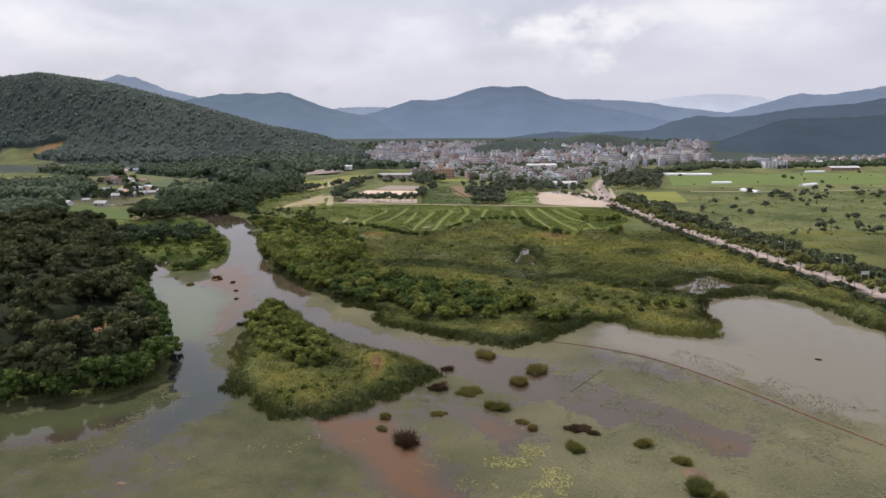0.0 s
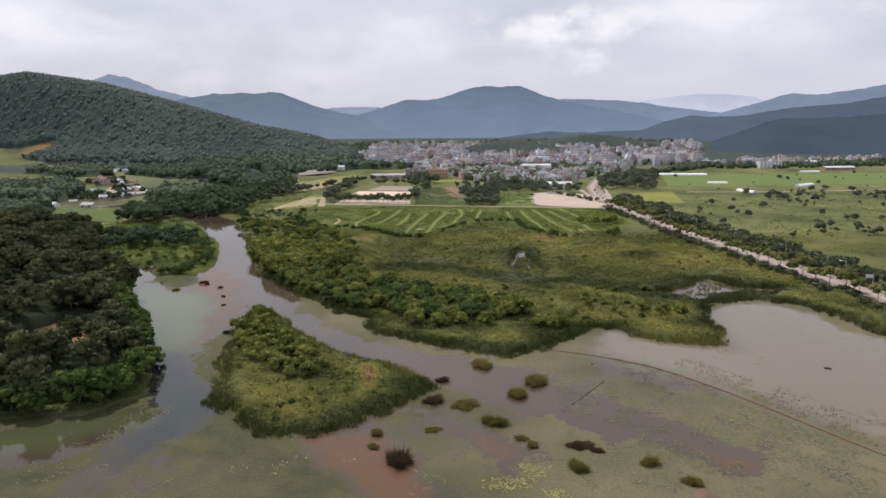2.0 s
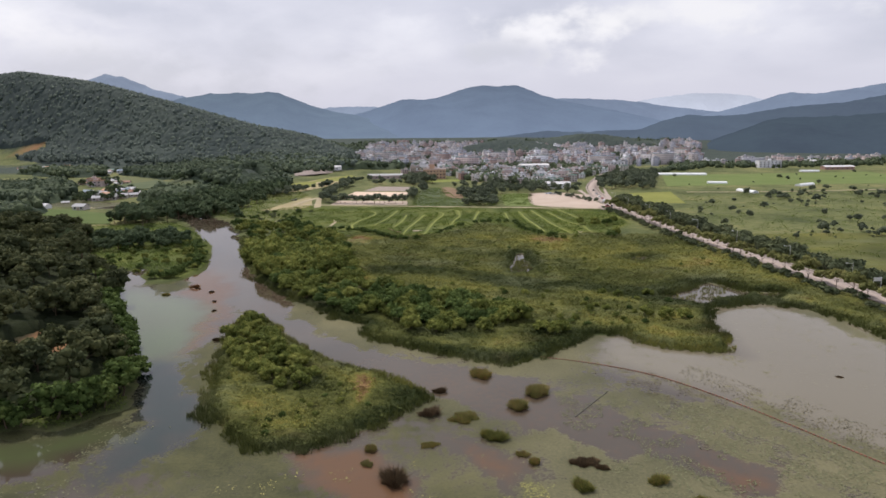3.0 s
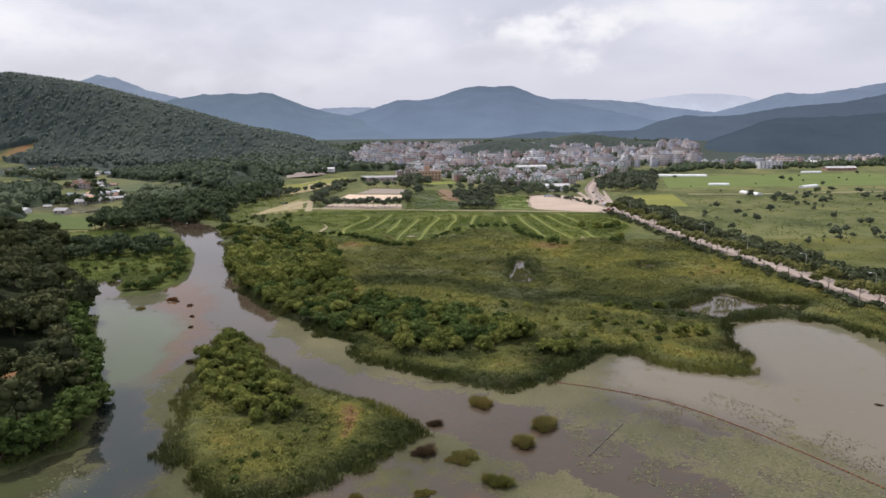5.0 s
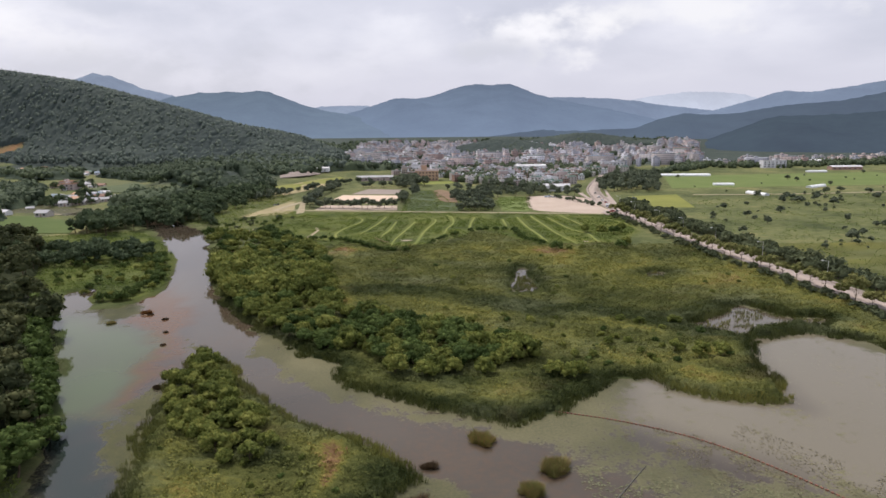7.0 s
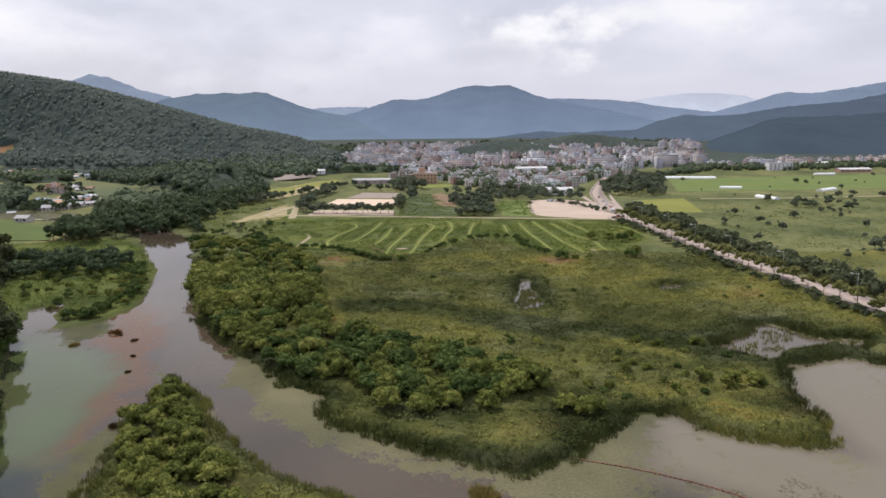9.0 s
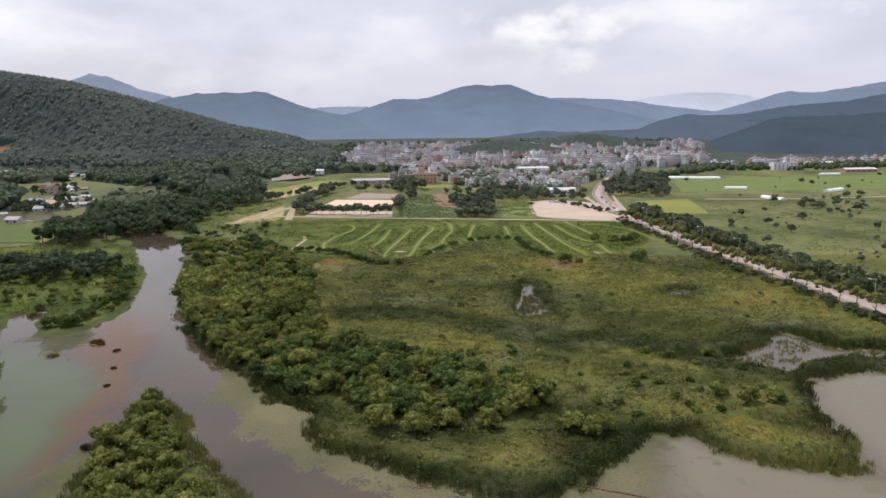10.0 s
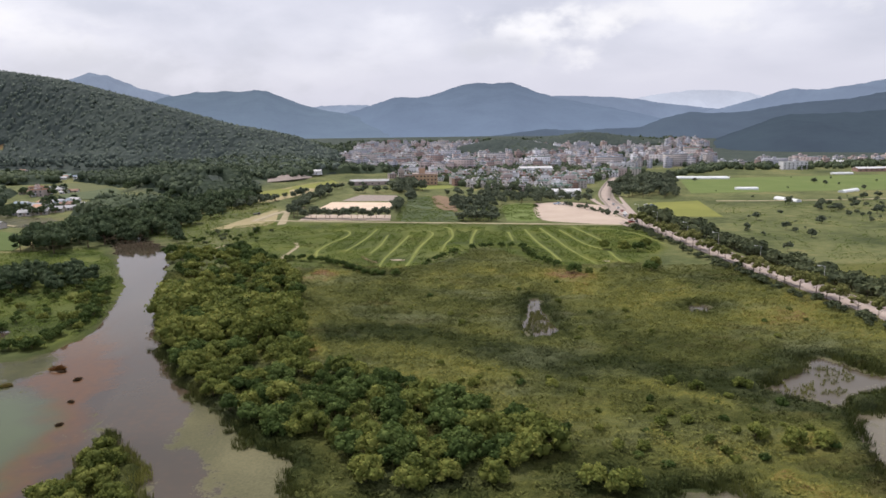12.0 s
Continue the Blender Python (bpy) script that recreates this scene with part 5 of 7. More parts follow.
for x, y in along([(-181, 614), (-151, 690), (-126, 764), (-94, 813)], 9, 0, 25, 4) + along([(68, 650), (94, 657), (118, 640)], 9, 0, 26, 1):
    distant.stand(x, y, random.uniform(0.9, 1.4))


# ---------------------------------------------------------------- woods, reeds and weeds in quantity
def wood_stuff(name, places, size, mat, label, seed, leaves=22, rise=0.55):
    """A wood of many crowns in one mesh: each a lumpy core with leaf sprays on it."""
    r = np.random.default_rng(seed)
    iv, jf = ico()
    n = len(places)
    s = size * r.uniform(0.7, 1.35, n)
    p = np.asarray(places, float)
    p[:, 2] += s * rise
    core = iv[None] * s[:, None, None] * r.uniform(0.62, 1.0, (n, len(iv), 1)) * np.array([0.92, 0.92, 1.05]) + p[:, None]
    ct = (jf[None] + (np.arange(n) * len(iv))[:, None, None]).reshape(-1, 3)
    u = unit(r.normal(0, 1, (n, leaves, 3)))
    u[..., 2] = np.abs(u[..., 2])
    c = (p[:, None] + u * s[:, None, None] * r.uniform(0.85, 1.1, (n, leaves, 1))).reshape(-1, 3)
    lc, lf = leaf_cards(r, c, u.reshape(-1, 3), size * 0.42)
    off = n * len(iv)
    tri = np.concatenate([ct, lf[:, :3] + off, lf[:, [0, 2, 3]] + off])
    me = raw_mesh(name, np.concatenate([core.reshape(-1, 3), lc]), tri)
    me.materials.append(mat)
    return tagged(new(name, me), label, "wood", kind="stuff")


def canopy_stuff(name, box, step, inside_fun, top_fun, tone_fun, mat, label, category="wood", floor=-0.4):
    """A leafy top surface over part of the plan, that falls to the ground at its edge. box: xlo, xhi, ylo, yhi."""
    xs, ys = np.arange(box[0], box[1], step), np.arange(box[2], box[3], step)
    X, Y = np.meshgrid(xs, ys)
    r = np.random.default_rng(len(label))
    X, Y = X + r.uniform(-0.3, 0.3, X.shape) * step, Y + r.uniform(-0.3, 0.3, Y.shape) * step
    G = height(X, Y)
    M = inside_fun(X, Y, G)
    Z = np.where(M, G + top_fun(X, Y), G + floor)
    n, m = len(xs), len(ys)
    idx = np.arange(n * m).reshape(m, n)
    a, b, c, d = idx[:-1, :-1], idx[:-1, 1:], idx[1:, 1:], idx[1:, :-1]
    any_in = M[:-1, :-1] | M[:-1, 1:] | M[1:, 1:] | M[1:, :-1]
    f = np.stack([a[any_in], b[any_in], c[any_in], d[any_in]], -1)
    used = np.unique(f)
    back = np.zeros(n * m, int)
    back[used] = np.arange(len(used))
    co = np.stack([X, Y, Z], -1).reshape(-1, 3)[used]
    me = raw_mesh(name, co, back[f])
    at = me.attributes.new("tone", "FLOAT", "POINT")
    at.data.foreach_set("value", tone_fun(X, Y).ravel()[used].astype(np.float32))
    me.materials.append(mat)
    return tagged(new(name, me), label, category, kind="stuff")


def domes(x, y, cell, seed):
    """Crowns side by side: height of the nearest crown's dome (0 to 1), and that crown's own chance."""
    ix, iy = np.floor(x / cell), np.floor(y / cell)
    best, own = np.full(x.shape, 9.0), np.zeros(x.shape)
    for dx in (-1, 0, 1):
        for dy in (-1, 0, 1):
            jx, jy = ix + dx, iy + dy
            px, py = (jx + 0.15 + 0.7 * lattice(jx, jy, seed)) * cell, (jy + 0.15 + 0.7 * lattice(jx, jy, seed + 9)) * cell
            d = np.hypot(x - px, y - py) / (cell * (0.55 + 0.35 * lattice(jx, jy, seed + 5)))
            own = np.where(d < best, lattice(jx, jy, seed + 3), own)
            best = np.minimum(best, d)
    return np.sqrt(np.clip(1.05 - best * best, 0.0, 1)), own


def forest_places(count, seed, xlo, xhi, ylo, yhi, test):
    r = np.random.default_rng(seed)
    x, y = r.uniform(xlo, xhi, count), r.uniform(ylo, yhi, count)
    z = height(x, y)
    ok = test(x, y, z)
    return np.c_[x, y, z][ok]


def on_hill(x, y, z):
    crest = 1100 + np.clip(-x - 130, 0, 3000) * 0.42
    return (z > 5) & (y < crest + 120) & (x / y > -0.95) & ~inside(x, y, HILL_FIELD)


def crown_top(cell, tall, seed):
    def top(x, y):
        dome, own = domes(x, y, cell, seed)
        return tall * (0.04 + 0.26 * own + 0.7 * dome) + 1.6 * patchy(x, y, 3.4, seed + 11, 2)
    return top


def crown_tone(cell, seed):
    def tone(x, y):
        dome, own = domes(x, y, cell, seed)
        return np.clip(0.30 + 0.30 * own + 1.5 * (patchy(x, y, 130, seed + 2, 4) - 0.5) + 0.5 * (patchy(x, y, 30, seed + 4) - 0.5), 0, 1)
    return tone


# sheet coloured darker than hill_trees: shade of the gaps between crowns is painted in
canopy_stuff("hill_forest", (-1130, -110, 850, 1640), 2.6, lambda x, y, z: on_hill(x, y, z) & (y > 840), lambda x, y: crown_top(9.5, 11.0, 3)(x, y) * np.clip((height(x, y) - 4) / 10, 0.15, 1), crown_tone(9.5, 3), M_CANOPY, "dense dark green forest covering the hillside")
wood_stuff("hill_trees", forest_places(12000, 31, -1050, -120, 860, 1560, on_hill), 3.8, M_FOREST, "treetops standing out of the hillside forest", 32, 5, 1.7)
# leafy sheet added to close the gaps between pines with painted shade
canopy_stuff("wood_undergrowth", (-330, -84, 148, 445), 1.8, lambda x, y, z: (depth_in(x, y, WOOD) > 1.5) & (np.maximum(np.maximum(bare(x, y), bare(x, y + 5)), bare(x, y + 10)) < 0.05), crown_top(4.0, 3.4, 17), crown_tone(5.5, 17), M_UNDER_SHADE, "dark leafy undergrowth beneath the lakeside pines", "undergrowth")
BULGE_FIELD = [(-290, 863), (-238, 800), (-214, 745), (-228, 748), (-262, 790)]
GROVES = [[(-467, 923), (-359, 823), (-262, 723), (-197, 667), (-184, 722), (-224, 840), (-170, 913), (-119, 959), (-71, 1027), (-142, 1067), (-413, 1045)],
          [(-543, 701), (-487, 588), (-372, 572), (-353, 617), (-407, 698), (-444, 779)], [(-395, 447), (-318, 453), (-322, 533), (-391, 526), (-488, 571), (-539, 516)],
          [(-293, 605), (-250, 573), (-234, 592), (-238, 663), (-291, 658)], [(-640, 960), (-520, 880), (-470, 900), (-540, 990)]]
for k, g in enumerate(GROVES):
    xs, ys = [p[0] for p in g], [p[1] for p in g]
    canopy_stuff("grove", (min(xs), max(xs), min(ys), max(ys)), 2.2, lambda x, y, z: (depth_in(x, y, g) + 26 * (patchy(x, y, 34, 83) - 0.4) > 2) & ~inside(x, y, BULGE_FIELD), lambda x, y: crown_top(9.0, 10.0, 41 + k)(x, y) * np.clip(depth_in(x, y, g) / 16 + 0.3, 0.15, 1), crown_tone(9.0, 41 + k), M_GROVETOP, "dense dark green grove at the hill's foot")
    pl = forest_places(int((max(xs) - min(xs)) * (max(ys) - min(ys)) / 60), 70 + k, min(xs), max(xs), min(ys), max(ys), lambda x, y, z: (depth_in(x, y, g) + 26 * (patchy(x, y, 34, 83) - 0.4) > 2) & ~inside(x, y, BULGE_FIELD))
    wood_stuff("grove_trees", pl, 4.4, M_GROVE, "leafy treetops rising out of the grove", 90 + k, 9, 1.3)


def tuft_stuff(name, x, y, tall, tone, blades, wide, mat, label, seed, lean=0.35, z=None):
    """Tufts of reed or grass in one mesh; tall and tone for each tuft."""
    r = np.random.default_rng(seed)
    n = len(x)
    z = height(x, y) if z is None else z
    ang = r.uniform(0, 2 * np.pi, (n, blades))
    rad = r.uniform(0.05, 0.6, (n, blades))
    bx, by = x[:, None] + np.cos(ang) * rad, y[:, None] + np.sin(ang) * rad
    turn = r.uniform(0, np.pi, (n, blades))
    w = wide * r.uniform(0.6, 1.4, (n, blades))
    dx, dy = np.cos(turn) * w / 2, np.sin(turn) * w / 2
    h = tall[:, None] * r.uniform(0.65, 1.15, (n, blades))
    tx, ty = bx + np.cos(ang) * h * lean * r.uniform(0.2, 1, (n, blades)), by + np.sin(ang) * h * lean * r.uniform(0.2, 1, (n, blades))
    z0 = np.repeat(z[:, None], blades, 1) - 0.1
    low1, low2 = np.stack([bx - dx, by - dy, z0], -1), np.stack([bx + dx, by + dy, z0], -1)
    tip = np.stack([tx, ty, z0 + h], -1)
    co = np.stack([low1, low2, tip], 2).reshape(-1, 3)
    me = raw_mesh(name, co, np.arange(len(co)).reshape(-1, 3))
    a = me.attributes.new("tone", "FLOAT", "POINT")
    a.data.foreach_set("value", np.repeat(tone, blades * 3).astype(np.float32))
    me.materials.append(mat)
    return tagged(new(name, me), label, "reeds", kind="stuff")


def reed_field(count, seed, xlo, xhi, ylo, yhi):
    r = np.random.default_rng(seed)
    x, y = r.uniform(xlo, xhi, count), r.uniform(ylo, yhi, count)
    d = land_depth(x, y)
    gap, _ = line_gap(x, y, ROAD)
    ok = (d > 0.6) & (gap > 9) & (inside(x, y, MARSH) | inside(x, y, ISLAND)) & (y < 400 + 15 * patchy(x, y, 20, 3) + 44 * np.exp(-(((x - 18) / 18) ** 2)))
    return x[ok], y[ok], d[ok]


def reed_tone(x, y, d, seed):
    return np.clip(ground_tone(x, y) + np.random.default_rng(seed).normal(0, 0.05, len(x)), 0.02, 1)


def mound_stuff(name, x, y, tone, size, leaves, mat, label, seed, lift=0.0):
    """Low leafy growth: domes of leaves in one mesh."""
    r = np.random.default_rng(seed)
    n = len(x)
    s = size * r.uniform(0.6, 1.4, n)
    u = unit(r.normal(0, 1, (n, leaves, 3)))
    u[..., 2] = np.abs(u[..., 2]) * 0.9 + 0.1
    c = np.stack([x, y, height(x, y) + 0.1 + lift], -1)[:, None] + u * s[:, None, None] * np.array([1.1, 1.1, 0.85])
    co, f = leaf_cards(r, c.reshape(-1, 3), u.reshape(-1, 3) * 0.5 + np.array([0, 0, 0.8]), size * 0.32, 0.8, 3.0)
    me = raw_mesh(name, co, f)
    a = me.attributes.new("tone", "FLOAT", "POINT")
    a.data.foreach_set("value", np.repeat(tone, leaves * 4).astype(np.float32))
    me.materials.append(mat)
    return tagged(new(name, me), label, "marsh plants", kind="stuff")


def reed_height(x, y):
    d = land_depth(x, y)
    rim = np.clip(1 - (d - 1) / 7, 0, 1)
    h = 0.55 + 0.9 * patchy(x, y, 17, 71) + 0.55 * rim + 0.5 * soft_line(x, y, DITCH, 6, 6)
    return 1.05 * np.clip((d - 0.1) / 2.6, 0.22, 1) * h * (0.12 + 1.7 * patchy(x, y, 2.4, 73, 2) ** 1.5) * np.clip(0.3 + 1.1 * patchy(x, y, 7, 79), 0.35, 1.2)


def reed_here(x, y, z):
    gap, _ = line_gap(x, y, ROAD)
    return (land_depth(x, y) > 0.5) & (gap > 10) & (inside(x, y, MARSH) | inside(x, y, ISLAND)) & (y < 396 + 22 * patchy(x, y, 20, 3) + 44 * np.exp(-(((x - 18) / 18) ** 2)))


canopy_stuff("reed_bed", (-135, 150, 138, 462), 1.0, reed_here, reed_height, ground_tone, M_REEDTOP, "green and straw-coloured reeds covering the marsh", "reeds")
rx, ry, rd = reed_field(80000, 41, -180, 150, 138, 455)
rim = np.clip(1 - (rd - 1) / 5, 0, 1)
keep = np.random.default_rng(5).uniform(0, 1, len(rx)) < 0.25 + 0.5 * patchy(rx, ry, 9, 87) + 0.5 * rim
rx, ry, rd, rim = rx[keep], ry[keep], rd[keep], rim[keep]
top = reed_height(rx, ry)
tuft_stuff("reed_blades", rx, ry, 0.55 + 0.6 * patchy(rx, ry, 12, 89) + 0.9 * rim, reed_tone(rx, ry, rd, 42), 4, 0.26, M_REED, "tall reed blades standing out of the marsh", 43, 0.5, height(rx, ry) + top * 0.6)
fr = np.random.default_rng(61)
fx, fy = fr.uniform(-100, 150, 260000), fr.uniform(138, 300, 260000)
fd = land_depth(fx, fy)
ok = (fd > -1.6 - 2.2 * (patchy(fx, fy, 6, 63) - 0.5)) & (fd < 2.2) & (depth_in(fx, fy, BANK) < -4) & (line_gap(fx, fy, ROAD)[0] > 9) & (patchy(fx, fy, 3.2, 65) > 0.36) & (fr.uniform(0, 1, len(fx)) < 0.42)
fx, fy, fd = fx[ok], fy[ok], fd[ok]
tuft_stuff("shore_reeds", fx, fy, 0.9 + 1.3 * patchy(fx, fy, 8, 67), np.clip(0.20 + 0.5 * (patchy(fx, fy, 20, 68) - 0.5) + 0.45 * soft_in(fx, fy, TONGUE, 6) + 0.36 * soft_in(fx, fy, ISLAND_SEDGE, 4), 0.04, 0.8), 6, 0.17, M_REED, "tall dark green reeds standing along the shore", 69, 0.28, np.maximum(height(fx, fy), -0.1))
cx, cy, cd = reed_field(26000, 47, -180, 150, 138, 450)
ok = patchy(cx, cy, 3.6, 78) * 0.7 + patchy(cx, cy, 24, 80) * 0.3 > 0.52
mound_stuff("marsh_clumps", cx[ok], cy[ok], np.clip(reed_tone(cx, cy, cd, 48)[ok] + 0.06, 0.05, 1), 1.0, 9, M_REED, "rounded clumps of tall marsh grass", 49, reed_height(cx[ok], cy[ok]) * 0.6)
for pool, seed in ((POOL, 251), (SLIT, 253), (SMALL_POOL, 255)):
    spots = np.array(scatter(pool, 240, 0.6, seed))
    spots = spots[patchy(spots[:, 0], spots[:, 1], 5, seed) > 0.54]
    tuft_stuff("pool_reeds", spots[:, 0], spots[:, 1], np.full(len(spots), 1.1), np.clip(0.45 + 0.5 * (patchy(spots[:, 0], spots[:, 1], 9, seed + 1) - 0.4), 0.1, 0.85), 8, 0.22, M_REED, "thin reeds standing in a marsh pool", seed, 0.35, np.zeros(len(spots)))
mx, my, md = reed_field(80000, 44, -180, 150, 138, 455)
ok = patchy(mx, my, 5, 75) > 0.46
mound_stuff("marsh_plants", mx[ok], my[ok], reed_tone(mx, my, md, 45)[ok] - 0.02, 0.75, 5, M_REED, "low leafy marsh plants in mottled green", 46, reed_height(mx[ok], my[ok]) * 0.7)


def meadow_plants(name, pts, count, size, tone, seed, label, keep=0.45, clear=()):
    """Coarse growth on a meadow, kept off the paths."""
    r = np.random.default_rng(seed)
    xs, ys = [p[0] for p in pts], [p[1] for p in pts]
    x, y = r.uniform(min(xs), max(xs), count), r.uniform(min(ys), max(ys), count)
    ok = inside(x, y, pts) & (patchy(x, y, 9, seed) > keep) & (land_depth(x, y) > 0.8)
    gap, _ = line_gap(x, y, ROAD)
    ok &= gap > 9
    for line in clear:
        g, _ = line_gap(x, y, line)
        ok &= g > 2.0
    x, y = x[ok], y[ok]
    t = np.clip(tone + 0.3 * (patchy(x, y, 25, seed + 1) - 0.5) + r.normal(0, 0.06, len(x)), 0.02, 1)
    mound_stuff(name, x, y, t, size, 4, M_LUSH, label, seed + 2)


meadow_plants("garden_plants", [(-112, 545), (-20, 545), (120, 520), (112, 450), (80, 400), (30, 408), (20, 455), (-20, 400), (-70, 410), (-110, 440)], 26000, 0.75, 0.38, 201, "rows of low green plants in the garden beds", 0.42, MAZE)
meadow_plants("bank_plants", [(-240, 330), (-150, 296), (-120, 300), (-122, 350), (-160, 420), (-200, 470), (-280, 440)], 16000, 0.8, 0.36, 211, "rough green grass and weeds on the river bank", 0.36)
meadow_plants("field_plants", [(-196, 505), (-150, 470), (-118, 462), (-112, 540), (-122, 560), (-150, 530), (-140, 640), (-165, 690), (-185, 610)], 9000, 0.8, 0.46, 271, "coarse grass and weeds on the field by the river", 0.36)
meadow_plants("plain_plants", [(160, 300), (175, 520), (210, 640), (470, 660), (420, 470), (300, 330)], 16000, 0.8, 0.34, 221, "rough grass tussocks on the green plain", 0.52)
meadow_plants("shore_plants", [(-190, 124), (-114, 146), (-88, 152), (-76, 165), (-84, 172), (-114, 160), (-180, 152)], 7000, 0.6, 0.42, 231, "green grass and weeds along the shore below the wood", 0.3)
rows = [along(p, 2.1, off, 240 + k, 0.8) for k, p in enumerate(MAZE) for off in (-4.2, 3.8)]
rows = np.array([q for r in rows for q in r])
mound_stuff("bed_rows", rows[:, 0], rows[:, 1], np.clip(0.32 + 0.4 * (patchy(rows[:, 0], rows[:, 1], 8, 245) - 0.5), 0.02, 1), 0.9, 6, M_LUSH, "dark green rows of plants along the garden paths", 246)
meadow_plants("crop_plants", [(-38, 553), (8, 552), (62, 555), (70, 640), (44, 637), (2, 608), (-16, 706), (-38, 706)], 12000, 0.7, 0.34, 261, "dark green crop rows on the small fields", 0.38)


# ---------------------------------------------------------------- town
WALLS = [plain("wall_" + n, c, 0.85, 0, 0.6, 0.15) for n, c in (("grey", (0.40, 0.40, 0.43)), ("cream", (0.50, 0.46, 0.44)), ("pink", (0.45, 0.37, 0.355)), ("white", (0.68, 0.68, 0.72)), ("brick", (0.34, 0.22, 0.185)), ("tan", (0.41, 0.35, 0.31)))]
ROOFS = [plain("roof_" + n, c, 0.8, 0, 0.6, 0.15) for n, c in (("grey", (0.34, 0.34, 0.36)), ("pale", (0.50, 0.50, 0.52)), ("green", (0.20, 0.30, 0.26)), ("blue", (0.22, 0.27, 0.34)), ("rust", (0.28, 0.17, 0.13)), ("orange", (0.42, 0.25, 0.17)))]
M_PANE, _nt, _b = shade("window_glass", 0.12, 0.5)
_b.inputs["Base Color"].default_value = (0.045, 0.055, 0.065, 1)
M_SHEET = plain("plastic_sheet", (0.68, 0.70, 0.72), 0.5, 0, 1.0, 0.12)
M_STEEL = plain("painted_steel", (0.62, 0.63, 0.64), 0.4, 0.3, 2.0, 0.1)
M_RED = plain("red_float", (0.17, 0.07, 0.045), 0.6, 0, 3.0, 0.25)
M_ROPE = plain("dark_rope", (0.12, 0.09, 0.07), 0.9, 0, 3.0)


def box_mesh(name, w, d, h, z0=0.0, bevel=0.0, taper=1.0):
    bm = bmesh.new()
    bmesh.ops.create_cube(bm, size=1)
    for v in bm.verts:
        t = taper if v.co.z > 0 else 1.0
        v.co = (v.co.x * w * t, v.co.y * d * t, z0 + (v.co.z + 0.5) * h)
    if bevel:
        bmesh.ops.bevel(bm, geom=bm.edges[:], offset=bevel, segments=1, affect="EDGES")
    me = bpy.data.meshes.new(name)
    bm.to_mesh(me)
    bm.free()
    return me


def flat_roof_mesh(name, w, d, z, rim=0.9):
    """A roof deck with a parapet round it."""
    bm = bmesh.new()
    o, n = [], []
    for sx, sy in ((-1, -1), (1, -1), (1, 1), (-1, 1)):
        o.append((sx * (w / 2 + 0.15), sy * (d / 2 + 0.15)))
        n.append((sx * (w / 2 - 0.25), sy * (d / 2 - 0.25)))
    rings = [[bm.verts.new((x, y, zz)) for x, y in c] for c, zz in ((o, z), (o, z + rim), (n, z + rim), (n, z + 0.2))]
    for a, b in zip(rings, rings[1:]):
        for k in range(4):
            bm.faces.new((a[k - 1], a[k], b[k], b[k - 1]))
    bm.faces.new(rings[-1])
    me = bpy.data.meshes.new(name)
    bm.to_mesh(me)
    bm.free()
    return me


def gable_mesh(name, w, d, z, rise, eave=0.5):
    """A pitched roof with thick eaves, its ridge along x."""
    bm = bmesh.new()
    x, y = w / 2 + eave, d / 2 + eave
    prof = [(-y, z - 0.15), (0, z + rise), (y, z - 0.15), (y, z - 0.4), (0, z + rise - 0.3), (-y, z - 0.4)]
    ends = [[bm.verts.new((s * x, py, pz)) for py, pz in prof] for s in (-1, 1)]
    for k in range(6):
        bm.faces.new((ends[0][k - 1], ends[0][k], ends[1][k], ends[1][k - 1]))
    for e in ends:
        bm.faces.new((e[0], e[1], e[4], e[5]))
        bm.faces.new((e[1], e[2], e[3], e[4]))
    bmesh.ops.recalc_face_normals(bm, faces=bm.faces)
    me = bpy.data.meshes.new(name)
    bm.to_mesh(me)
    bm.free()
    return me


def gable_wall_mesh(name, w, d, h, rise):
    """Walls that rise to gables at both ends."""
    bm = bmesh.new()
    prof = [(-d / 2, -0.3), (-d / 2, h), (0, h + rise), (d / 2, h), (d / 2, -0.3)]
    ends = [[bm.verts.new((s * w / 2, y, z)) for y, z in prof] for s in (-1, 1)]
    for k in range(5):
        bm.faces.new((ends[0][k - 1], ends[0][k], ends[1][k], ends[1][k - 1]))
    for e in ends:
        bm.faces.new(e)
    bmesh.ops.recalc_face_normals(bm, faces=bm.faces)
    me = bpy.data.meshes.new(name)
    bm.to_mesh(me)
    bm.free()
    return me


PANE = box_mesh("window_pane", 1.7, 0.12, 1.45)
PANE.materials.append(M_PANE)


def add_windows(root, w, d, storeys, per, side=True, z0=1.1, lift=3.0):
    for s in range(storeys):
        for k in range(per):
            x = (k + 0.5) / per * w - w / 2
            part("window", PANE, None, root, at=pose(x, -d / 2 - 0.02, z0 + s * lift))
        if side:
            for sx in (-1, 1):
                part("window", PANE, None, root, at=pose(sx * (w / 2 + 0.02), 0, z0 + s * lift, 0, 0, 90))


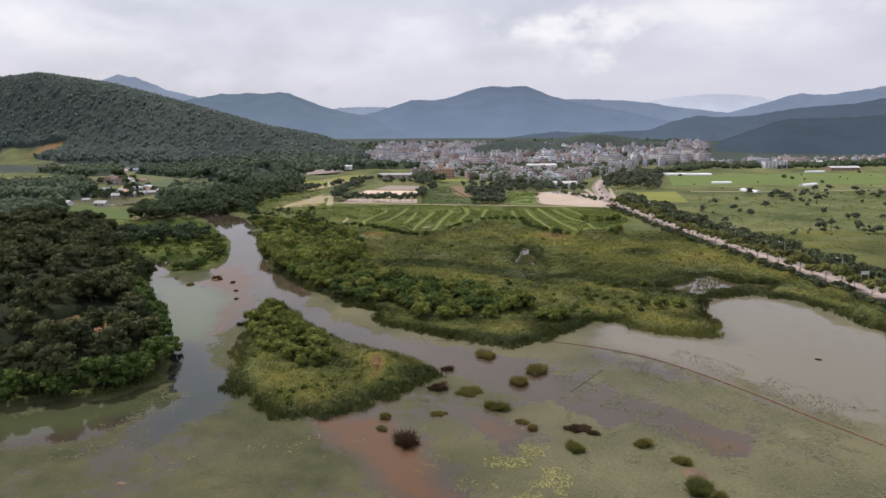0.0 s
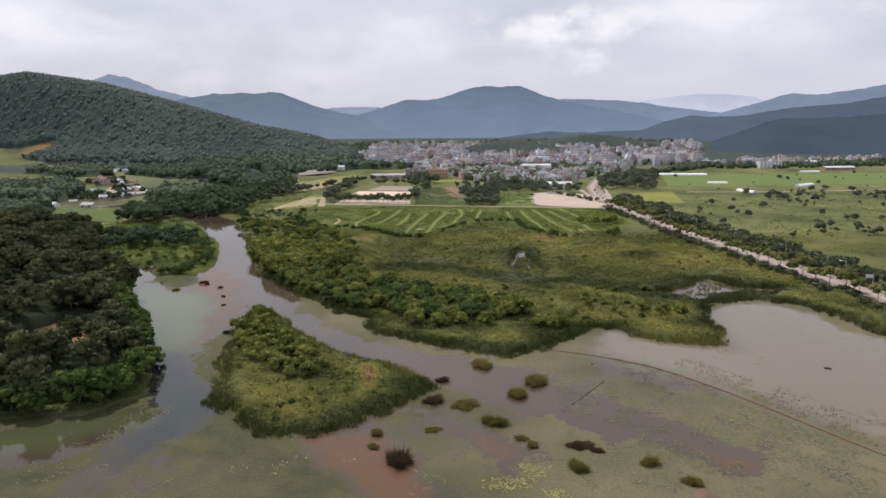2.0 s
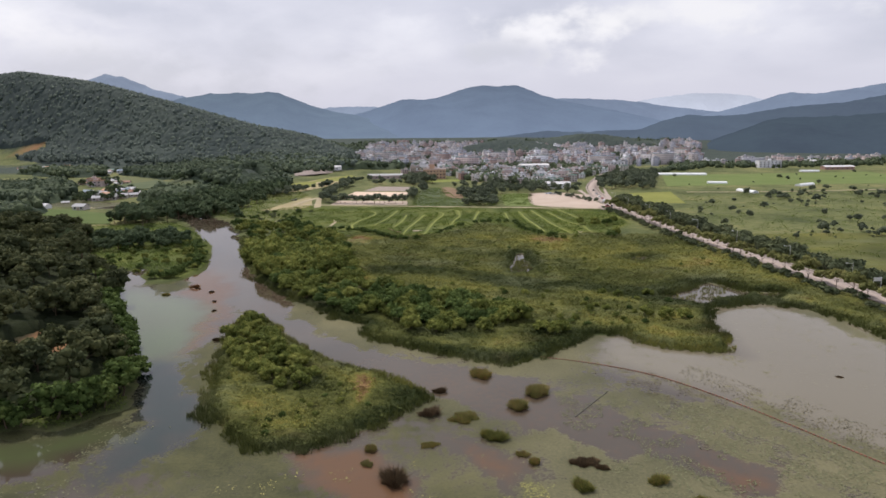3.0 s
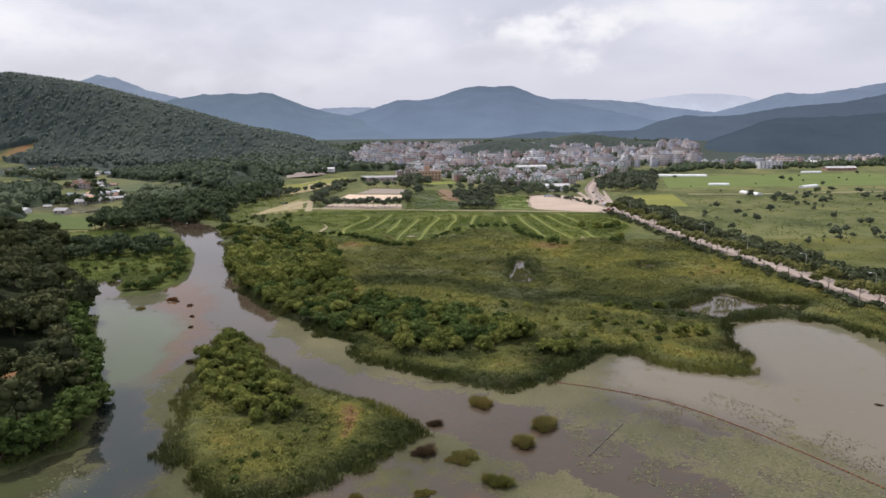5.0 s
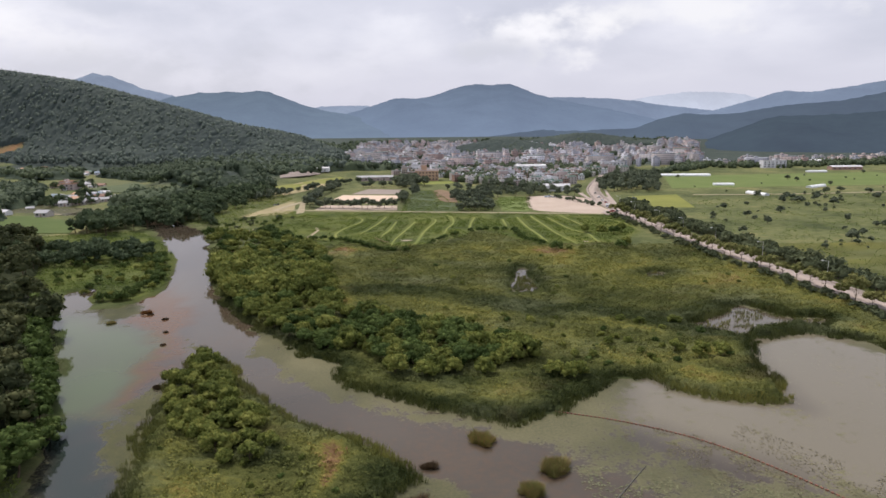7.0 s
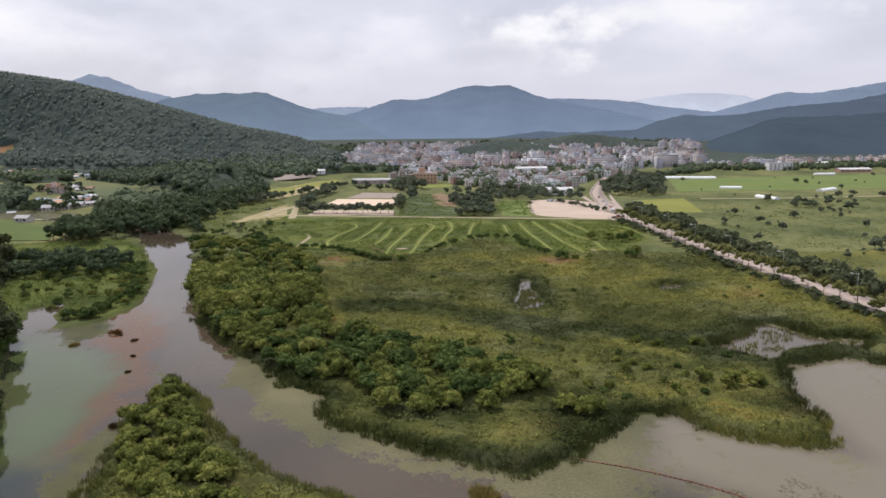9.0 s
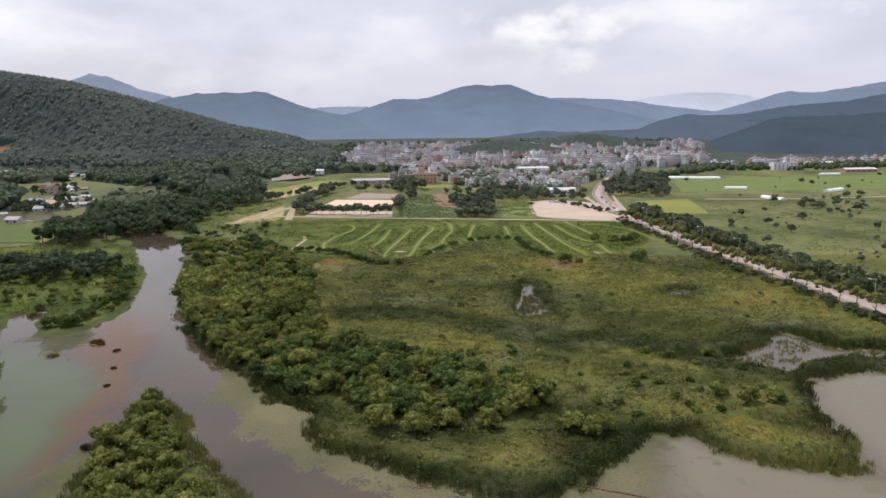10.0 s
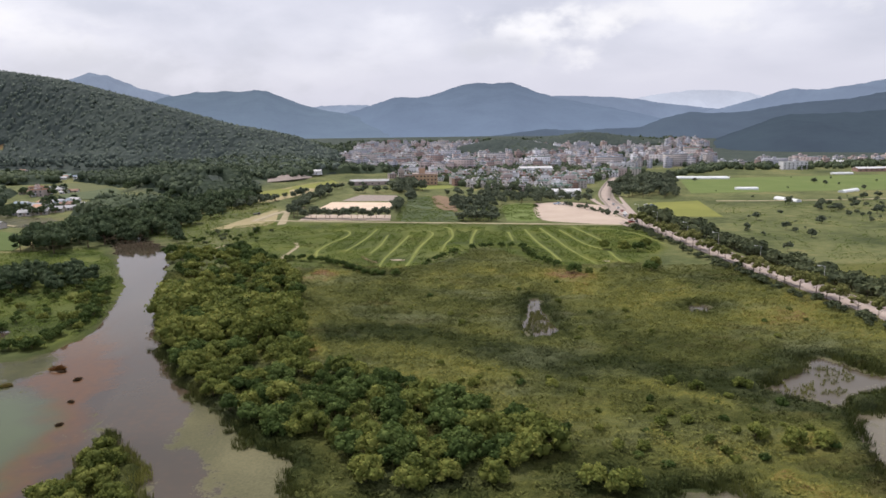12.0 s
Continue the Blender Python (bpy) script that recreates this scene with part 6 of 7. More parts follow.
def block(w, d, storeys, wall, roof, seed, label, per=3):
    """A flat-roofed town building."""
    r = random.Random(seed)
    root = tagged(new("town_building"), label, "building", "town buildings")
    h = storeys * 3.0 + 0.4
    part("wall", box_mesh("block_wall", w, d, h + 0.5, -0.5, 0.05), wall, root)
    part("roof", flat_roof_mesh("block_roof", w, d, h), roof, root)
    part("stair_house", box_mesh("stair_house", 3.4, 3.0, 2.6, h + 0.2, 0.05), wall, root, at=pose(r.uniform(-0.25, 0.25) * w, r.uniform(-0.2, 0.25) * d, 0))
    if r.random() < 0.5:
        part("water_tank", box_mesh("water_tank", 1.8, 1.5, 1.4, h + 0.2, 0.2), ROOFS[r.choice((1, 3))], root, at=pose(r.uniform(-0.3, 0.3) * w, -0.25 * d, 0))
    add_windows(root, w, d, min(storeys, 3), per, False)
    return root


def cottage(w, d, wall, roof, seed, label, h=3.2, rise=1.8, group="village houses"):
    """A low house with a pitched roof."""
    root = tagged(new("village_house"), label, "house", group)
    part("wall", gable_wall_mesh("cottage_wall", w, d, h, rise - 0.35), wall, root)
    part("roof", gable_mesh("cottage_roof", w, d, h, rise), roof, root)
    for k in (-1, 1):
        part("window", PANE, None, root, at=pose(k * w * 0.28, -d / 2 - 0.02, 1.0))
    part("door", box_mesh("cottage_door", 1.0, 0.14, 2.05), WALLS[4], root, at=pose(0, -d / 2 - 0.02, 0.0))
    return root


WORDS = ("grey", "cream", "pinkish", "white", "brick-red", "tan")
BLOCKS = []
_r = random.Random(77)
for k in range(22):
    w_i, s_i = _r.choice((0, 1, 1, 2, 2, 3, 3, 3, 4, 5)), _r.choice((2, 2, 3, 3, 4, 4))
    rf = _r.choice((0, 1, 1, 2, 0))
    BLOCKS.append(block(_r.uniform(8, 13), _r.uniform(7.5, 11), s_i, WALLS[w_i], ROOFS[rf], k, "%s flat-roofed %s-storey building in the town" % (WORDS[w_i], ("two", "three", "four", "five")[s_i - 2])))
GABLES = [cottage(_r.uniform(8, 13), _r.uniform(6, 8), WALLS[a], ROOFS[b], k, "low %s house with a %s pitched roof" % (WORDS[a], t)) for k, (a, b, t) in enumerate(((3, 3, "blue"), (1, 0, "grey"), (0, 5, "orange"), (3, 1, "pale"), (1, 4, "rust-red"), (0, 2, "green")))]


class Houses(Kind):
    def stand(self, x, y, scale=1.0, z=None, turn=None, label=""):
        k = self.r.randrange(len(self.builds))
        t = self.r.gauss(self.r.choice((0, 18, -14)), 5) if turn is None else turn
        m = Matrix.Translation((x, y, at_ground(x, y) if z is None else z)) @ pose(0, 0, 0, 0, 0, t) @ Matrix.Diagonal((scale, scale, scale, 1))
        src = self.builds[k]
        if not self.used[k]:
            self.used[k] = True
            src.matrix_basis = m
            return src
        keep = src.matrix_basis.copy()
        src.matrix_basis = Matrix.Identity(4)
        ob = copy_thing(src, m)
        src.matrix_basis = keep
        return ob


town = Houses(BLOCKS)
village = Houses(GABLES)
NEAR_TOWN = [(-8, 850), (17, 780), (56, 755), (90, 709), (115, 721), (145, 795), (168, 854), (236, 919), (257, 988), (221, 1066), (-89, 1050), (-75, 913)]
for x, y in scatter(NEAR_TOWN[:-4] + [(-60, 960), (-75, 913)], 165, 11.0, 51):
    if abs(x + 27) < 26 and y < 850:
        continue
    town.stand(x, y, random.uniform(0.68, 0.92))

# the rest of the town, too far to tell its windows apart
FAR_TOWN = [(-84, 975), (250, 985), (263, 998), (385, 1085), (440, 1230), (500, 1400), (590, 1640), (670, 1960), (600, 2250), (200, 2300), (-330, 2150), (-335, 1616), (-260, 1330), (-150, 1091)]
M_TOWN = None


def town_stuff(name, places, label, seed, tall=1.0):
    """Many small blocks with parapet and stair house in one mesh, coloured house by house."""
    r = np.random.default_rng(seed)
    corner = np.array([(-1, -1), (1, -1), (1, 1), (-1, 1)], float) / 2
    co, f, tint, base = [], [], [], 0
    for x, y in places:
        w, d, h = r.uniform(7, 14), r.uniform(7, 12), r.choice((3.6, 6.5, 8.5, 10, 12.5, 14.5))
        if r.random() < 0.07:
            w, d, h = r.uniform(22, 40), 12, r.choice((9.5, 14.5, 16.5))
        h *= tall
        a = r.normal(0, 0.25)
        z = at_ground(x, y)
        c = r.uniform(0, 1)
        for bw, bd, lo, hi, ox, roof in ((w, d, -0.5, h, 0, 0), (w + 0.4, d + 0.4, h, h + 0.7, 0, 1), (3.6, 3.2, h + 0.7, h + 3, r.uniform(-0.3, 0.3) * w, 0)):
            q = corner * (bw, bd) + (ox, 0)
            q = np.c_[q[:, 0] * math.cos(a) - q[:, 1] * math.sin(a) + x, q[:, 0] * math.sin(a) + q[:, 1] * math.cos(a) + y]
            co += [np.c_[q, np.full(4, z + lo)], np.c_[q, np.full(4, z + hi)]]
            f += [(base + k, base + (k + 1) % 4, base + 4 + (k + 1) % 4, base + 4 + k) for k in range(4)] + [(base + 4, base + 5, base + 6, base + 7)]
            tint += [(c if not roof else (c * 7.3) % 1 + 1.0)] * 8
            base += 8
    me = raw_mesh(name, np.concatenate(co), f)
    a = me.attributes.new("tint", "FLOAT", "POINT")
    a.data.foreach_set("value", np.array(tint, np.float32))
    me.materials.append(M_TOWN)
    return tagged(new(name, me), label, "buildings", kind="stuff")


def town_mat():
    mat, nt, b = shade("town_walls_and_roofs", 0.85, 0.2)
    t = attr(nt, "tint")
    # wall and roof colours lean to blue: distance haze is put into them
    wall = ramp_node(nt, [(0.0, (0.37, 0.38, 0.44)), (0.24, (0.52, 0.49, 0.50)), (0.40, (0.48, 0.39, 0.38)), (0.60, (0.76, 0.76, 0.82)), (0.68, (0.32, 0.23, 0.21)), (0.86, (0.44, 0.40, 0.39))])
    wall.color_ramp.interpolation = "CONSTANT"
    roof = ramp_node(nt, [(0.0, (0.25, 0.27, 0.31)), (0.3, (0.44, 0.45, 0.50)), (0.55, (0.20, 0.27, 0.25)), (0.7, (0.36, 0.34, 0.34)), (0.92, (0.25, 0.31, 0.40))])
    roof.color_ramp.interpolation = "CONSTANT"
    nt.links.new(t, wall.inputs[0])
    nt.links.new(calc(nt, "SUBTRACT", t, 1.0), roof.inputs[0])
    # storeys: rows of dark window bands
    geo = nt.nodes.new("ShaderNodeNewGeometry")
    sp, sn = nt.nodes.new("ShaderNodeSeparateXYZ"), nt.nodes.new("ShaderNodeSeparateXYZ")
    nt.links.new(geo.outputs["Position"], sp.inputs[0])
    nt.links.new(geo.outputs["True Normal"], sn.inputs[0])
    band = calc(nt, "GREATER_THAN", calc(nt, "FRACT", calc(nt, "DIVIDE", sp.outputs["Z"], 3.0)), 0.55)
    bay = calc(nt, "GREATER_THAN", calc(nt, "FRACT", calc(nt, "DIVIDE", calc(nt, "ADD", sp.outputs["X"], sp.outputs["Y"]), 3.1)), 0.45)
    glass = calc(nt, "MULTIPLY", calc(nt, "MULTIPLY", band, bay), calc(nt, "LESS_THAN", calc(nt, "ABSOLUTE", sn.outputs["Z"]), 0.5))
    col = blend(nt, calc(nt, "GREATER_THAN", t, 1.0), wall.outputs[0], roof.outputs[0])
    dirt = noise_node(nt, 0.25, 4.0)
    col = blend(nt, calc(nt, "MULTIPLY", dirt, 0.22), col, (0.22, 0.21, 0.20))
    nt.links.new(blend(nt, calc(nt, "MULTIPLY", glass, 0.85), col, (0.07, 0.08, 0.09)), b.inputs["Base Color"])
    return mat


M_TOWN = town_mat()
far_spots = [p for p in [q for q in scatter(FAR_TOWN, 2300, 13.5, 52) if patchy(q[0], q[1], 75, 152) < 0.67] if at_ground(*p) < 7]
town_stuff("distant_town", far_spots, "crowded pale and brick-coloured town buildings in the valley", 53)
edge_spots = scatter([(359, 1040), (459, 1018), (622, 1052), (700, 1100), (640, 1150), (420, 1110)], 30, 20, 54)
town_stuff("distant_town", edge_spots, "pale low buildings at the edge of the plain", 55, 0.7)

# trees between the houses
def strew(pts, count, seed, keep=0.5):
    r = np.random.default_rng(seed)
    xs, ys = [p[0] for p in pts], [p[1] for p in pts]
    x, y = r.uniform(min(xs), max(xs), count), r.uniform(min(ys), max(ys), count)
    ok = inside(x, y, pts) & (patchy(x, y, 60, seed) > keep)
    return np.c_[x, y, height(x, y)][ok]


wood_stuff("town_trees", strew(FAR_TOWN[:8] + [(560, 2100), (-300, 1990)] + FAR_TOWN[-3:], 5200, 56, 0.5), 5.0, M_GROVE, "dark green trees between the town buildings", 57, 4)
wood_stuff("town_trees", strew(NEAR_TOWN, 2000, 58, 0.42), 4.6, M_GROVE, "dark green trees between the town buildings", 59, 14)
wood_stuff("edge_trees", strew([(252, 874), (359, 974), (460, 959), (721, 1026), (867, 1191), (716, 1146), (459, 1013), (359, 1060)], 2200, 60, 0.3), 4.4, M_GROVE, "dark trees along the edge of the plain", 61, 10)
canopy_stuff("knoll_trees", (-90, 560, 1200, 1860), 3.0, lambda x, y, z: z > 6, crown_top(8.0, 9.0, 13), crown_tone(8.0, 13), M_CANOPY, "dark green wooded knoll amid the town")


# ---------------------------------------------------------------- singular buildings
def brick_hall():
    """The brick hall with its stair tower."""
    root = tagged(new("brick_hall"), "orange-brown brick hall with rows of arched windows", "building")
    brick = rough_mat("brick_wall", [(0.35, (0.40, 0.26, 0.18)), (0.65, (0.52, 0.36, 0.26))], 0.2, 4.0, 0.9)
    part("wall", box_mesh("hall_wall", 27, 16, 12, -0.5, 0.08), brick, root)
    part("roof", flat_roof_mesh("hall_roof", 27, 16, 11.5), WALLS[2], root)
    part("tower", box_mesh("hall_tower", 6, 6, 18, -0.5, 0.08), brick, root, at=pose(-3, 1, 0))
    part("tower_roof", flat_roof_mesh("hall_tower_roof", 6, 6, 17.5), WALLS[2], root, at=pose(-3, 1, 0))
    add_windows(root, 27, 16, 3, 7, True, 1.4, 3.6)
    return root


hall = brick_hall()
hall.matrix_basis = Matrix.Translation((-27, 826, at_ground(-27, 826)))


def long_hall(w, d, h, wall, roof, label, category="building"):
    root = tagged(new("long_hall"), label, category)
    part("wall", gable_wall_mesh("long_wall", w, d, h, 1.2), wall, root)
    part("roof", gable_mesh("long_roof", w, d, h, 1.6), roof, root)
    for k in range(6):
        part("window", PANE, None, root, at=pose((k + 0.5) / 6 * w - w / 2, -d / 2 - 0.02, 1.2))
    return root


for x, y, w, d, h, turn, a, b, label in ((-80, 1052, 38, 16, 8, 3, 1, 2, "long hall with a pale green roof"), (-88, 830, 42, 12, 4.5, 5, 2, 0, "low grey-roofed stable by the court"), (103, 698, 26, 14, 5, 0, 3, 1, "white-roofed market hall by the lot"),
                                         (107, 939, 40, 18, 9, 4, 3, 1, "white-roofed hall amid the town"), (-188, 919, 60, 10, 4.5, 2, 3, 1, "long white roof by the hill's foot"), (539, 1049, 46, 14, 5, 2, 3, 1, "low white-roofed warehouse on the plain"), (518, 928, 40, 12, 4, 2, 4, 1, "low warehouse with a white front")):
    ob = long_hall(w, d, h, WALLS[a], ROOFS[b], label)
    ob.matrix_basis = Matrix.Translation((x, y, at_ground(x, y))) @ pose(0, 0, 0, 0, 0, turn)
for x, y, w, n in ((447, 976, 32, 3), (226, 979, 30, 3)):
    ob = block(w, 12, n, WALLS[3], ROOFS[1], 5, "white apartment block at the plain's edge", 6)
    ob.matrix_basis = Matrix.Translation((x, y, at_ground(x, y)))


def greenhouse(n, length, label):
    """Tunnel greenhouses side by side, each an arched skin on hoops."""
    root = tagged(new("greenhouse"), label, "greenhouse", "greenhouses")
    for k in range(n):
        bm = bmesh.new()
        rings = []
        for j in range(9):
            a = math.pi * j / 8
            rings.append([bm.verts.new((s * length / 2, 3 * math.cos(a), 2.3 * math.sin(a) ** 0.8 if 0 < j < 8 else -0.2)) for s in (-1, 1)])
        for p, q in zip(rings, rings[1:]):
            bm.faces.new((p[0], p[1], q[1], q[0]))
        for s in (0, 1):
            bm.faces.new([r[s] for r in rings])
        bmesh.ops.recalc_face_normals(bm, faces=bm.faces)
        me = bpy.data.meshes.new("tunnel")
        bm.to_mesh(me)
        bm.free()
        part("tunnel", me, M_SHEET, root, at=pose(0, k * 6.4, 0))
    return root


for x, y, n, length, turn in ((283, 853, 2, 58, -7), (281, 735, 1, 20, -6), (275, 646, 1, 24, -75), (360, 706, 1, 28, 35), (461, 891, 1, 24, 0)):
    ob = greenhouse(n, length, "white plastic tunnel greenhouse on the green plain")
    ob.matrix_basis = Matrix.Translation((x, y, at_ground(x, y))) @ pose(0, 0, 0, 0, 0, turn)

# village west of the river
for x, y in scatter([(-376, 667), (-345, 600), (-311, 603), (-304, 657), (-348, 713)], 24, 8.5, 64) + scatter([(-444, 779), (-405, 750), (-379, 770), (-425, 822)], 16, 10, 65) + scatter([(-700, 1060), (-500, 950), (-480, 970), (-640, 1090)], 24, 13, 66) + [(-353, 556), (-342, 555), (-306, 545), (-350, 597), (-232, 554), (-221, 568)]:
    village.stand(x, y, random.uniform(0.6, 1.05), turn=random.uniform(-40, 40))
for x, y in ((-405, 752), (-424, 782)):
    ob = block(14, 10, 2, WALLS[2], ROOFS[5], 9, "pinkish two-storey house with an orange roof", 3)
    ob.matrix_basis = Matrix.Translation((x, y, at_ground(x, y)))


for pts, count, seed in (([(-376, 667), (-345, 600), (-311, 603), (-304, 657), (-348, 713)], 26, 91), ([(-444, 779), (-405, 740), (-379, 770), (-425, 822)], 18, 92), ([(-700, 1060), (-500, 950), (-480, 970), (-640, 1090)], 26, 93), ([(-330, 740), (-250, 660), (-235, 700), (-300, 800)], 14, 94)):
    for x, y in scatter(pts, count, 6, seed):
        river_tree.stand(x, y, random.uniform(0.6, 1.2))


# ---------------------------------------------------------------- road furniture
def street_lamp():
    root = tagged(new("street_lamp"), "tall pale steel street lamp beside the road", "street lamp", "street lamps")
    bm = bmesh.new()
    bmesh.ops.create_cone(bm, segments=8, radius1=0.11, radius2=0.06, depth=8.0, cap_ends=True)
    me = bpy.data.meshes.new("lamp_pole")
    bm.to_mesh(me)
    bm.free()
    part("pole", me, M_STEEL, root, at=pose(0, 0, 4.0))
    part("arm", box_mesh("lamp_arm", 2.4, 0.08, 0.08), M_STEEL, root, at=pose(-1.2, 0, 7.95, 0, 6, 0))
    part("lamp_head", box_mesh("lamp_head", 1.3, 0.45, 0.2, 0, 0.06), M_SHEET, root, at=pose(-2.7, 0, 8.05, 0, 6, 0))
    return root


lamp = street_lamp()
first = True
for x, y in along(ROAD[1:8], 42, 5.6, 80, 0.0):
    m = Matrix.Translation((x, y, ROAD_Z + 0.2)) @ pose(0, 0, 0, 0, 0, 8)
    if first:
        lamp.matrix_basis, first = m, False
    else:
        keep = lamp.matrix_basis.copy()
        lamp.matrix_basis = Matrix.Identity(4)
        copy_thing(lamp, m)
        lamp.matrix_basis = keep

sign = tagged(new("road_sign"), "pale road sign board on two posts", "road sign")
for k in (-1.6, 1.6):
    part("post", box_mesh("sign_post", 0.16, 0.16, 5.6), M_STEEL, sign, at=pose(k, 0, 0))
part("board", box_mesh("sign_board", 3.4, 0.1, 1.4, 0, 0.03), M_STEEL, sign, at=pose(0, 0, 4.0))
sign.matrix_basis = Matrix.Translation((162, 268.6, ROAD_Z)) @ pose(0, 0, 0, 0, 0, 8)


# ---------------------------------------------------------------- boom and floating growth on the lake
BOOM = [(23.8, 200.9), (39, 195), (53.2, 185.9), (64.2, 172.8), (73.3, 158.5), (80.3, 146.3), (88.4, 133), (101.6, 112.4), (116, 92)]
boom = tagged(new("floating_boom"), "long rust-red string of floats across the lake", "boom")
line = smooth_line(BOOM, 0.9)
bm = bmesh.new()
bmesh.ops.create_cone(bm, segments=8, radius1=0.2, radius2=0.2, depth=0.58, cap_ends=True)
bmesh.ops.bevel(bm, geom=[e for e in bm.edges if len(e.link_faces) == 2 and any(len(f.verts) == 8 for f in e.link_faces)], offset=0.04, segments=1, affect="EDGES")
FLOAT = bpy.data.meshes.new("float")
bm.to_mesh(FLOAT)
bm.free()
FLOAT.materials.append(M_RED)
for k, (p, q) in enumerate(zip(line[:-1], line[1:])):
    a = math.degrees(math.atan2(q[1] - p[1], q[0] - p[0]))
    part("float", FLOAT, None, boom, at=pose(*((p + q) / 2), 0.06, 0, 90, a + random.uniform(-9, 9)))
rope = strip("rope", BOOM, 0.1, M_ROPE, 0.02, 0.05, z=0.06)
rope.parent = boom


def reed_clump(x, y, wide, tall, tone, seed, blades=420, name="reed_clump", label="olive clump of reeds standing in the shallow lake"):
    """A clump of reeds in the water."""
    r = np.random.default_rng(seed)
    spin, out = r.uniform(0, 2 * np.pi, blades), np.sqrt(r.uniform(0, 1, blades)) * (0.85 + 0.15 * np.sin(3 * r.uniform(0, 6)))
    lobe = 0.78 + 0.2 * np.sin(2 * spin + r.uniform(0, 6)) + 0.16 * np.sin(5 * spin + r.uniform(0, 6))
    px, py = np.cos(spin) * out * lobe * wide * 0.5, np.sin(spin) * out * lobe * wide * 0.4
    edge = np.sqrt(np.clip(1.12 - out * out, 0.16, 1)) * (0.45 + 0.9 * patchy(px + seed, py, 1.0, seed, 2))
    ang, turn = r.uniform(0, 2 * np.pi, blades), r.uniform(0, np.pi, blades)
    h = tall * edge * r.uniform(0.6, 1.15, blades)
    w = 0.11 * r.uniform(0.6, 1.5, blades)
    dx, dy = np.cos(turn) * w, np.sin(turn) * w
    lean = np.stack([px, py], -1) / wide * 1.7 + np.stack([np.cos(ang), np.sin(ang)], -1) * 0.4
    arch = r.uniform(0, 1, blades) < 0.4
    lean, h = np.where(arch[:, None], lean * 2.2, lean), np.where(arch, h * 0.72, h)
    a, b = np.stack([px - dx, py - dy, 0 * h - 0.3], -1), np.stack([px + dx, py + dy, 0 * h - 0.3], -1)
    c = np.stack([px + lean[:, 0] * h, py + lean[:, 1] * h, h], -1)
    me = raw_mesh(name, np.stack([a, b, c], 1).reshape(-1, 3), np.arange(3 * blades).reshape(-1, 3))
    at = me.attributes.new("tone", "FLOAT", "POINT")
    at.data.foreach_set("value", np.repeat(np.clip(tone + r.normal(0, 0.18, blades) + 0.3 * (patchy(px + seed, py, 1.4, seed + 4, 2) - 0.5), 0, 1), 3).astype(np.float32))
    me.materials.append(M_REED if name == "reed_clump" else M_DEAD)
    ob = tagged(new(name, me), label, "reeds", "lake clumps")
    ob.matrix_basis = pose(x, y, 0, 0, 0, r.uniform(-20, 20))
    return ob


M_DEAD = rough_mat("dead_stalks", [(0.35, (0.085, 0.062, 0.036)), (0.65, (0.16, 0.11, 0.062))], 0.6, 5.0, 0.95, island=0.4)
for k, (x, y, w, h, tone) in enumerate(((6.2, 186.7, 5.5, 1.7, 0.55), (20.1, 174.7, 6.5, 1.8, 0.55), (14.4, 166.6, 5, 1.6, 0.58), (1.5, 160.5, 7, 1.0, 0.42), (8.4, 150.4, 3.4, 1.7, 0.22), (6.4, 151.5, 2.6, 1.4, 0.25), (23.3, 131.2, 4.5, 1.3, 0.2), (37.7, 133.1, 3, 1.3, 0.35),
                                         (43.5, 115.8, 5.0, 2.2, 0.2), (46.5, 113.8, 2.5, 1.0, 0.3), (43.7, 126, 4.0, 1.0, 0.35), (-18.1, 145.4, 3.0, 1.0, 0.6), (-18.2, 139.4, 2.2, 0.8, 0.6), (-5.9, 147.4, 4.0, 0.5, 0.5), (-116.9, 272.9, 2.4, 0.8, 0.4), (13.3, 143.4, 3, 0.7, 0.45), (15.3, 140.3, 2.2, 0.9, 0.4))):
    reed_clump(x, y, w * 1.12, h * 1.15, min(tone + 0.34, 0.80), 900 + k, int(350 + 420 * w))
for k, (x, y, w, h) in enumerate(((-12.3, 133.3, 5.2, 2.3), (-6.6, 162.5, 4.6, 1.6), (-4.7, 175.6, 2.6, 1.2), (25.5, 140.3, 6, 0.9), (28.5, 138.2, 3, 0.7), (-100.2, 277.1, 2.0, 0.9), (-89.2, 249.8, 1.8, 0.5), (-76.3, 216.2, 2.4, 0.9), (-107.8, 282.8, 2.0, 0.5), (100.8, 185.1, 2.0, 0.4), (-93.8, 262.5, 1.5, 0.5))):
    reed_clump(x, y, w, h * 1.1, 0.5, 950 + k, int(300 + 380 * w), "dead_reed_clump", "dark brown clump of dead stalks in the lake")


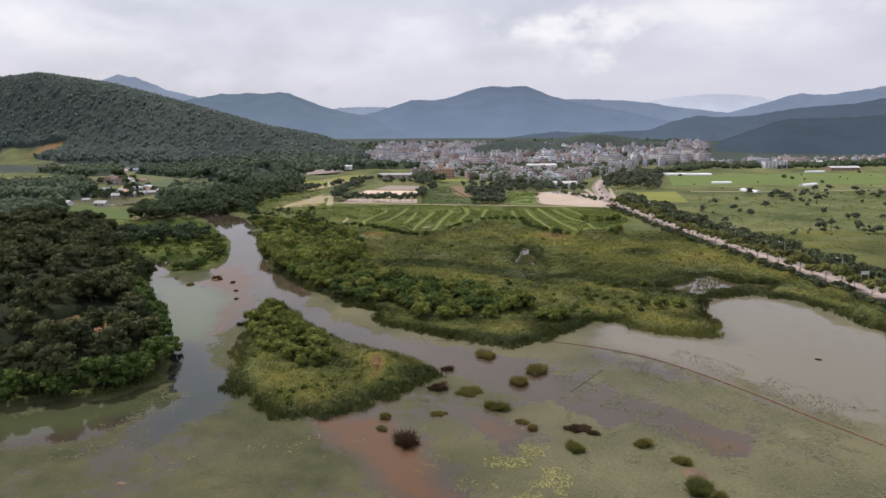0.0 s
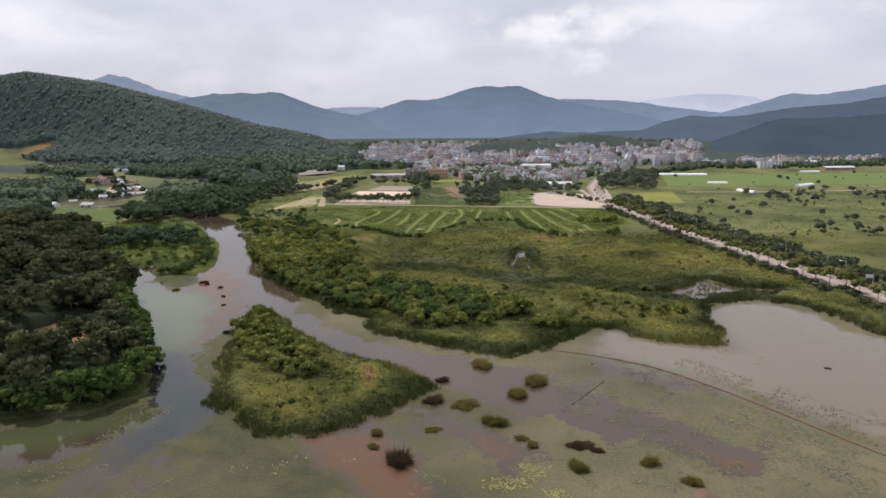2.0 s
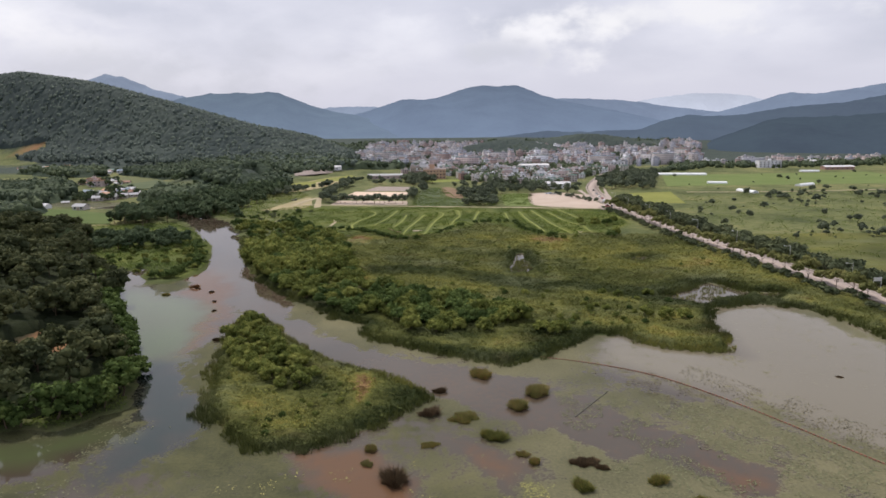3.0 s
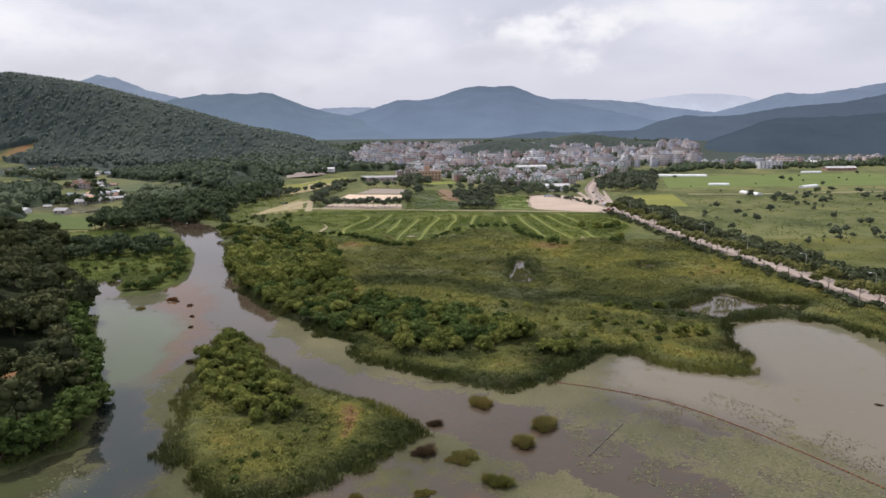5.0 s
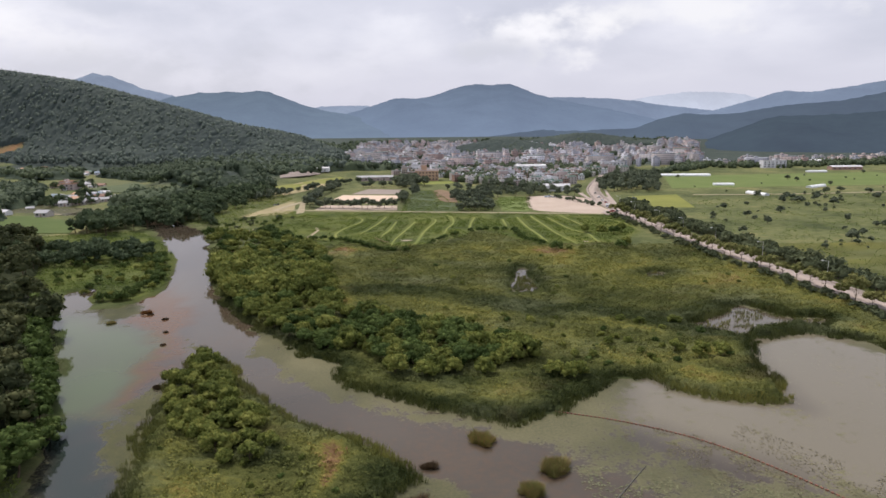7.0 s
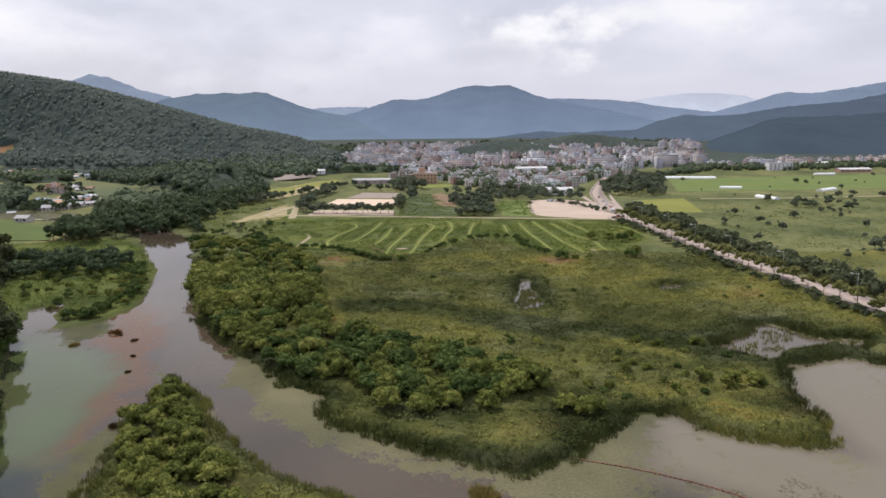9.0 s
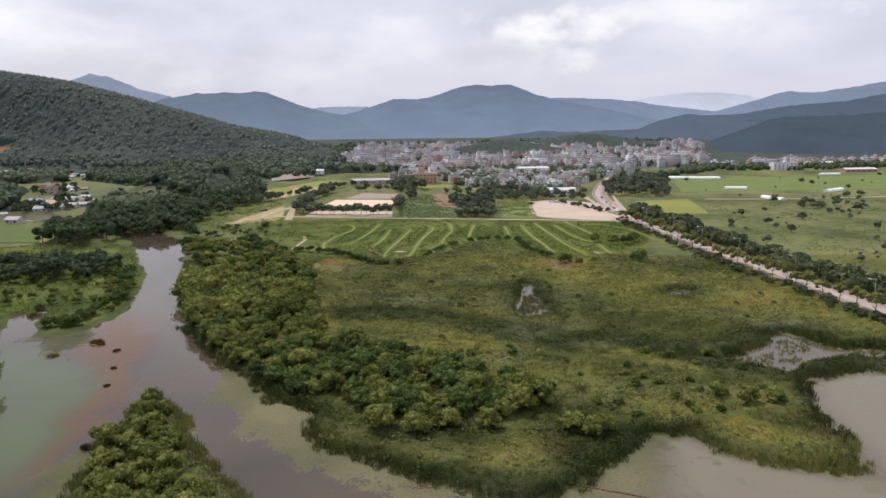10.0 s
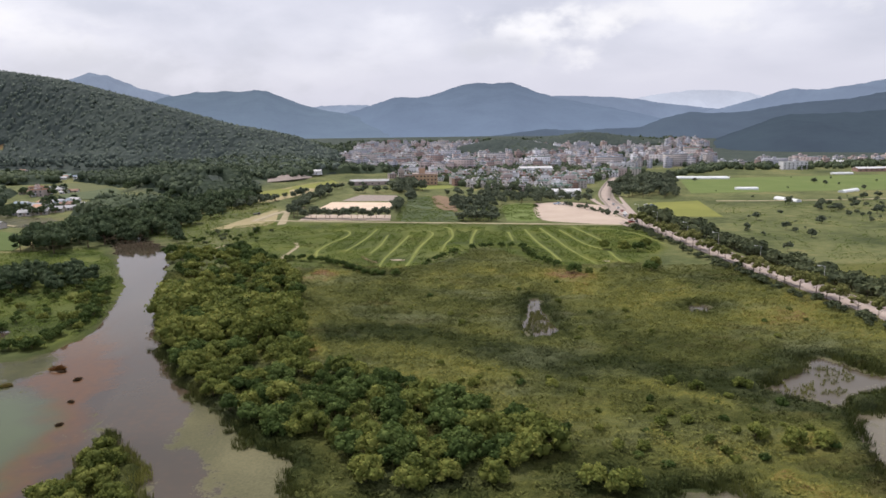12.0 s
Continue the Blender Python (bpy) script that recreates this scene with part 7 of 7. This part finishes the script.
def pad_stuff(name, zones, count, size, mat, label, seed):
    """Floating leaves: many small flat rosettes on the water."""
    r = np.random.default_rng(seed)
    out = []
    for pts, share, keep in zones:
        xs, ys = [p[0] for p in pts], [p[1] for p in pts]
        n = int(count * share)
        x, y = r.uniform(min(xs), max(xs), n), r.uniform(min(ys), max(ys), n)
        ok = inside(x, y, pts) & (patchy(x, y, 4.5, seed + 1) * 0.6 + patchy(x, y, 15, seed + 2) * 0.4 > keep) & (land_depth(x, y) < -1)
        out.append(np.c_[x, y][ok])
    p = np.concatenate(out)
    n = len(p)
    s = size * r.uniform(0.5, 1.5, n)
    a = r.uniform(0, 2 * np.pi, (n, 1)) + np.arange(6) * np.pi / 3
    rad = s[:, None] * r.uniform(0.6, 1.1, (n, 6))
    co = np.stack([p[:, :1] + np.cos(a) * rad, p[:, 1:] + np.sin(a) * rad * 0.9, np.full((n, 6), 0.03) + r.uniform(0, 0.06, (n, 6))], -1).reshape(-1, 3)
    me = raw_mesh(name, co, np.arange(6 * n).reshape(n, 6))
    me.materials.append(mat)
    return tagged(new(name, me), label, "floating leaves", kind="stuff")


M_PADS = rough_mat("yellow_pads", [(0.3, (0.15, 0.155, 0.055)), (0.7, (0.30, 0.28, 0.10))], 0.2, 3.0, 0.7, island=0.5)
M_PADG = rough_mat("green_pads", [(0.3, (0.085, 0.095, 0.050)), (0.7, (0.165, 0.165, 0.09))], 0.2, 3.0, 0.7, island=0.5)
pad_stuff("yellow_floating_leaves", [([(2.9, 132.3), (15.1, 133.2), (21, 119), (18.5, 100.7), (6.4, 108.9)], 0.5, 0.52), ([(-57.6, 131.5), (-5, 141.4), (33.5, 129.1), (37, 100.6), (-68.4, 101.5)], 0.5, 0.64)], 9000, 0.17, M_PADS, "yellow-green floating leaves on the lake", 971)
pad_stuff("green_floating_leaves", [([(24.3, 176.7), (65.2, 166.7), (100.5, 110.3), (22.7, 105.8)], 0.7, 0.49), ([(-86.3, 176.4), (-66.8, 161.5), (-52.9, 121.4), (-97.9, 111.7)], 0.12, 0.62)], 34000, 0.18, M_PADG, "pale green floating leaves on the lake", 975)

M_PADB = rough_mat("brown_pads", [(0.3, (0.070, 0.064, 0.038)), (0.7, (0.150, 0.134, 0.078))], 0.2, 3.0, 0.8, island=0.5)
pad_stuff("brown_floating_weed", [([(54, 196), (66, 192), (86, 166), (106, 130), (122, 98), (112, 96), (93, 128), (75, 160)], 0.8, 0.47), ([(38, 196), (52, 190), (66, 170), (60, 160), (36, 184)], 0.2, 0.50)], 30000, 0.14, M_PADB, "brownish floating weed drifting beside the boom", 977)


def mud_mound(x, y, wide, deep, tall, seed, mat, label):
    """A low uneven bank of mud just out of the water."""
    n, m = 22, 7
    co, f = [(x, y, tall)], []
    for j in range(1, m + 1):
        for k in range(n):
            a = 2 * math.pi * k / n
            u = j / m
            rim = 0.75 + 0.5 * float(patchy(np.array([math.cos(a) * 2 + seed]), np.array([math.sin(a) * 2]), 1.1, seed)[0])
            px, py = math.cos(a) * u * rim * wide / 2, math.sin(a) * u * rim * deep / 2
            bumps = float(patchy(np.array([px + seed * 3.0]), np.array([py]), 0.8, seed + 1)[0]) - 0.5
            co.append((x + px, y + py, tall * (1 - u * u) + bumps * 0.22 * (1 - u) - 0.25 * u))
    for k in range(n):
        f.append((0, 1 + k, 1 + (k + 1) % n))
        for j in range(m - 1):
            a, b = 1 + j * n + k, 1 + j * n + (k + 1) % n
            f += [(a, a + n, b + n), (a, b + n, b)]
    me = raw_mesh("mud_mound", np.array(co), np.array(f))
    me.shade_smooth()
    me.materials.append(mat)
    return tagged(new("mud_mound", me), label, "mud bank", "mud banks")


M_MUD = rough_mat("wet_mud", [(0.35, (0.085, 0.054, 0.033)), (0.65, (0.155, 0.10, 0.062))], 0.4, 3.0, 0.6, 0.3, relief=0.5, dist=0.1)
mud_mound(44.5, 121.5, 5.6, 6.5, 0.5, 3, M_MUD, "reddish-tan mud bank amid reeds in the lake")
mud_mound(-65, 116, 3.4, 2.0, 0.28, 5, M_MUD, "small reddish mud bank in the lake")
mud_mound(25.5, 141.5, 6.0, 2.4, 0.3, 7, M_MUD, "low reddish-brown mud bank with dead stalks")
mud_mound(-110, 284, 5.5, 4.0, 0.3, 9, M_MUD, "reddish mud bank in the river")
M_RUST = rough_mat("rusty_leaves", [(0.35, (0.17, 0.085, 0.030)), (0.65, (0.30, 0.16, 0.055))], 0.6, 5.0, 0.9, island=0.4)
M_POLE = plain("weathered_pole", (0.10, 0.097, 0.084), 0.9, 0, 3.0)
bush = reed_clump(-110, 284.5, 3.4, 1.6, 0.5, 991, 1200, "rusty_bush", "rusty orange bush standing on river mud")
bush.data.materials[0] = M_RUST
bm = bmesh.new()
bmesh.ops.create_cone(bm, segments=7, radius1=0.15, radius2=0.09, depth=18.0, cap_ends=True)
me = bpy.data.meshes.new("floating_pole")
bm.to_mesh(me)
bm.free()
me.materials.append(M_POLE)
pole = tagged(new("floating_pole", me), "long weathered pole floating among the weed", "pole")
pole.matrix_basis = pose(32.5, 168.5, 0.07, 0, 90, math.degrees(math.atan2(15, 11)))


def car_shell(name, prof, half, taper):
    """A closed body from a side profile (x, z), pinched towards its top."""
    bm = bmesh.new()
    top = max(z for _, z in prof)
    low = min(z for _, z in prof)
    ends = [[bm.verts.new((x, s * half * (1 - taper * (z - low) / (top - low)), z)) for x, z in prof] for s in (-1, 1)]
    n = len(prof)
    for k in range(n):
        bm.faces.new((ends[0][k - 1], ends[0][k], ends[1][k], ends[1][k - 1]))
    for e in ends:
        bm.faces.new(e)
    bmesh.ops.recalc_face_normals(bm, faces=bm.faces)
    bmesh.ops.bevel(bm, geom=bm.edges[:], offset=0.05, segments=1, affect="EDGES")
    me = bpy.data.meshes.new(name)
    bm.to_mesh(me)
    bm.free()
    return me


M_TYRE = plain("tyre", (0.03, 0.03, 0.03), 0.9)


def car(word, paint, truck=False):
    root = tagged(new("truck" if truck else "car"), "parked %s %s" % (word, "light truck with an open bed" if truck else "car with dark windows"), "truck" if truck else "car", "parked vehicles")
    if truck:
        part("cab", car_shell("cab", [(0.9, 0.45), (2.5, 0.45), (2.5, 1.2), (2.2, 2.0), (0.95, 2.05)], 0.88, 0.12), paint, root)
        part("bed", car_shell("bed", [(-2.6, 0.6), (0.8, 0.6), (0.8, 1.25), (-2.6, 1.25)], 0.88, 0.0), paint, root)
        part("windscreen", box_mesh("windscreen", 0.06, 1.4, 0.6), M_PANE, root, at=pose(2.42, 0, 1.3, 0, -22, 0))
    else:
        part("body", car_shell("body", [(-2.2, 0.35), (2.2, 0.35), (2.25, 0.7), (1.2, 0.92), (-2.1, 0.98), (-2.25, 0.7)], 0.88, 0.06), paint, root)
        part("cabin", car_shell("cabin", [(-1.9, 0.95), (1.15, 0.93), (0.4, 1.45), (-1.3, 1.48)], 0.8, 0.2), M_PANE, root)
        part("roof", box_mesh("car_roof", 1.6, 1.22, 0.06, 0, 0.02), paint, root, at=pose(-0.45, 0, 1.46))
    for x in (-1.4, 1.4):
        for y in (-0.8, 0.8):
            bm = bmesh.new()
            bmesh.ops.create_cone(bm, segments=12, radius1=0.33, radius2=0.33, depth=0.22, cap_ends=True)
            me = bpy.data.meshes.new("wheel")
            bm.to_mesh(me)
            bm.free()
            wheel = part("wheel", me, M_TYRE, root, at=pose(x, y, 0.33, 90, 0, 0))
            part("rim", box_mesh("rim", 0.3, 0.3, 0.24, -0.12, 0.05), M_STEEL, wheel)
    return root


PAINTS = [("white", plain("paint_white", (0.75, 0.75, 0.76), 0.3, 0, 2, 0.05)), ("dark grey", plain("paint_dark", (0.05, 0.05, 0.055), 0.3, 0, 2, 0.1)), ("pale blue", plain("paint_blue", (0.25, 0.36, 0.52), 0.3, 0, 2, 0.1)), ("silver", plain("paint_silver", (0.5, 0.5, 0.52), 0.3, 0.5, 2, 0.05)), ("red", plain("paint_red", (0.4, 0.07, 0.06), 0.3, 0, 2, 0.1))]
for x, y, turn, tint, truck in ((86, 637, 5, 2, True), (89, 636, 8, 0, False), (92.5, 635, 4, 0, False), (123, 568, 95, 0, True), (120.5, 560, 80, 3, False), (121.5, 533, 70, 1, False), (118, 532, 20, 4, False), (-144, 596, 15, 1, True), (126, 600, 92, 0, False), (128, 622, 84, 3, False), (154, 622, 10, 0, False), (158, 621, 12, 2, False),
                                (132, 655, 75, 1, False), (125, 584, 88, 4, False)):
    ob = car(*PAINTS[tint], truck)
    on_road = float(line_gap(np.array([x]), np.array([y]), ROAD)[0][0]) < 5
    ob.matrix_basis = Matrix.Translation((x, y, ROAD_Z + 0.1 if on_road else at_ground(x, y) + 0.1)) @ pose(0, 0, 0, 0, 0, turn)

for k in (town_tree, willow, bushy, pine, broad, street, distant, hedge, river_tree, town, village):
    k.finish()
